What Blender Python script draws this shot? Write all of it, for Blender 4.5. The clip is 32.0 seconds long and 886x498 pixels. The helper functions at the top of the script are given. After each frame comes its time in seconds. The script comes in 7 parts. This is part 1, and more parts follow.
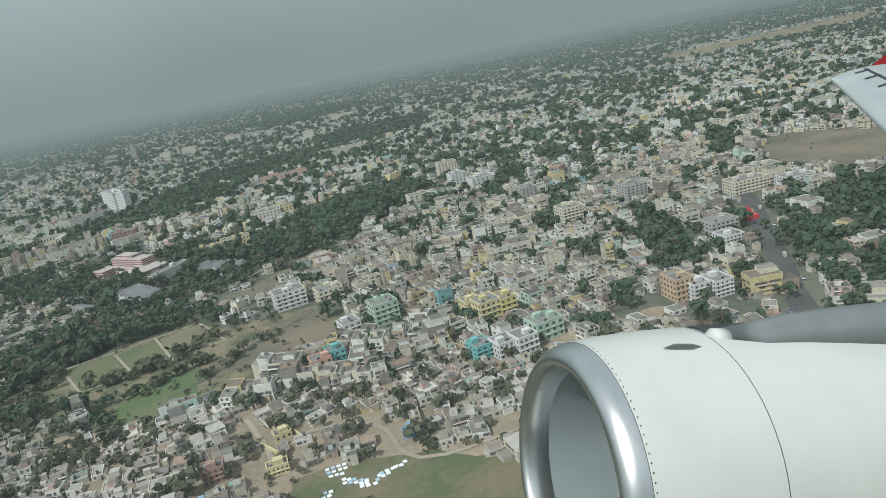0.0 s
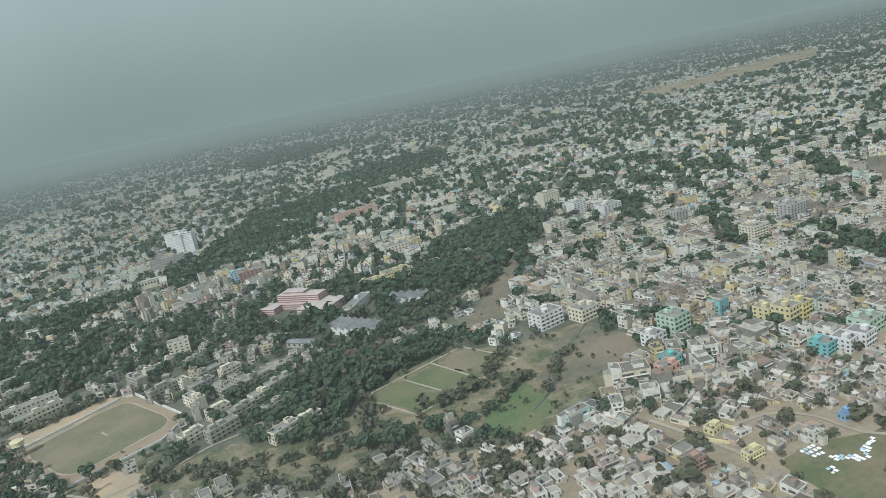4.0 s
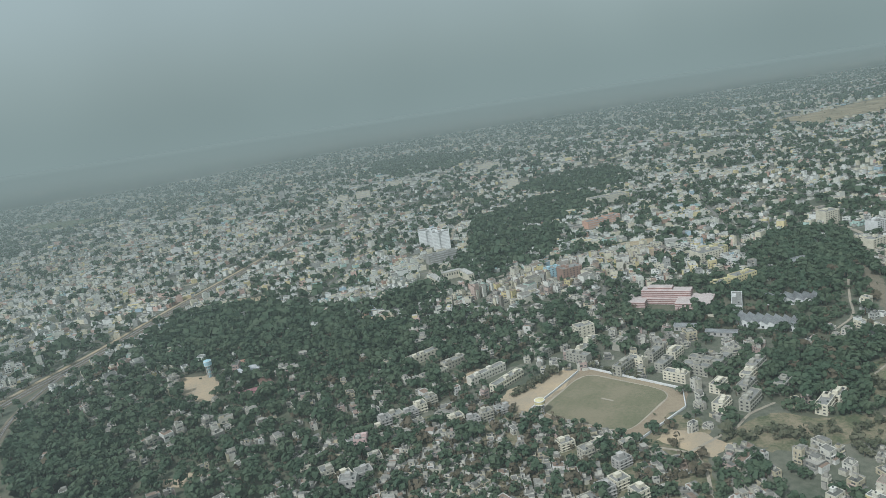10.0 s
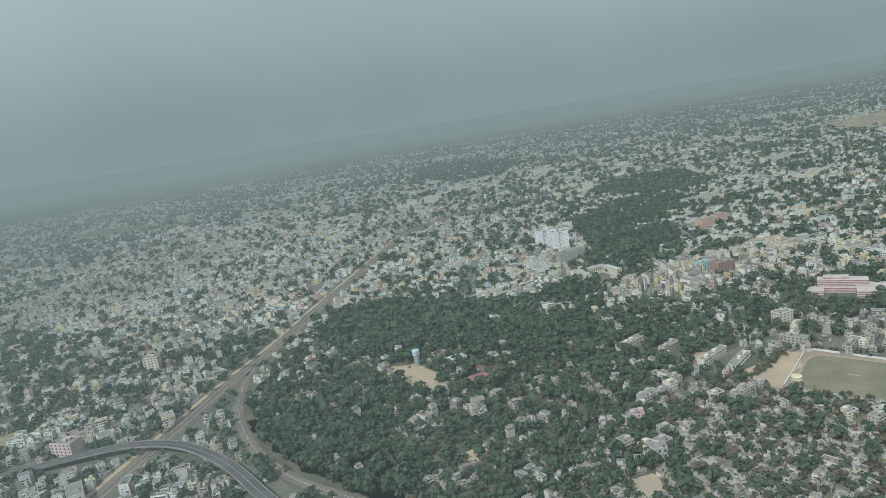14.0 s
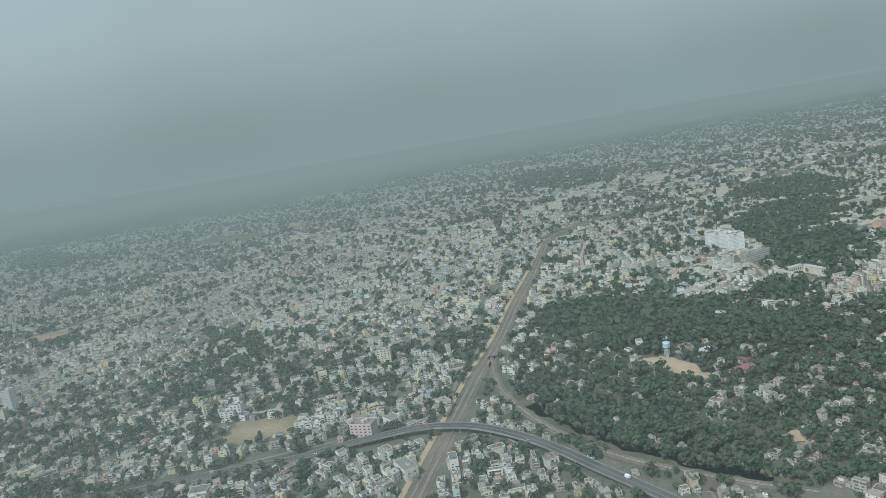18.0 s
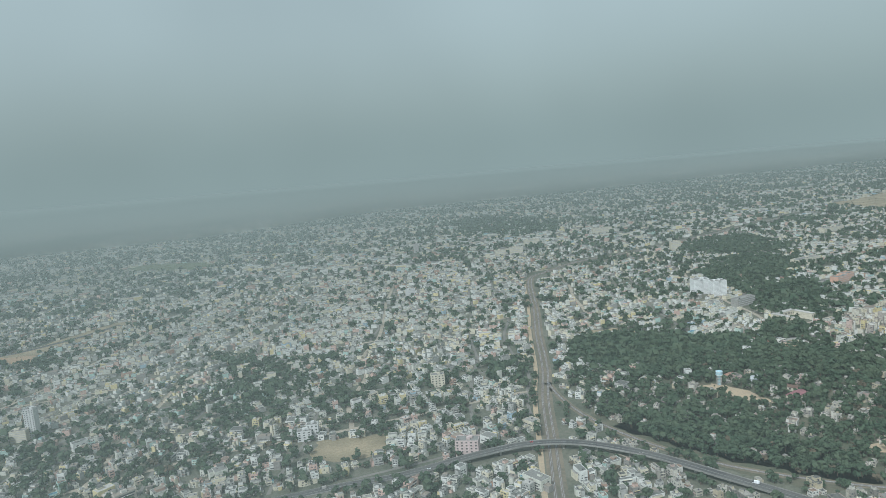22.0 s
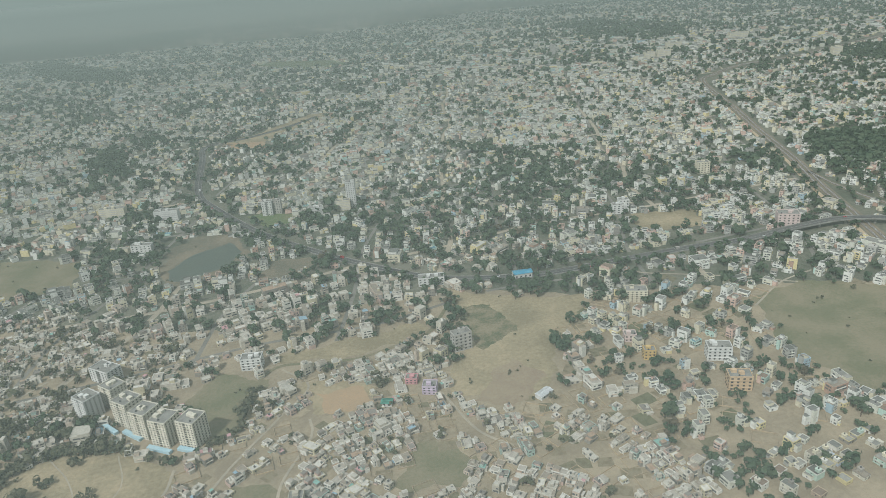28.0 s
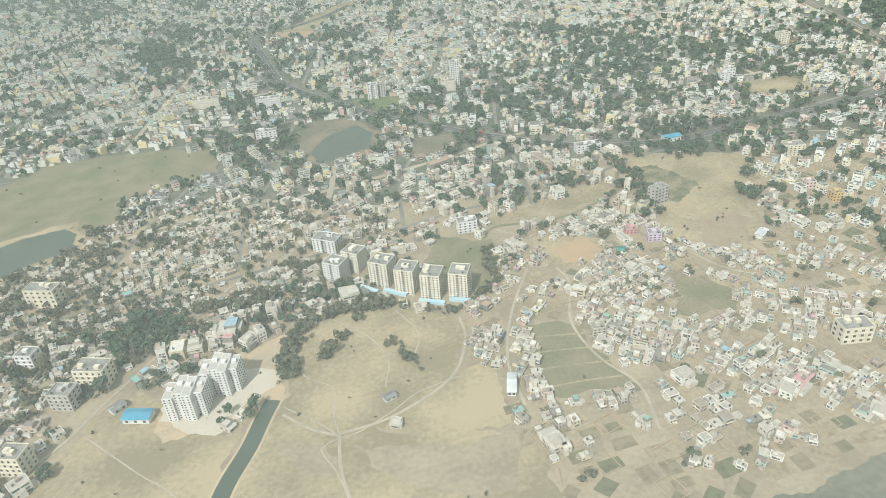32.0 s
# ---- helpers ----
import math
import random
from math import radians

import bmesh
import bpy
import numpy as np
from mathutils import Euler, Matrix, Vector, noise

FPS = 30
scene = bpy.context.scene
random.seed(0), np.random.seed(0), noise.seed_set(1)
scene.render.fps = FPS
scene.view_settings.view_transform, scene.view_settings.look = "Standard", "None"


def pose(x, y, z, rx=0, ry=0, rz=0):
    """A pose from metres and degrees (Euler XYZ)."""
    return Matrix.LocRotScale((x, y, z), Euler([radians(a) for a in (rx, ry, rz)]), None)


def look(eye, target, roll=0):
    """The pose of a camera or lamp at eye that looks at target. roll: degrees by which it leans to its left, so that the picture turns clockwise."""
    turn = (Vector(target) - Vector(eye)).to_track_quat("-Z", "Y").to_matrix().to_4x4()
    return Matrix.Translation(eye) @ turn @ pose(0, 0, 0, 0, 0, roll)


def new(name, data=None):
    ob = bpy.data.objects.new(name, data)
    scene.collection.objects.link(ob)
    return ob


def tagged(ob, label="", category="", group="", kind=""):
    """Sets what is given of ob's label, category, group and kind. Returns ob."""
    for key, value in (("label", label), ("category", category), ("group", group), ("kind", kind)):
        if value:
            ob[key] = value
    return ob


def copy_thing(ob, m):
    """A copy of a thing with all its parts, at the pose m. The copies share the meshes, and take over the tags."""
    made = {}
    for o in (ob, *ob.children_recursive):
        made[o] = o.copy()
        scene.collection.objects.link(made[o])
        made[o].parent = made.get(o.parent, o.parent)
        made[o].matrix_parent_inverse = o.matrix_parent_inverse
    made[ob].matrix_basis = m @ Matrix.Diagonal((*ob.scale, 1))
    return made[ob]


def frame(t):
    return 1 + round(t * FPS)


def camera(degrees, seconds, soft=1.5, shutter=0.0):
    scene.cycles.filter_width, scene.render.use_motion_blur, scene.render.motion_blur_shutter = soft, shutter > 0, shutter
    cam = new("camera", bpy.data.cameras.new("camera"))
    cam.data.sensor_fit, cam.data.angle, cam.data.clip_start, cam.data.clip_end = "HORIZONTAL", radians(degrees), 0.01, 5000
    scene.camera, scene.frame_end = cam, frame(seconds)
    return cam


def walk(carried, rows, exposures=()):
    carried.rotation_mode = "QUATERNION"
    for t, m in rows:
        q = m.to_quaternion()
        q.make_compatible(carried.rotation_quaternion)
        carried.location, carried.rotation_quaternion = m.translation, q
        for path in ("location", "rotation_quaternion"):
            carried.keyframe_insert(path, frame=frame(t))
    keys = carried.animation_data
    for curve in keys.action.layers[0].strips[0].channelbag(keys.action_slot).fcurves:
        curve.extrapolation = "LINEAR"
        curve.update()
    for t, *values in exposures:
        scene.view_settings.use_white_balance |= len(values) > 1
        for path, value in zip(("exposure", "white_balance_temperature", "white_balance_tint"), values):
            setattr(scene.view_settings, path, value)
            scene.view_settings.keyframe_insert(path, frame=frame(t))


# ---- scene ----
cam = camera(65.4, 32.0, soft=0.85)
EXPOSURES = [(0.0, 0.0, 5800, 7), (2.0, 0.06, 5780, 7), (5.0, 0.05, 5720, 7), (6.0, 0.2, 5680, 7), (7.0, 0.3, 5680, 7), (8.0, 0.06, 5680, 7), (10.0, 0.0, 5660, 7), (13.0, 0.05, 5660, 7), (16.0, 0.05, 5620, 7), (20.0, 0.1, 5580, 7), (23.0, 0.2, 5620, 7), (26.0, 0.44, 5760, 7), (27.0, 0.53, 5900, 7), (28.0, 0.15, 6060, 7), (28.7, 0.27, 6060, 7), (29.5, 0.60, 6080, 8), (30.5, 0.76, 6230, 8), (32.0, 0.78, 6260, 8)]
PATH = [
    (0, (0.00, -0.00, 90.99), (1.48, 96.04, 63.16), -10.92),
    (0.5, (-17.78, -0.96, 93.96), (-15.83, 94.90, 65.55), -6.86),
    (1, (-35.56, -1.56, 97.06), (-31.22, 95.74, 74.39), -6.22),
    (1.5, (-53.31, -1.83, 100.18), (-45.16, 94.82, 75.82), -6.83),
    (2, (-71.09, -1.82, 103.39), (-60.85, 94.46, 78.39), -6.18),
    (2.5, (-88.81, -1.78, 106.74), (-77.26, 95.08, 84.71), -10.06),
    (4.5, (-159.25, -2.61, 120.37), (-145.32, 93.11, 94.99), -11.40),
    (5, (-176.35, -3.06, 123.55), (-167.21, 93.96, 101.12), -11.38),
    (5.5, (-193.52, -3.59, 126.69), (-188.06, 94.01, 105.62), -9.77),
    (6, (-210.85, -4.14, 129.76), (-205.35, 93.58, 109.23), -9.08),
    (6.5, (-228.26, -4.63, 132.69), (-223.71, 92.90, 111.06), -9.86),
    (7, (-245.67, -4.95, 135.53), (-242.70, 90.78, 106.80), -11.58),
    (7.5, (-263.13, -5.15, 138.29), (-253.69, 90.79, 111.71), -6.15),
    (8, (-280.51, -5.32, 140.88), (-271.04, 90.43, 113.64), -7.05),
    (8.5, (-297.85, -5.51, 143.24), (-288.67, 90.67, 117.44), -8.20),
    (9, (-315.23, -5.62, 145.43), (-306.60, 90.92, 120.82), -8.29),
    (9.5, (-332.63, -5.74, 147.48), (-323.00, 91.26, 125.14), -7.58),
    (10, (-350.06, -5.87, 149.40), (-340.00, 91.17, 127.47), -8.67),
    (10.5, (-367.52, -6.05, 151.25), (-355.19, 90.88, 129.96), -8.96),
    (11, (-385.02, -6.29, 153.06), (-373.05, 90.36, 130.36), -9.23),
    (11.5, (-402.49, -6.57, 154.89), (-390.66, 89.76, 130.81), -9.17),
    (12, (-419.89, -6.93, 156.74), (-407.73, 89.09, 131.57), -9.05),
    (12.5, (-437.27, -7.41, 158.63), (-427.71, 88.60, 132.37), -11.30),
    (13, (-454.64, -8.05, 160.60), (-443.75, 88.61, 137.38), -10.61),
    (13.5, (-471.99, -8.86, 162.68), (-460.60, 88.26, 141.73), -9.48),
    (15.5, (-541.56, -13.17, 172.36), (-525.41, 83.03, 150.33), -7.70),
    (16, (-559.39, -13.98, 174.56), (-542.30, 81.70, 151.04), -8.60),
    (16.5, (-577.36, -14.61, 176.64), (-565.64, 82.28, 154.87), -8.90),
    (17, (-595.42, -15.11, 178.55), (-591.04, 83.19, 160.73), -9.13),
    (17.5, (-613.52, -15.49, 180.29), (-610.88, 82.77, 161.90), -10.10),
    (18, (-631.62, -15.76, 181.86), (-624.49, 82.25, 163.34), -9.39),
    (18.5, (-649.73, -15.94, 183.26), (-637.71, 81.20, 162.79), -10.05),
    (19, (-667.90, -16.01, 184.49), (-652.28, 80.60, 163.92), -8.86),
    (19.5, (-686.08, -16.00, 185.54), (-671.62, 81.11, 166.56), -8.68),
    (20, (-704.23, -15.89, 186.41), (-687.12, 81.62, 172.33), -7.38),
    (20.5, (-722.30, -15.72, 187.10), (-701.58, 81.15, 173.40), -6.45),
    (21, (-740.30, -15.48, 187.72), (-715.38, 80.30, 173.39), -5.22),
    (21.5, (-758.31, -15.27, 188.30), (-732.96, 80.47, 174.51), -5.60),
    (22, (-776.42, -15.15, 188.87), (-751.68, 80.74, 174.99), -4.81),
    (22.5, (-794.63, -15.11, 189.48), (-770.25, 80.14, 171.24), -4.27),
    (23, (-812.97, -15.13, 190.19), (-787.82, 79.81, 171.41), -3.82),
    (23.5, (-831.44, -15.22, 191.01), (-807.12, 80.30, 174.18), -3.73),
    (24, (-850.03, -15.35, 191.87), (-826.23, 80.57, 176.59), -4.59),
    (24.5, (-868.68, -15.46, 192.72), (-843.13, 80.34, 179.65), -4.47),
    (26.5, (-944.04, -15.48, 195.78), (-918.56, 79.14, 175.86), -4.07),
    (27, (-962.98, -15.24, 196.33), (-945.86, 79.83, 170.46), -6.46),
    (27.5, (-981.95, -14.88, 196.80), (-967.79, 77.26, 160.60), -6.65),
    (28, (-1000.89, -14.38, 197.17), (-982.77, 75.67, 157.64), -4.22),
    (28.5, (-1019.94, -13.78, 197.34), (-996.93, 74.38, 156.14), -2.11),
    (29, (-1039.11, -12.91, 197.26), (-1016.62, 74.31, 153.83), -2.40),
    (29.5, (-1058.25, -11.70, 196.93), (-1035.27, 74.08, 150.96), -2.70),
    (30, (-1077.27, -10.05, 196.40), (-1056.07, 74.89, 148.06), -3.49),
    (30.5, (-1096.08, -7.86, 195.70), (-1075.74, 75.54, 144.39), -4.37),
    (31, (-1114.79, -5.37, 194.95), (-1092.63, 77.23, 143.13), -4.89),
    (31.5, (-1133.43, -2.74, 194.19), (-1110.60, 79.54, 142.15), -4.74),
    (32, (-1152.00, -0.00, 193.43), (-1127.56, 81.83, 141.40), -4.66),
]
walk(cam, [(t, look(e, g, r)) for t, e, g, r in PATH], exposures=EXPOSURES)

# ---- sky and sun ----
SUN_AZ, SUN_EL = radians(226), radians(48)
world = bpy.data.worlds.new("hazy_sky")
scene.world = world
world.use_nodes = True
wn, wl = world.node_tree.nodes, world.node_tree.links
sky = wn.new("ShaderNodeTexSky")
sky.sky_type, sky.sun_disc = "NISHITA", False
sky.sun_elevation, sky.sun_rotation = SUN_EL, SUN_AZ
sky.dust_density, sky.air_density = 6.0, 1.5
grey = wn.new("ShaderNodeMix")
grey.data_type, grey.blend_type = "RGBA", "MIX"
grey.inputs["Factor"].default_value = 0.88
scaled = wn.new("ShaderNodeVectorMath")
scaled.operation = "SCALE"
scaled.inputs["Scale"].default_value = 0.10
wl.new(sky.outputs[0], scaled.inputs[0])
wl.new(scaled.outputs[0], grey.inputs["A"])
way, up, smog = wn.new("ShaderNodeTexCoord"), wn.new("ShaderNodeSeparateXYZ"), wn.new("ShaderNodeValToRGB")
wl.new(way.outputs["Generated"], up.inputs[0])
wl.new(up.outputs["Z"], smog.inputs[0])
smog.color_ramp.interpolation = "EASE"
low_sky, high_sky = smog.color_ramp.elements
low_sky.position, low_sky.color = 0.0, (0.292, 0.346, 0.312, 1)
high_sky.position, high_sky.color = 0.20, (0.396, 0.448, 0.414, 1)
zenith = smog.color_ramp.elements.new(0.5)
zenith.color = (0.66, 0.70, 0.67, 1)
uneven, span, drift = wn.new("ShaderNodeTexNoise"), wn.new("ShaderNodeMapRange"), wn.new("ShaderNodeVectorMath")
uneven.inputs["Scale"].default_value, uneven.inputs["Detail"].default_value, uneven.inputs["Roughness"].default_value = 2.2, 3.0, 0.4
span.inputs["From Min"].default_value, span.inputs["From Max"].default_value = 0.3, 0.7
span.inputs["To Min"].default_value, span.inputs["To Max"].default_value = 0.93, 1.13
drift.operation = "SCALE"
wl.new(way.outputs["Generated"], uneven.inputs["Vector"])
wl.new(uneven.outputs["Fac"], span.inputs["Value"])
wl.new(smog.outputs[0], drift.inputs[0])
wl.new(span.outputs[0], drift.inputs["Scale"])
wl.new(drift.outputs[0], grey.inputs["B"])
wl.new(grey.outputs["Result"], wn["Background"].inputs[0])
wn["Background"].inputs[1].default_value = 1.0

sun = new("sun", bpy.data.lights.new("sun", "SUN"))
sun.data.energy, sun.data.angle, sun.data.color = 3.9, radians(1.5), (1.0, 0.955, 0.88)
sun.matrix_world = look((-700, -720, 1090), (0, 0, 0))


# ---- materials ----
def material(name, colour, colour_b=None, scale=0.2, rough=0.9, metal=0.0, fine=2.0, bump=0.0, spec=0.3, detail=6.0):
    """A surface that varies between two colours at a broad and a fine scale."""
    m = bpy.data.materials.new(name)
    m.use_nodes = True
    n, l = m.node_tree.nodes, m.node_tree.links
    b = n["Principled BSDF"]
    b.inputs["Roughness"].default_value, b.inputs["Metallic"].default_value = rough, metal
    b.inputs["Specular IOR Level"].default_value = spec
    cb = colour_b or tuple(c * 0.75 for c in colour)
    geo = n.new("ShaderNodeNewGeometry")
    broad, small = n.new("ShaderNodeTexNoise"), n.new("ShaderNodeTexNoise")
    for tex, s in ((broad, scale), (small, fine)):
        tex.inputs["Scale"].default_value, tex.inputs["Detail"].default_value = s, detail
        l.new(geo.outputs["Position"], tex.inputs["Vector"])
    add = n.new("ShaderNodeMath")
    add.operation = "MULTIPLY_ADD"
    l.new(small.outputs["Fac"], add.inputs[0])
    add.inputs[1].default_value = 0.5
    l.new(broad.outputs["Fac"], add.inputs[2])
    ramp = n.new("ShaderNodeMapRange")
    ramp.inputs["From Min"].default_value, ramp.inputs["From Max"].default_value = 0.60, 0.90
    l.new(add.outputs[0], ramp.inputs["Value"])
    mix = n.new("ShaderNodeMix")
    mix.data_type = "RGBA"
    l.new(ramp.outputs[0], mix.inputs["Factor"])
    mix.inputs["A"].default_value, mix.inputs["B"].default_value = (*colour, 1), (*cb, 1)
    l.new(mix.outputs["Result"], b.inputs["Base Color"])
    if bump:
        bp = n.new("ShaderNodeBump")
        bp.inputs["Strength"].default_value, bp.inputs["Distance"].default_value = bump, 0.3
        l.new(small.outputs["Fac"], bp.inputs["Height"])
        l.new(bp.outputs[0], b.inputs["Normal"])
    return m


def leafy(name, colour, colour_b, **look_of):
    """Foliage: thin leaves that let a part of the light through."""
    m = material(name, colour, colour_b, **look_of)
    n, l = m.node_tree.nodes, m.node_tree.links
    b = n["Principled BSDF"]
    thin, mix = n.new("ShaderNodeBsdfTranslucent"), n.new("ShaderNodeMixShader")
    l.new(b.inputs["Base Color"].links[0].from_socket, thin.inputs["Color"])
    mix.inputs[0].default_value = 0.35
    l.new(b.outputs[0], mix.inputs[1])
    l.new(thin.outputs[0], mix.inputs[2])
    l.new(mix.outputs[0], n["Material Output"].inputs["Surface"])
    return m


def palette(name, colours, by="island", rough=0.9, stain=0.35, scale=0.6):
    """Paint that changes from house to house, with weather stains."""
    m = bpy.data.materials.new(name)
    m.use_nodes = True
    n, l = m.node_tree.nodes, m.node_tree.links
    b = n["Principled BSDF"]
    b.inputs["Roughness"].default_value = rough
    b.inputs["Specular IOR Level"].default_value = 0.25
    if by == "island":
        src = n.new("ShaderNodeNewGeometry").outputs["Random Per Island"]
    else:
        src = n.new("ShaderNodeObjectInfo").outputs["Random"]
    ramp = n.new("ShaderNodeValToRGB")
    ramp.color_ramp.interpolation = "CONSTANT"
    el = ramp.color_ramp.elements
    total = sum(c[0] for c in colours)
    at = 0.0
    for i, (share, col) in enumerate(colours):
        e = el[i] if i < 2 else el.new(min(at / total, 1.0))
        e.position = at / total
        e.color = (*col, 1)
        at += share
    l.new(src, ramp.inputs[0])
    geo = n.new("ShaderNodeNewGeometry")
    tex = n.new("ShaderNodeTexNoise")
    tex.inputs["Scale"].default_value, tex.inputs["Detail"].default_value = scale, 8
    l.new(geo.outputs["Position"], tex.inputs["Vector"])
    rng = n.new("ShaderNodeMapRange")
    rng.inputs["From Min"].default_value, rng.inputs["From Max"].default_value = 0.45, 0.75
    rng.inputs["To Max"].default_value = stain
    l.new(tex.outputs["Fac"], rng.inputs["Value"])
    mix = n.new("ShaderNodeMix")
    mix.data_type, mix.blend_type = "RGBA", "MULTIPLY"
    l.new(rng.outputs[0], mix.inputs["Factor"])
    l.new(ramp.outputs[0], mix.inputs["A"])
    mix.inputs["B"].default_value = (0.35, 0.32, 0.28, 1)
    l.new(mix.outputs["Result"], b.inputs["Base Color"])
    return m


PLAIN = [(26, (0.63, 0.635, 0.60)), (20, (0.55, 0.55, 0.485)), (18, (0.575, 0.535, 0.415)), (14, (0.36, 0.36, 0.335)), (6, (0.591, 0.513, 0.296)), (5, (0.542, 0.394, 0.335)),
         (3, (0.394, 0.522, 0.473)), (0.8, (0.335, 0.433, 0.493)), (3, (0.374, 0.256, 0.197)), (4, (0.267, 0.256, 0.236))]
WALLS = [(28, (0.60, 0.59, 0.54)), (22, (0.49, 0.465, 0.39)), (20, (0.54, 0.50, 0.385)), (12, (0.33, 0.305, 0.272)), (6, (0.50, 0.43, 0.235)), (4, (0.44, 0.345, 0.30)),
         (4, (0.401, 0.494, 0.429)), (0.7, (0.206, 0.392, 0.401)), (4, (0.30, 0.235, 0.185)), (4, (0.43, 0.345, 0.25)), (9, (0.225, 0.207, 0.183)), (1, (0.392, 0.429, 0.485))]
ROOFS = [(22, (0.155, 0.157, 0.145)), (24, (0.20, 0.198, 0.182)), (15, (0.262, 0.256, 0.232)), (18, (0.11, 0.11, 0.10)), (7, (0.408, 0.395, 0.365)), (7, (0.187, 0.145, 0.115)), (0.4, (0.111, 0.212, 0.264)), (8, (0.238, 0.208, 0.17))]
VILLAGE_ROOFS = [(24, (0.34, 0.315, 0.275)), (22, (0.40, 0.38, 0.335)), (14, (0.25, 0.22, 0.18)), (8, (0.50, 0.48, 0.435)), (12, (0.20, 0.185, 0.165)), (6, (0.31, 0.23, 0.17)), (1.6, (0.20, 0.34, 0.30)), (0.4, (0.24, 0.34, 0.41)), (1, (0.42, 0.25, 0.26))]
VILLAGE_WALLS = [(22, (0.60, 0.585, 0.535)), (22, (0.47, 0.44, 0.375)), (16, (0.39, 0.365, 0.315)), (10, (0.45, 0.38, 0.315)), (8, (0.49, 0.445, 0.32)), (5, (0.46, 0.345, 0.30)), (4, (0.33, 0.42, 0.38)), (12, (0.25, 0.23, 0.20))]
M_WALL_V = palette("village_wall", VILLAGE_WALLS)
M_ROOF_V = palette("village_roof", VILLAGE_ROOFS)
M_WALL_G = palette("garden_house_wall", [(26, (0.50, 0.48, 0.42)), (22, (0.40, 0.38, 0.315)), (16, (0.30, 0.285, 0.25)), (8, (0.45, 0.40, 0.29)), (6, (0.40, 0.31, 0.275)), (14, (0.22, 0.21, 0.185)), (8, (0.56, 0.55, 0.51))], stain=0.5)
M_ROOF_G = palette("garden_house_roof", [(24, (0.17, 0.165, 0.15)), (20, (0.225, 0.215, 0.19)), (14, (0.12, 0.118, 0.105)), (10, (0.30, 0.285, 0.25)), (8, (0.21, 0.155, 0.12))], stain=0.5)
M_WALL_C = palette("bright_wall_paint", WALLS, stain=0.5)
M_ROOF_C = palette("brown_roof", [(22, (0.20, 0.188, 0.165)), (22, (0.155, 0.145, 0.125)), (16, (0.25, 0.235, 0.205)), (14, (0.185, 0.15, 0.118)), (12, (0.115, 0.108, 0.095)), (7, (0.36, 0.345, 0.31)), (5, (0.23, 0.165, 0.125))], stain=0.5)
M_WALL, M_ROOF = palette("wall_paint", PLAIN), palette("roof_concrete", ROOFS)
M_WALL_O, M_ROOF_O = palette("house_paint", WALLS, "object"), palette("house_roof", ROOFS, "object")
M_SHADE = material("far_window", (0.38, 0.38, 0.38), (0.46, 0.46, 0.45), rough=0.5)
M_GLASS = material("window_dark", (0.05, 0.052, 0.055), (0.09, 0.09, 0.09), rough=0.25, spec=0.5)
M_OPENING = material("house_window_and_recess", (0.065, 0.068, 0.072), (0.11, 0.11, 0.11), rough=0.3, spec=0.5)
M_GROUND = material("city_soil", (0.150, 0.145, 0.112), (0.072, 0.082, 0.056), scale=0.02, fine=0.35, bump=0.3)
M_TAN = material("dry_grass", (0.32, 0.262, 0.17), (0.19, 0.162, 0.102), scale=0.03, fine=0.5, bump=0.3)
M_DIRT = material("bare_earth", (0.40, 0.31, 0.20), (0.30, 0.25, 0.18), scale=0.05, fine=0.6, bump=0.3)
M_OLIVE = material("olive_grass", (0.125, 0.125, 0.072), (0.19, 0.165, 0.108), scale=0.05, fine=0.6, bump=0.3)
M_SCRUB = material("scrub_grass", (0.075, 0.088, 0.045), (0.215, 0.178, 0.118), scale=0.10, fine=0.7, bump=0.3)
M_GREEN = material("green_grass", (0.082, 0.112, 0.05), (0.135, 0.135, 0.072), scale=0.05, fine=0.6, bump=0.3)
M_MEADOW = material("lush_meadow", (0.075, 0.125, 0.048), (0.145, 0.14, 0.075), scale=0.045, fine=0.5, bump=0.2)
M_PASTURE = material("muddy_pasture", (0.088, 0.105, 0.05), (0.165, 0.14, 0.085), scale=0.06, fine=0.5, bump=0.3)
M_BROWN = material("brown_field", (0.22, 0.17, 0.12), (0.27, 0.22, 0.15), scale=0.04, fine=0.5, bump=0.3)
M_ORANGE = material("orange_earth", (0.35, 0.245, 0.15), (0.29, 0.215, 0.14), scale=0.05, fine=0.6)
M_WATER = material("pond_water", (0.05, 0.066, 0.05), (0.065, 0.078, 0.056), scale=0.03, rough=0.3, spec=0.35)
M_ROAD = material("asphalt", (0.062, 0.062, 0.062), (0.10, 0.098, 0.092), scale=0.05, fine=0.8)
M_SOIL = material("village_soil", (0.295, 0.245, 0.172), (0.205, 0.17, 0.12), scale=0.04, fine=0.5)
M_PALE = material("pale_blue_cloth", (0.30, 0.42, 0.53), (0.38, 0.49, 0.58), rough=0.7)
M_STREET = material("dusty_asphalt", (0.19, 0.18, 0.155), (0.14, 0.135, 0.12), scale=0.06, fine=0.9)
M_ROOFTOP = material("weathered_roof", (0.235, 0.232, 0.215), (0.16, 0.158, 0.145), scale=0.25, fine=1.4)
M_LANE = material("dust_lane", (0.345, 0.30, 0.232), (0.26, 0.23, 0.18), scale=0.08, fine=0.8)
M_BALLAST = material("railway_ballast", (0.125, 0.11, 0.095), (0.165, 0.14, 0.115), scale=0.08, fine=1.2)
M_BED = material("railway_verge", (0.19, 0.158, 0.112), (0.11, 0.104, 0.075), scale=0.03, fine=0.4)
M_CONC = material("concrete", (0.42, 0.405, 0.37), (0.32, 0.31, 0.285), scale=0.1, fine=1.0)
M_LEAF = leafy("foliage", (0.055, 0.092, 0.053), (0.092, 0.124, 0.071), scale=0.10, fine=1.2, rough=0.7)
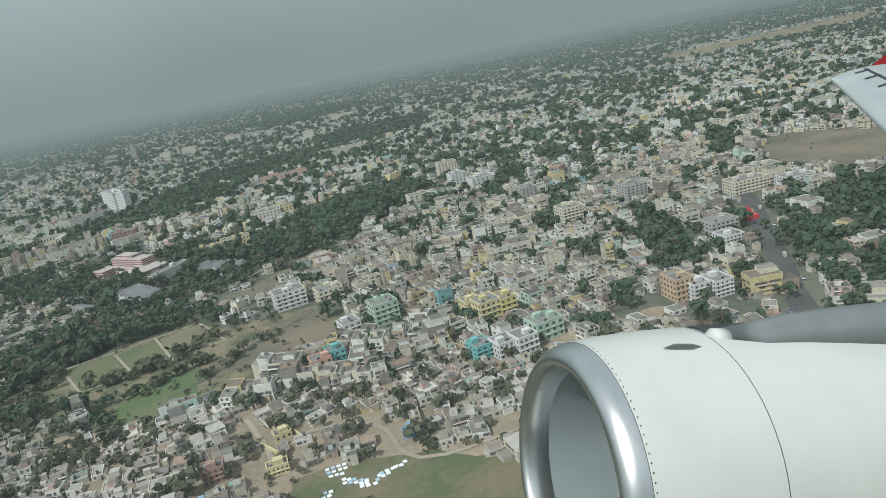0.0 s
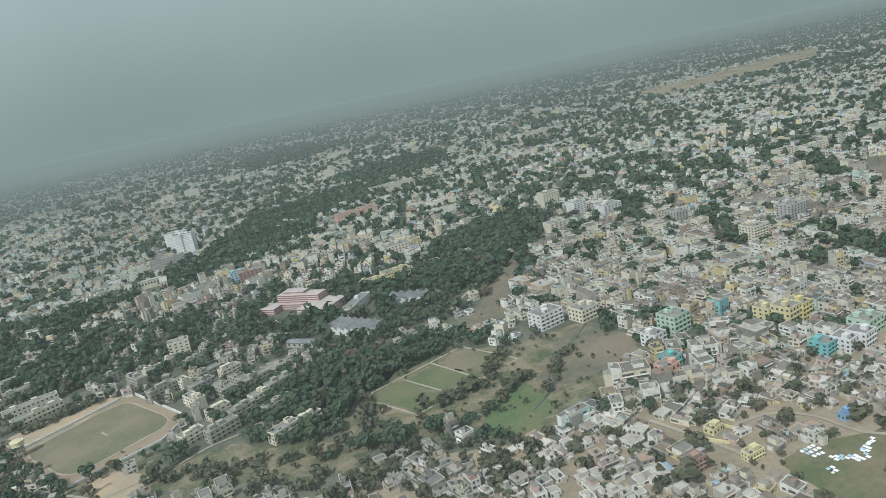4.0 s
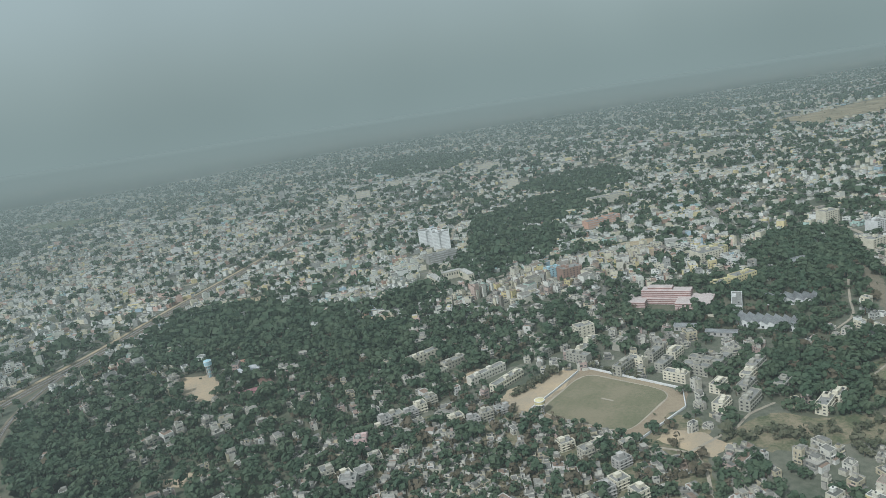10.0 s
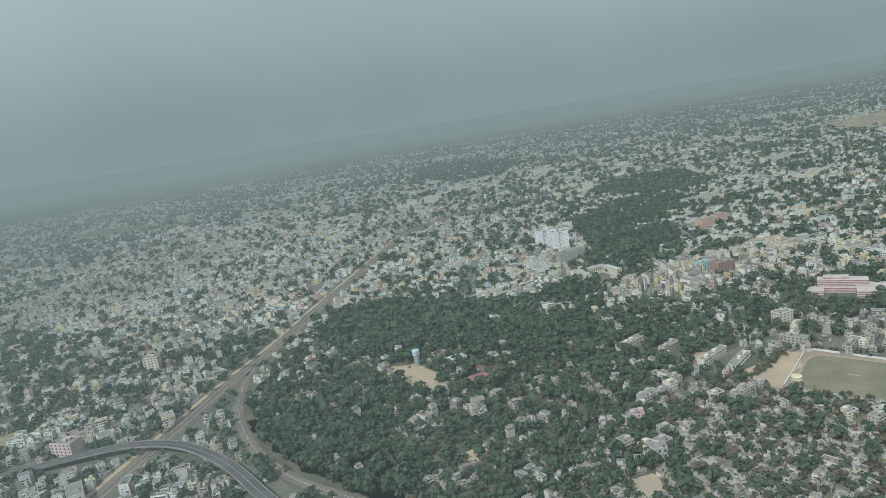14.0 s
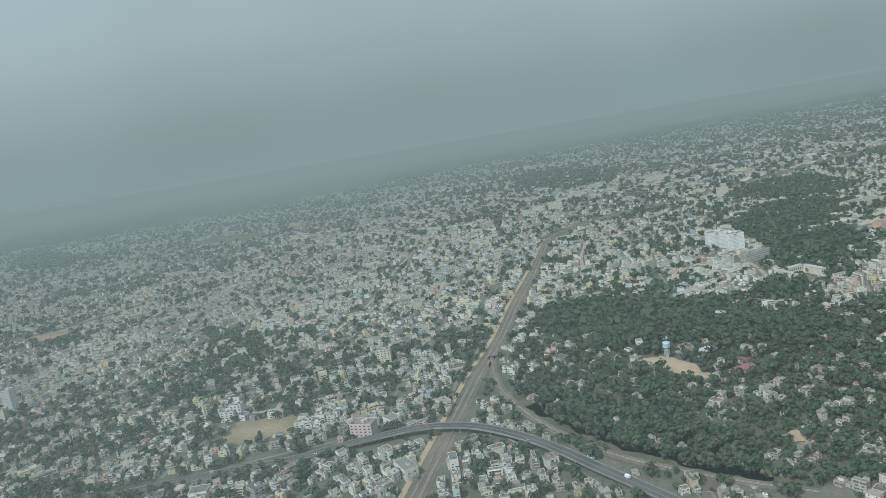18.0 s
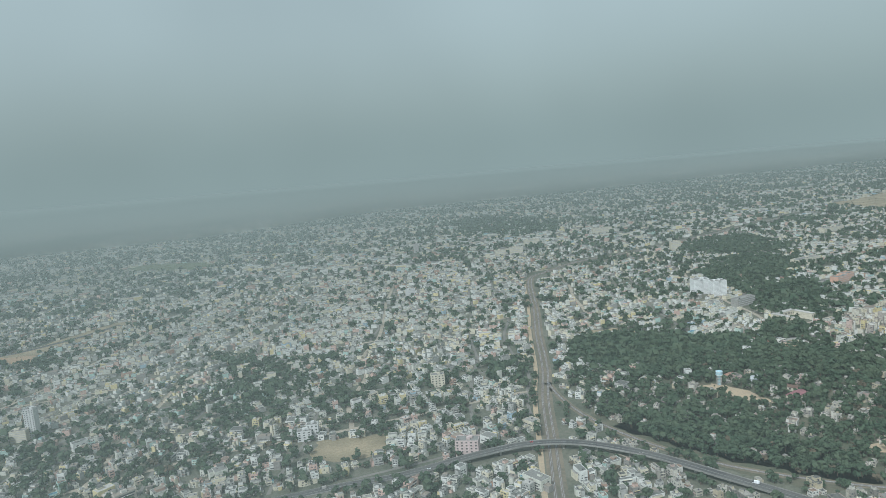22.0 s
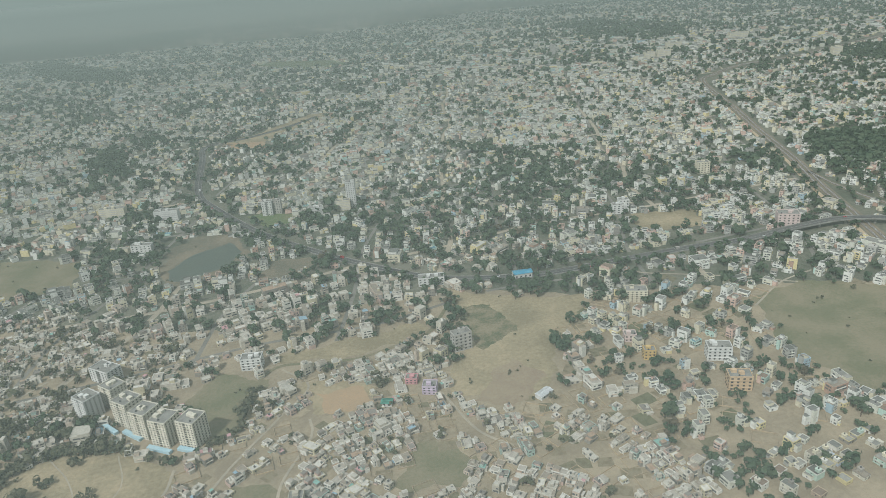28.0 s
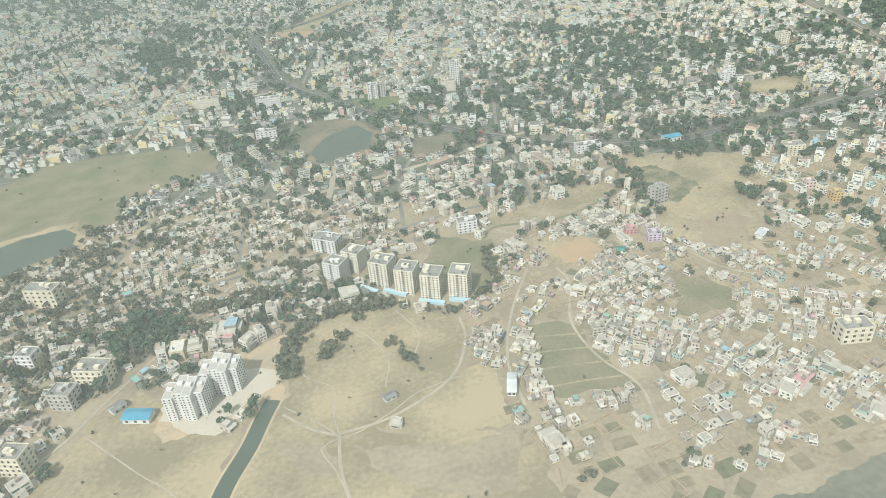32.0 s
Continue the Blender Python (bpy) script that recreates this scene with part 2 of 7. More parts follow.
M_LEAF_DRY = leafy("dry_foliage", (0.11, 0.095, 0.06), (0.16, 0.13, 0.09), scale=0.2, fine=1.2, rough=0.8)
M_LEAF_SCRUB = leafy("scrub_foliage", (0.095, 0.105, 0.062), (0.15, 0.145, 0.095), scale=0.2, fine=1.2, rough=0.8)
M_FLOOR = material("woodland_floor", (0.07, 0.082, 0.052), (0.115, 0.108, 0.075), scale=0.06, fine=0.5)
M_KERB = material("weathered_parapet", (0.26, 0.255, 0.235), (0.17, 0.17, 0.155), scale=0.1, fine=1.0)
M_BARK = material("bark", (0.12, 0.09, 0.065), scale=1.0)
M_RED = material("red_paint", (0.60, 0.055, 0.06), (0.48, 0.05, 0.05), rough=0.5)
M_JADE = material("green_sheet", (0.10, 0.34, 0.27), (0.14, 0.36, 0.29), rough=0.5)
M_BLUE = material("blue_sheet", (0.10, 0.42, 0.62), (0.16, 0.46, 0.62), rough=0.5)
M_SHELTER = material("faded_blue_sheet", (0.34, 0.50, 0.58), (0.40, 0.53, 0.58), rough=0.6)
M_WHITE = material("white_sheet", (0.80, 0.81, 0.82), (0.68, 0.70, 0.72), rough=0.6)
M_APRON = material("pale_concrete_apron", (0.42, 0.385, 0.32), (0.40, 0.36, 0.29), scale=0.08, fine=0.8)
M_STEEL = material("roof_sheeting", (0.42, 0.43, 0.43), (0.30, 0.30, 0.30), rough=0.45, scale=0.2)
PAINT = {k: material("paint_" + k, c, tuple(v * 0.82 for v in c), scale=0.3, fine=1.5) for k, c in {
    "white": (0.593, 0.593, 0.576), "cream_white": (0.602, 0.568, 0.482), "cream": (0.585, 0.542, 0.43), "grey": (0.387, 0.37, 0.344),
    "pink": (0.516, 0.378, 0.353), "salmon": (0.55, 0.344, 0.258), "orange": (0.499, 0.37, 0.241), "yellow": (0.568, 0.507, 0.292),
    "bright_yellow": (0.568, 0.499, 0.224), "mint": (0.387, 0.49, 0.396), "teal": (0.17, 0.40, 0.40), "blue": (0.206, 0.344, 0.516), "sky": (0.36, 0.52, 0.58),
    "lavender": (0.50, 0.42, 0.52), "amber": (0.52, 0.37, 0.16), "brick": (0.31, 0.206, 0.163), "rose": (0.499, 0.258, 0.275), "dusty_rose": (0.56, 0.455, 0.43), "faded_rose": (0.46, 0.40, 0.375), "bright_white": (0.722, 0.731, 0.714), "beige": (0.404, 0.378, 0.31), "weathered": (0.33, 0.315, 0.265), "weathered_grey": (0.30, 0.295, 0.27), "maroon": (0.25, 0.15, 0.135)}.items()}

# ---- mesh helpers ----
CUBE = [(0, 1, 5, 4), (1, 2, 6, 5), (2, 3, 7, 6), (3, 0, 4, 7), (4, 5, 6, 7)]


def box(bm, x0, x1, y0, y1, z0, z1, bottom=False):
    v = [bm.verts.new(p) for z in (z0, z1) for p in ((x0, y0, z), (x1, y0, z), (x1, y1, z), (x0, y1, z))]
    faces = [bm.faces.new([v[i] for i in f]) for f in CUBE]
    if bottom:
        faces.append(bm.faces.new([v[i] for i in (3, 2, 1, 0)]))
    return faces


def mesh_of(name, bm, *materials):
    me = bpy.data.meshes.new(name)
    bm.to_mesh(me)
    bm.free()
    for m in materials:
        me.materials.append(m)
    return me


def part(name, bm, mat, parent, label=""):
    """One mesh object under a thing."""
    ob = new(name, bm if isinstance(bm, bpy.types.Mesh) else mesh_of(name, bm, mat))
    ob.parent = parent
    return tagged(ob, label) if label else ob


def thing(name, m, label, category, group="", kind=""):
    ob = new(name)
    ob.empty_display_size = 0.5
    ob.matrix_basis = m
    return tagged(ob, label, category, group, kind)


def cylinder(bm, x, y, z0, z1, r0, r1=None, n=12, cap=True):
    r1 = r0 if r1 is None else r1
    a = [bm.verts.new((x + r0 * math.cos(i * math.tau / n), y + r0 * math.sin(i * math.tau / n), z0)) for i in range(n)]
    b = [bm.verts.new((x + r1 * math.cos(i * math.tau / n), y + r1 * math.sin(i * math.tau / n), z1)) for i in range(n)]
    for i in range(n):
        bm.faces.new((a[i], a[(i + 1) % n], b[(i + 1) % n], b[i]))
    if cap:
        bm.faces.new(b)


AREAS = []


def patch(name, points, mat, z, label, category="field", jag=1.5, open_land=True):
    """A flat piece of land with an uneven outline."""
    if open_land:
        AREAS.append(list(points))
    if mat is M_WATER or category == "oval":
        WATERS.append(list(points))
    rnd = random.Random(name + str(points[0]))
    outline, run = [], 0.0
    waves = [(rnd.uniform(0, math.tau), math.tau / rnd.uniform(a, b), jag * k) for a, b, k in ((30, 50, 0.9), (15, 24, 0.6), (6, 10, 0.35))]
    for (x0, y0), (x1, y1) in zip(points, points[1:] + points[:1]):
        long = math.hypot(x1 - x0, y1 - y0)
        steps = max(1, int(long / 2.5)) if jag > 0.5 else 1
        for i in range(steps):
            f = i / steps
            off = sum(k * math.sin(p + w * (run + f * long)) for p, w, k in waves)
            outline.append((x0 + (x1 - x0) * f - (y1 - y0) / long * off, y0 + (y1 - y0) * f + (x1 - x0) / long * off, z))
        run += long
    bm = bmesh.new()
    f = bm.faces.new([bm.verts.new(p) for p in outline])
    if f.normal.z < 0 or f.calc_area() and (f.normal_update() or f.normal.z < 0):
        f.normal_flip()
    bmesh.ops.triangulate(bm, faces=bm.faces[:])
    return tagged(new(name, mesh_of(name, bm, mat)), label, category, kind="structure")


def smooth_line(points, step=5.0):
    """A Catmull-Rom line through the points, cut in even steps."""
    p = [Vector(q) for q in points]
    p = [p[0] * 2 - p[1]] + p + [p[-1] * 2 - p[-2]]
    line = []
    for a, b, c, d in zip(p, p[1:], p[2:], p[3:]):
        n = max(2, int((c - b).length / step))
        for i in range(n):
            t = i / n
            line.append(0.5 * (2 * b + (c - a) * t + (2 * a - 5 * b + 4 * c - d) * t * t + (3 * b - a - 3 * c + d) * t ** 3))
    return line + [p[-2]]


def ribbon(bm, line, half, z, off=0.0, thick=0.0):
    """A strip along a line of (x, y); z may change along it."""
    rows = []
    for i, q in enumerate(line):
        a, b = line[max(i - 1, 0)], line[min(i + 1, len(line) - 1)]
        d = Vector((b.x - a.x, b.y - a.y)).normalized()
        n = Vector((-d.y, d.x))
        h = z(i / (len(line) - 1)) if callable(z) else z
        c = Vector((q.x, q.y)) + n * off
        l, r = c + n * half, c - n * half
        rows.append([bm.verts.new((r.x, r.y, h)), bm.verts.new((l.x, l.y, h))] + (
            [bm.verts.new((l.x, l.y, h - thick)), bm.verts.new((r.x, r.y, h - thick))] if thick else []))
    k = len(rows[0])
    for a, b in zip(rows, rows[1:]):
        for i in range(k if thick else 1):
            j = (i + 1) % k
            bm.faces.new((a[i], b[i], b[j], a[j]))


def road(name, points, width, mat, z, label, step=6.0, category="road"):
    bm = bmesh.new()
    ribbon(bm, smooth_line(points, step), width / 2, z)
    bmesh.ops.recalc_face_normals(bm, faces=bm.faces[:])
    for f in bm.faces:
        if f.normal.z < 0:
            f.normal_flip()
    return tagged(new(name, mesh_of(name, bm, mat)), label, category, kind="structure")


# ---- the lie of the land ----
bm = bmesh.new()
bmesh.ops.create_grid(bm, x_segments=60, y_segments=60, size=4900)
ground = tagged(new("ground", mesh_of("ground", bm, M_GROUND)), "dusty grey-brown city soil reaching the hazy horizon", "ground", kind="structure")
ground.location = (-500, 900, -0.12)

WATERS = []
RAIL = [(-668, 215), (-646, 291), (-616, 372), (-588, 447), (-559, 515), (-523, 615), (-484, 715), (-421, 885), (-380, 925), (-298, 975), (-180, 1000), (60, 1090), (300, 1180)]
BRANCH = [(-572, 480), (-577, 440), (-575, 396), (-561, 346), (-538, 303), (-505, 268), (-470, 240)]
HIGHWAY = [(-470, 150), (-505, 205), (-529, 252), (-550, 288), (-572, 326), (-600, 357), (-630, 371), (-665, 372), (-704, 370), (-743, 373), (-792, 372), (-856, 370), (-893, 377), (-928, 391), (-964, 424), (-1000, 465), (-1041, 521), (-1080, 597), (-1101, 657), (-1108, 780), (-1112, 830), (-1100, 852), (-1060, 868), (-1010, 905), (-970, 950)]
AVENUE = [(83, 100), (103, 181.5), (115.5, 215.5), (130.5, 257.5), (146, 300), (150, 340)]
COLONY = [[(-318, 464), (-265, 503), (-196, 552), (-135, 545), (-120, 490), (-207, 450), (-261, 440)], [(-398, 533), (-306, 640), (-288, 555), (-356, 502)]]
LANES = [[(-62, 181), (-53, 163), (-47, 148)], [(-44, 166), (-31, 167), (-21, 160), (-16, 147), (-6, 143), (20, 150)],
         [(-1262, 215), (-1243, 231), (-1228, 250), (-1203, 279), (-1190, 297), (-1150, 340)],
         [(-1070, 180), (-1066, 206), (-1052, 235), (-1030, 266), (-1014, 290), (-1027, 310)],
         [(-1141, 194), (-1119, 195), (-1091, 207), (-1077, 228), (-1074, 244)],
         [(-1015, 262), (-1015, 248), (-1029, 220), (-1030, 194), (-1024, 173), (-1030, 150)],
         [(-958, 275), (-951, 262), (-942, 230), (-930, 215)], [(-720, 305), (-760, 330), (-800, 350), (-811, 369)],
         [(-1141, 194), (-1144, 175), (-1143, 150)], [(-1160, 213), (-1150, 200), (-1141, 193)], [(-761, 288), (-730, 308), (-702, 316)], [(-560, 300), (-575, 320), (-590, 352)], [(-119, 308), (-101, 320), (-85, 343), (-69, 365), (-53, 386)], [(-245, 225), (-228, 232), (-216, 237), (-207, 244), (-192, 249)], [(-258, 238), (-244, 227), (-242, 216), (-251, 192)]]

patch("park_lawn", [(-115, 266), (-102, 273), (-88, 252), (-100, 243)], M_OLIVE, 0.03, "rectangular worn olive playing field with pale paths")
patch("park_lawn", [(-130, 259), (-117, 264), (-102, 244), (-116, 237)], M_GREEN, 0.03, "rectangular green lawn beside a creek")
patch("park_lawn", [(-146, 249), (-132, 256), (-117, 236), (-128, 224)], M_GREEN, 0.03, "rectangular green lawn beside a creek")
patch("creek_meadow", [(-112, 206), (-105, 218), (-88, 232), (-85, 206), (-92, 193), (-100, 192)], M_MEADOW, 0.02, "green meadow beside a creek")
patch("scrub_field", [(-160, 212), (-144, 206), (-134, 210), (-113, 205), (-93, 189), (-83, 192), (-78, 210), (-70, 217), (-56, 222), (-46, 231), (-46, 254), (-66, 269), (-78, 263), (-88, 260), (-103, 280), (-117, 270), (-133, 265), (-150, 252), (-158, 230)], M_SCRUB, -0.04, "dark olive-brown open scrubland along a creek")
patch("bare_slope", [(-84, 211), (-74, 219), (-59, 219), (-43, 229), (-38, 244), (-52, 266), (-66, 256), (-78, 240)], M_BED, -0.02, "bare brown slope beside houses")
patch("scrub_bank", [(-70, 267), (-49, 266), (-39, 247), (-40, 230), (-55, 217), (-67, 208), (-79, 201), (-93, 189)], M_SCRUB, -0.03, "rough scrub bank below houses")
patch("village_green", [(-44, 138), (-43, 144), (-35, 149), (-24, 147), (-15, 145.5), (-4, 143), (12, 138), (28, 126), (8, 110), (-20, 108), (-42, 122)], M_PASTURE, 0.0, "green pasture at the edge of the village")
patch("sports_ground", [(-304, 298), (-262, 323), (-251, 319), (-220, 277), (-226, 262), (-258, 242), (-292, 279)], M_BROWN, -0.03, "dry earth round a sports ground")
patch("sand_strip", [(-304, 298), (-296, 311), (-263, 323), (-256, 317), (-289, 286)], M_DIRT, 0.01, "sandy strip beside a sports ground")
patch("dirt_yard", [(-251, 241), (-240, 246), (-224, 226), (-235, 218)], M_DIRT, 0.0, "sandy yard among houses")
patch("cleared_strip", [(-1095, 862), (-1055, 878), (-1038, 900), (-977, 974), (-962, 968), (-958, 940), (-1030, 852), (-1040, 838), (-1085, 835)], M_TAN, 0.0, "bare strip of cleared land across the city")
patch("red_earth", [(-1086, 853), (-1039, 837), (-1035, 806), (-1080, 818)], M_ORANGE, 0.02, "reddish bare earth beside a road")
patch("dark_meadow", [(-1073, 1523), (-1034, 1592), (-899, 1515), (-870, 1418), (-962, 1419)], M_GREEN, 0.0, "dull green open land deep in the city")
patch("dry_strip", [(-1030, 324), (-983, 330), (-947, 335), (-943, 325), (-967, 316), (-985, 311), (-1003, 312), (-1030, 317)], M_TAN, 0.02, "dry bank along an overgrown ditch")
patch("far_field", [(445, 1276), (557, 1290), (793, 1380), (1000, 1430), (811, 1193), (606, 1145), (445, 1110)], M_TAN, 0.0, "pale dry fields beyond the city")
patch("brown_plain", [(213, 424), (246, 415), (275, 378), (240, 301), (197, 312), (179, 350)], M_BED, 0.0, "brown open ground at the city edge")
patch("sand_yard", [(-484, 420), (-464, 420), (-450, 388), (-452, 368), (-473, 388)], M_DIRT, 0.0, "sandy yard below a water tower")
patch("dirt_patch", [(-486, 600), (-449, 597), (-443, 573), (-480, 583)], M_TAN, 0.0, "dry clearing beside trees")
patch("dirt_patch", [(-372, 483), (-347, 474), (-345, 453), (-364, 460)], M_DIRT, 0.0, "bare clearing among trees")
patch("dirt_patch", [(-465, 293), (-445, 291), (-441, 282), (-456, 280)], M_DIRT, 0.0, "bare clearing among trees")
patch("dirt_patch", [(-397, 240), (-383, 240), (-380, 225), (-396, 221)], M_DIRT, 0.0, "bare clearing among trees")
patch("dirt_patch", [(-140, 559), (-110, 554), (-116, 530), (-140, 535)], M_TAN, 0.0, "dry clearing in the quarter")
patch("dry_plain", [(-1184, 180), (-1164, 219), (-1156, 223), (-1156, 242), (-1145, 263), (-1119, 272), (-1100, 264), (-1077, 248), (-1073, 236), (-1088, 209), (-1107, 197), (-1128, 192), (-1120, 186), (-1082, 172), (-1072, 160), (-1080, 120), (-1200, 120)], M_TAN, -0.02, "wide dry straw-coloured plain with faint tracks")
patch("dry_plain", [(-1260, 190), (-1235, 238), (-1214, 252), (-1197, 228), (-1184, 212), (-1173, 219), (-1181, 200), (-1186, 184), (-1190, 140), (-1240, 140)], M_TAN, -0.02, "dry straw-coloured plain beside a canal")
patch("earth_yard", [(-1178, 256), (-1159, 262), (-1147, 270), (-1140, 268), (-1156, 242), (-1158, 224), (-1173, 220), (-1205, 216), (-1208, 232)], M_DIRT, 0.0, "bare sandy earth round new apartment towers")
patch("pond", [(-1106, 470), (-1090, 495), (-1064, 510), (-1054, 487), (-1063, 463), (-1090, 447), (-1101, 451)], M_WATER, 0.02, "dull green pond with earth banks", jag=0.6)
patch("pond_bank", [(-1112, 472), (-1108, 515), (-1092, 532), (-1062, 530), (-1050, 487), (-1058, 455), (-1090, 441), (-1105, 446)], M_BED, -0.02, "sandy bank round a pond")
patch("pond", [(-1053, 566), (-1037, 570), (-1014, 556), (-1016, 536), (-1037, 533)], M_MEADOW, 0.02, "bright green weed-covered pond beside a road", jag=0.5)
patch("dirt_yard", [(-1044, 434), (-1031, 458), (-1001, 458), (-1003, 438), (-1024, 424)], M_BED, 0.0, "bare sandy yard below a road")
patch("pond", [(-1330, 416), (-1263, 428), (-1253, 399), (-1294, 381), (-1340, 372)], M_WATER, 0.02, "dark green rectangular reservoir")
patch("pond_bank", [(-1340, 424), (-1258, 434), (-1247, 397), (-1294, 374), (-1350, 364)], M_TAN, -0.02, "pale bank round a reservoir")
patch("dry_field", [(-1340, 499), (-1284, 545), (-1223, 536), (-1170, 513), (-1169, 463), (-1217, 459), (-1236, 418), (-1259, 422), (-1350, 430)], M_OLIVE, -0.03, "olive dry fields at the edge of town")
patch("dry_field", [(-921, 369), (-877, 341), (-846, 336), (-857, 312), (-885, 285), (-890, 263), (-911, 243), (-946, 260), (-944, 281), (-919, 308), (-926, 337)], M_TAN, 0.0, "bare dry field between houses")
patch("ploughed_field", [(-937, 251), (-921, 272), (-908, 281), (-899, 261), (-913, 244), (-930, 245)], M_BROWN, 0.03, "brown ploughed field")
patch("scrub_slope", [(-1078, 294), (-1060, 316), (-1034, 303), (-1040, 285), (-1050, 262), (-1060, 262)], M_OLIVE, 0.0, "scrubby slope behind apartment towers")
patch("orange_yard", [(-1012, 283), (-988, 280), (-983, 266), (-996, 262), (-1007, 265)], M_ORANGE, 0.0, "orange earth yard")
patch("dry_field", [(-968, 232), (-946, 213), (-958, 198), (-986, 204)], M_OLIVE, 0.0, "dry fenced field")
patch("dry_plain", [(-757, 296), (-720, 307), (-680, 288), (-670, 250), (-690, 205), (-760, 200), (-777, 240)], M_OLIVE, 0.0, "wide brown plain beside houses")
patch("dirt_yard", [(-758, 447), (-708, 437), (-720, 402), (-765, 414)], M_TAN, 0.0, "dry open ground in the city")
patch("green_hollow", [(-919, 344), (-902, 342), (-897, 307), (-920, 294), (-926, 315)], M_SCRUB, 0.02, "green hollow in a dry field")
patch("dry_field", [(-1021, 295), (-1001, 294), (-981, 278), (-989, 261), (-1012, 266)], M_TAN, -0.02, "dry field among houses")
patch("terrace_field", [(-1050, 229), (-1028, 217), (-1028, 202), (-1027, 182), (-1028, 172), (-1063, 183), (-1053, 209)], M_OLIVE, 0.0, "fallow terraces with low bunds")
patch("dry_slope", [(-1054, 302), (-1034, 303), (-1044, 267), (-1056, 250), (-1071, 267)], M_TAN, -0.04, "dry slope")
patch("village_land", [(-1340, 205), (-1340, 420), (-1210, 425), (-1120, 390), (-1054, 360), (-969, 372), (-915, 372), (-852, 338), (-779, 322), (-660, 284), (-700, 180), (-900, 110), (-1080, 110), (-1270, 130)], M_SOIL, -0.08, "pale dusty soil between scattered houses", open_land=False)
patch("dry_plain", [(-1116, 216), (-1090, 214), (-1071, 208), (-1077, 180), (-1084, 172), (-1119, 186)], M_TAN, -0.025, "open dry ground beside a village lane")
patch("pale_ground", [(-1164, 194), (-1146, 193), (-1144, 176), (-1160, 182)], M_SOIL, 0.03, "pale scraped ground on the plain")
patch("pale_ground", [(-1138, 187), (-1110, 173), (-1080, 169), (-1086, 144), (-1114, 152), (-1129, 170)], M_SOIL, 0.03, "pale scraped ground on the plain")
patch("scrub_strip", [(-228, 230), (-207, 240), (-196, 240), (-174, 227), (-150, 219), (-154, 203), (-176, 207), (-207, 214), (-222, 220)], M_SCRUB, -0.03, "rough brown scrub strip below rows of flats")
patch("school_yard", [(-320, 335), (-312, 330), (-299, 343), (-306, 347)], M_DIRT, 0.0, "sandy school yard", jag=0.4)
patch("small_meadow", [(-75, 203), (-67, 208), (-66, 200), (-71, 194)], M_GREEN, 0.02, "small green meadow behind houses", jag=0.4)
patch("bare_slope", [(-101, 301), (-89, 311), (-74, 337), (-51, 381), (-35, 409), (-34, 396), (-65, 323), (-80, 292), (-91, 288)], M_BED, -0.01, "bare brown slope between woods and houses")
patch("concrete_apron", [(-1208, 228), (-1186, 212), (-1174, 222), (-1156, 237), (-1171, 249), (-1180, 247), (-1206, 236)], M_APRON, 0.045, "pale concrete apron round new apartment towers")

# ---- railway, highway, lanes ----
def railway(name, points, tracks, label):
    line = smooth_line(points, 7.0)
    root = thing(name, Matrix(), label, "railway", kind="structure")
    bm = bmesh.new()
    ribbon(bm, line, 2.4 * tracks + 0.5, 0.05)
    part("verge", bm, M_BED, root)
    for k in range(tracks):
        off = (k - (tracks - 1) / 2) * 4.2
        bm = bmesh.new()
        ribbon(bm, line, 1.15, 0.22, off, 0.2)
        part("track_bed", bm, M_BALLAST, root)
        for side in (-0.4, 0.4):
            bm = bmesh.new()
            ribbon(bm, line, 0.06, 0.3, off + side, 0.07)
            part("rail", bm, M_STEEL, root)
    return root


road("dirt_track", [(q[0] - 7.5, q[1] + 2.5) for q in RAIL[:8]], 3.4, M_DIRT, 0.015, "bare sandy track beside the railway", 6.0, "track")
railway("railway", RAIL, 2, "two-track railway on a broad brown earth corridor")
railway("railway_branch", BRANCH, 1, "single-track railway branch curving past trees")

hw = smooth_line(HIGHWAY, 6.0)


def lift(f):
    """Height of the highway: it rises on a viaduct over the railway."""
    at = hw[min(int(f * (len(hw) - 1)), len(hw) - 1)]
    return 0.12 + 4.2 * max(0.0, 1 - (abs(at.x + 615) / 105) ** 2) ** 0.8 if at.y > 240 else 0.12


highway = thing("highway", Matrix(), "grey two-lane highway with a curved flyover above a railway", "road", kind="structure")
bm = bmesh.new()
ribbon(bm, hw, 3.2, lift, 0, 0.7)
part("deck", bm, M_ROAD, highway)
for side in (-3.3, 3.3):
    bm = bmesh.new()
    ribbon(bm, hw, 0.14, lambda f: lift(f) + 0.45, side, 1.0)
    part("parapet", bm, M_KERB, highway, "weathered concrete parapet")
bm = bmesh.new()
ribbon(bm, hw, 0.15, lambda f: lift(f) + 0.06, 0)
part("median", bm, M_KERB, highway)
for i, q in enumerate(hw):
    h = lift(i / (len(hw) - 1))
    if h > 1.2 and i % 3 == 0:
        bm = bmesh.new()
        box(bm, q.x - 0.6, q.x + 0.6, q.y - 0.6, q.y + 0.6, -0.1, h - 0.6)
        part("pier", bm, M_CONC, highway)
road("avenue", AVENUE, 7.4, M_ROAD, 0.06, "broad dark asphalt avenue with traffic")
for k, lane in enumerate(LANES):
    road("dirt_lane", lane, 1.3 if k else 1.5, M_LANE, 0.08 + 0.003 * k, "pale dusty lane", 4.0)
road("canal", [(-1194, 160), (-1184.5, 184), (-1174.5, 200), (-1168, 213), (-1162.5, 223)], 6.6, M_WATER, 0.03, "still dark green canal between earth banks", 4.0, "canal")
road("canal_bank", [(-1195, 158), (-1184.5, 184), (-1174.5, 200), (-1168, 213), (-1161, 226)], 8.6, M_DIRT, 0.015, "sandy canal bank", 4.0, "bank")
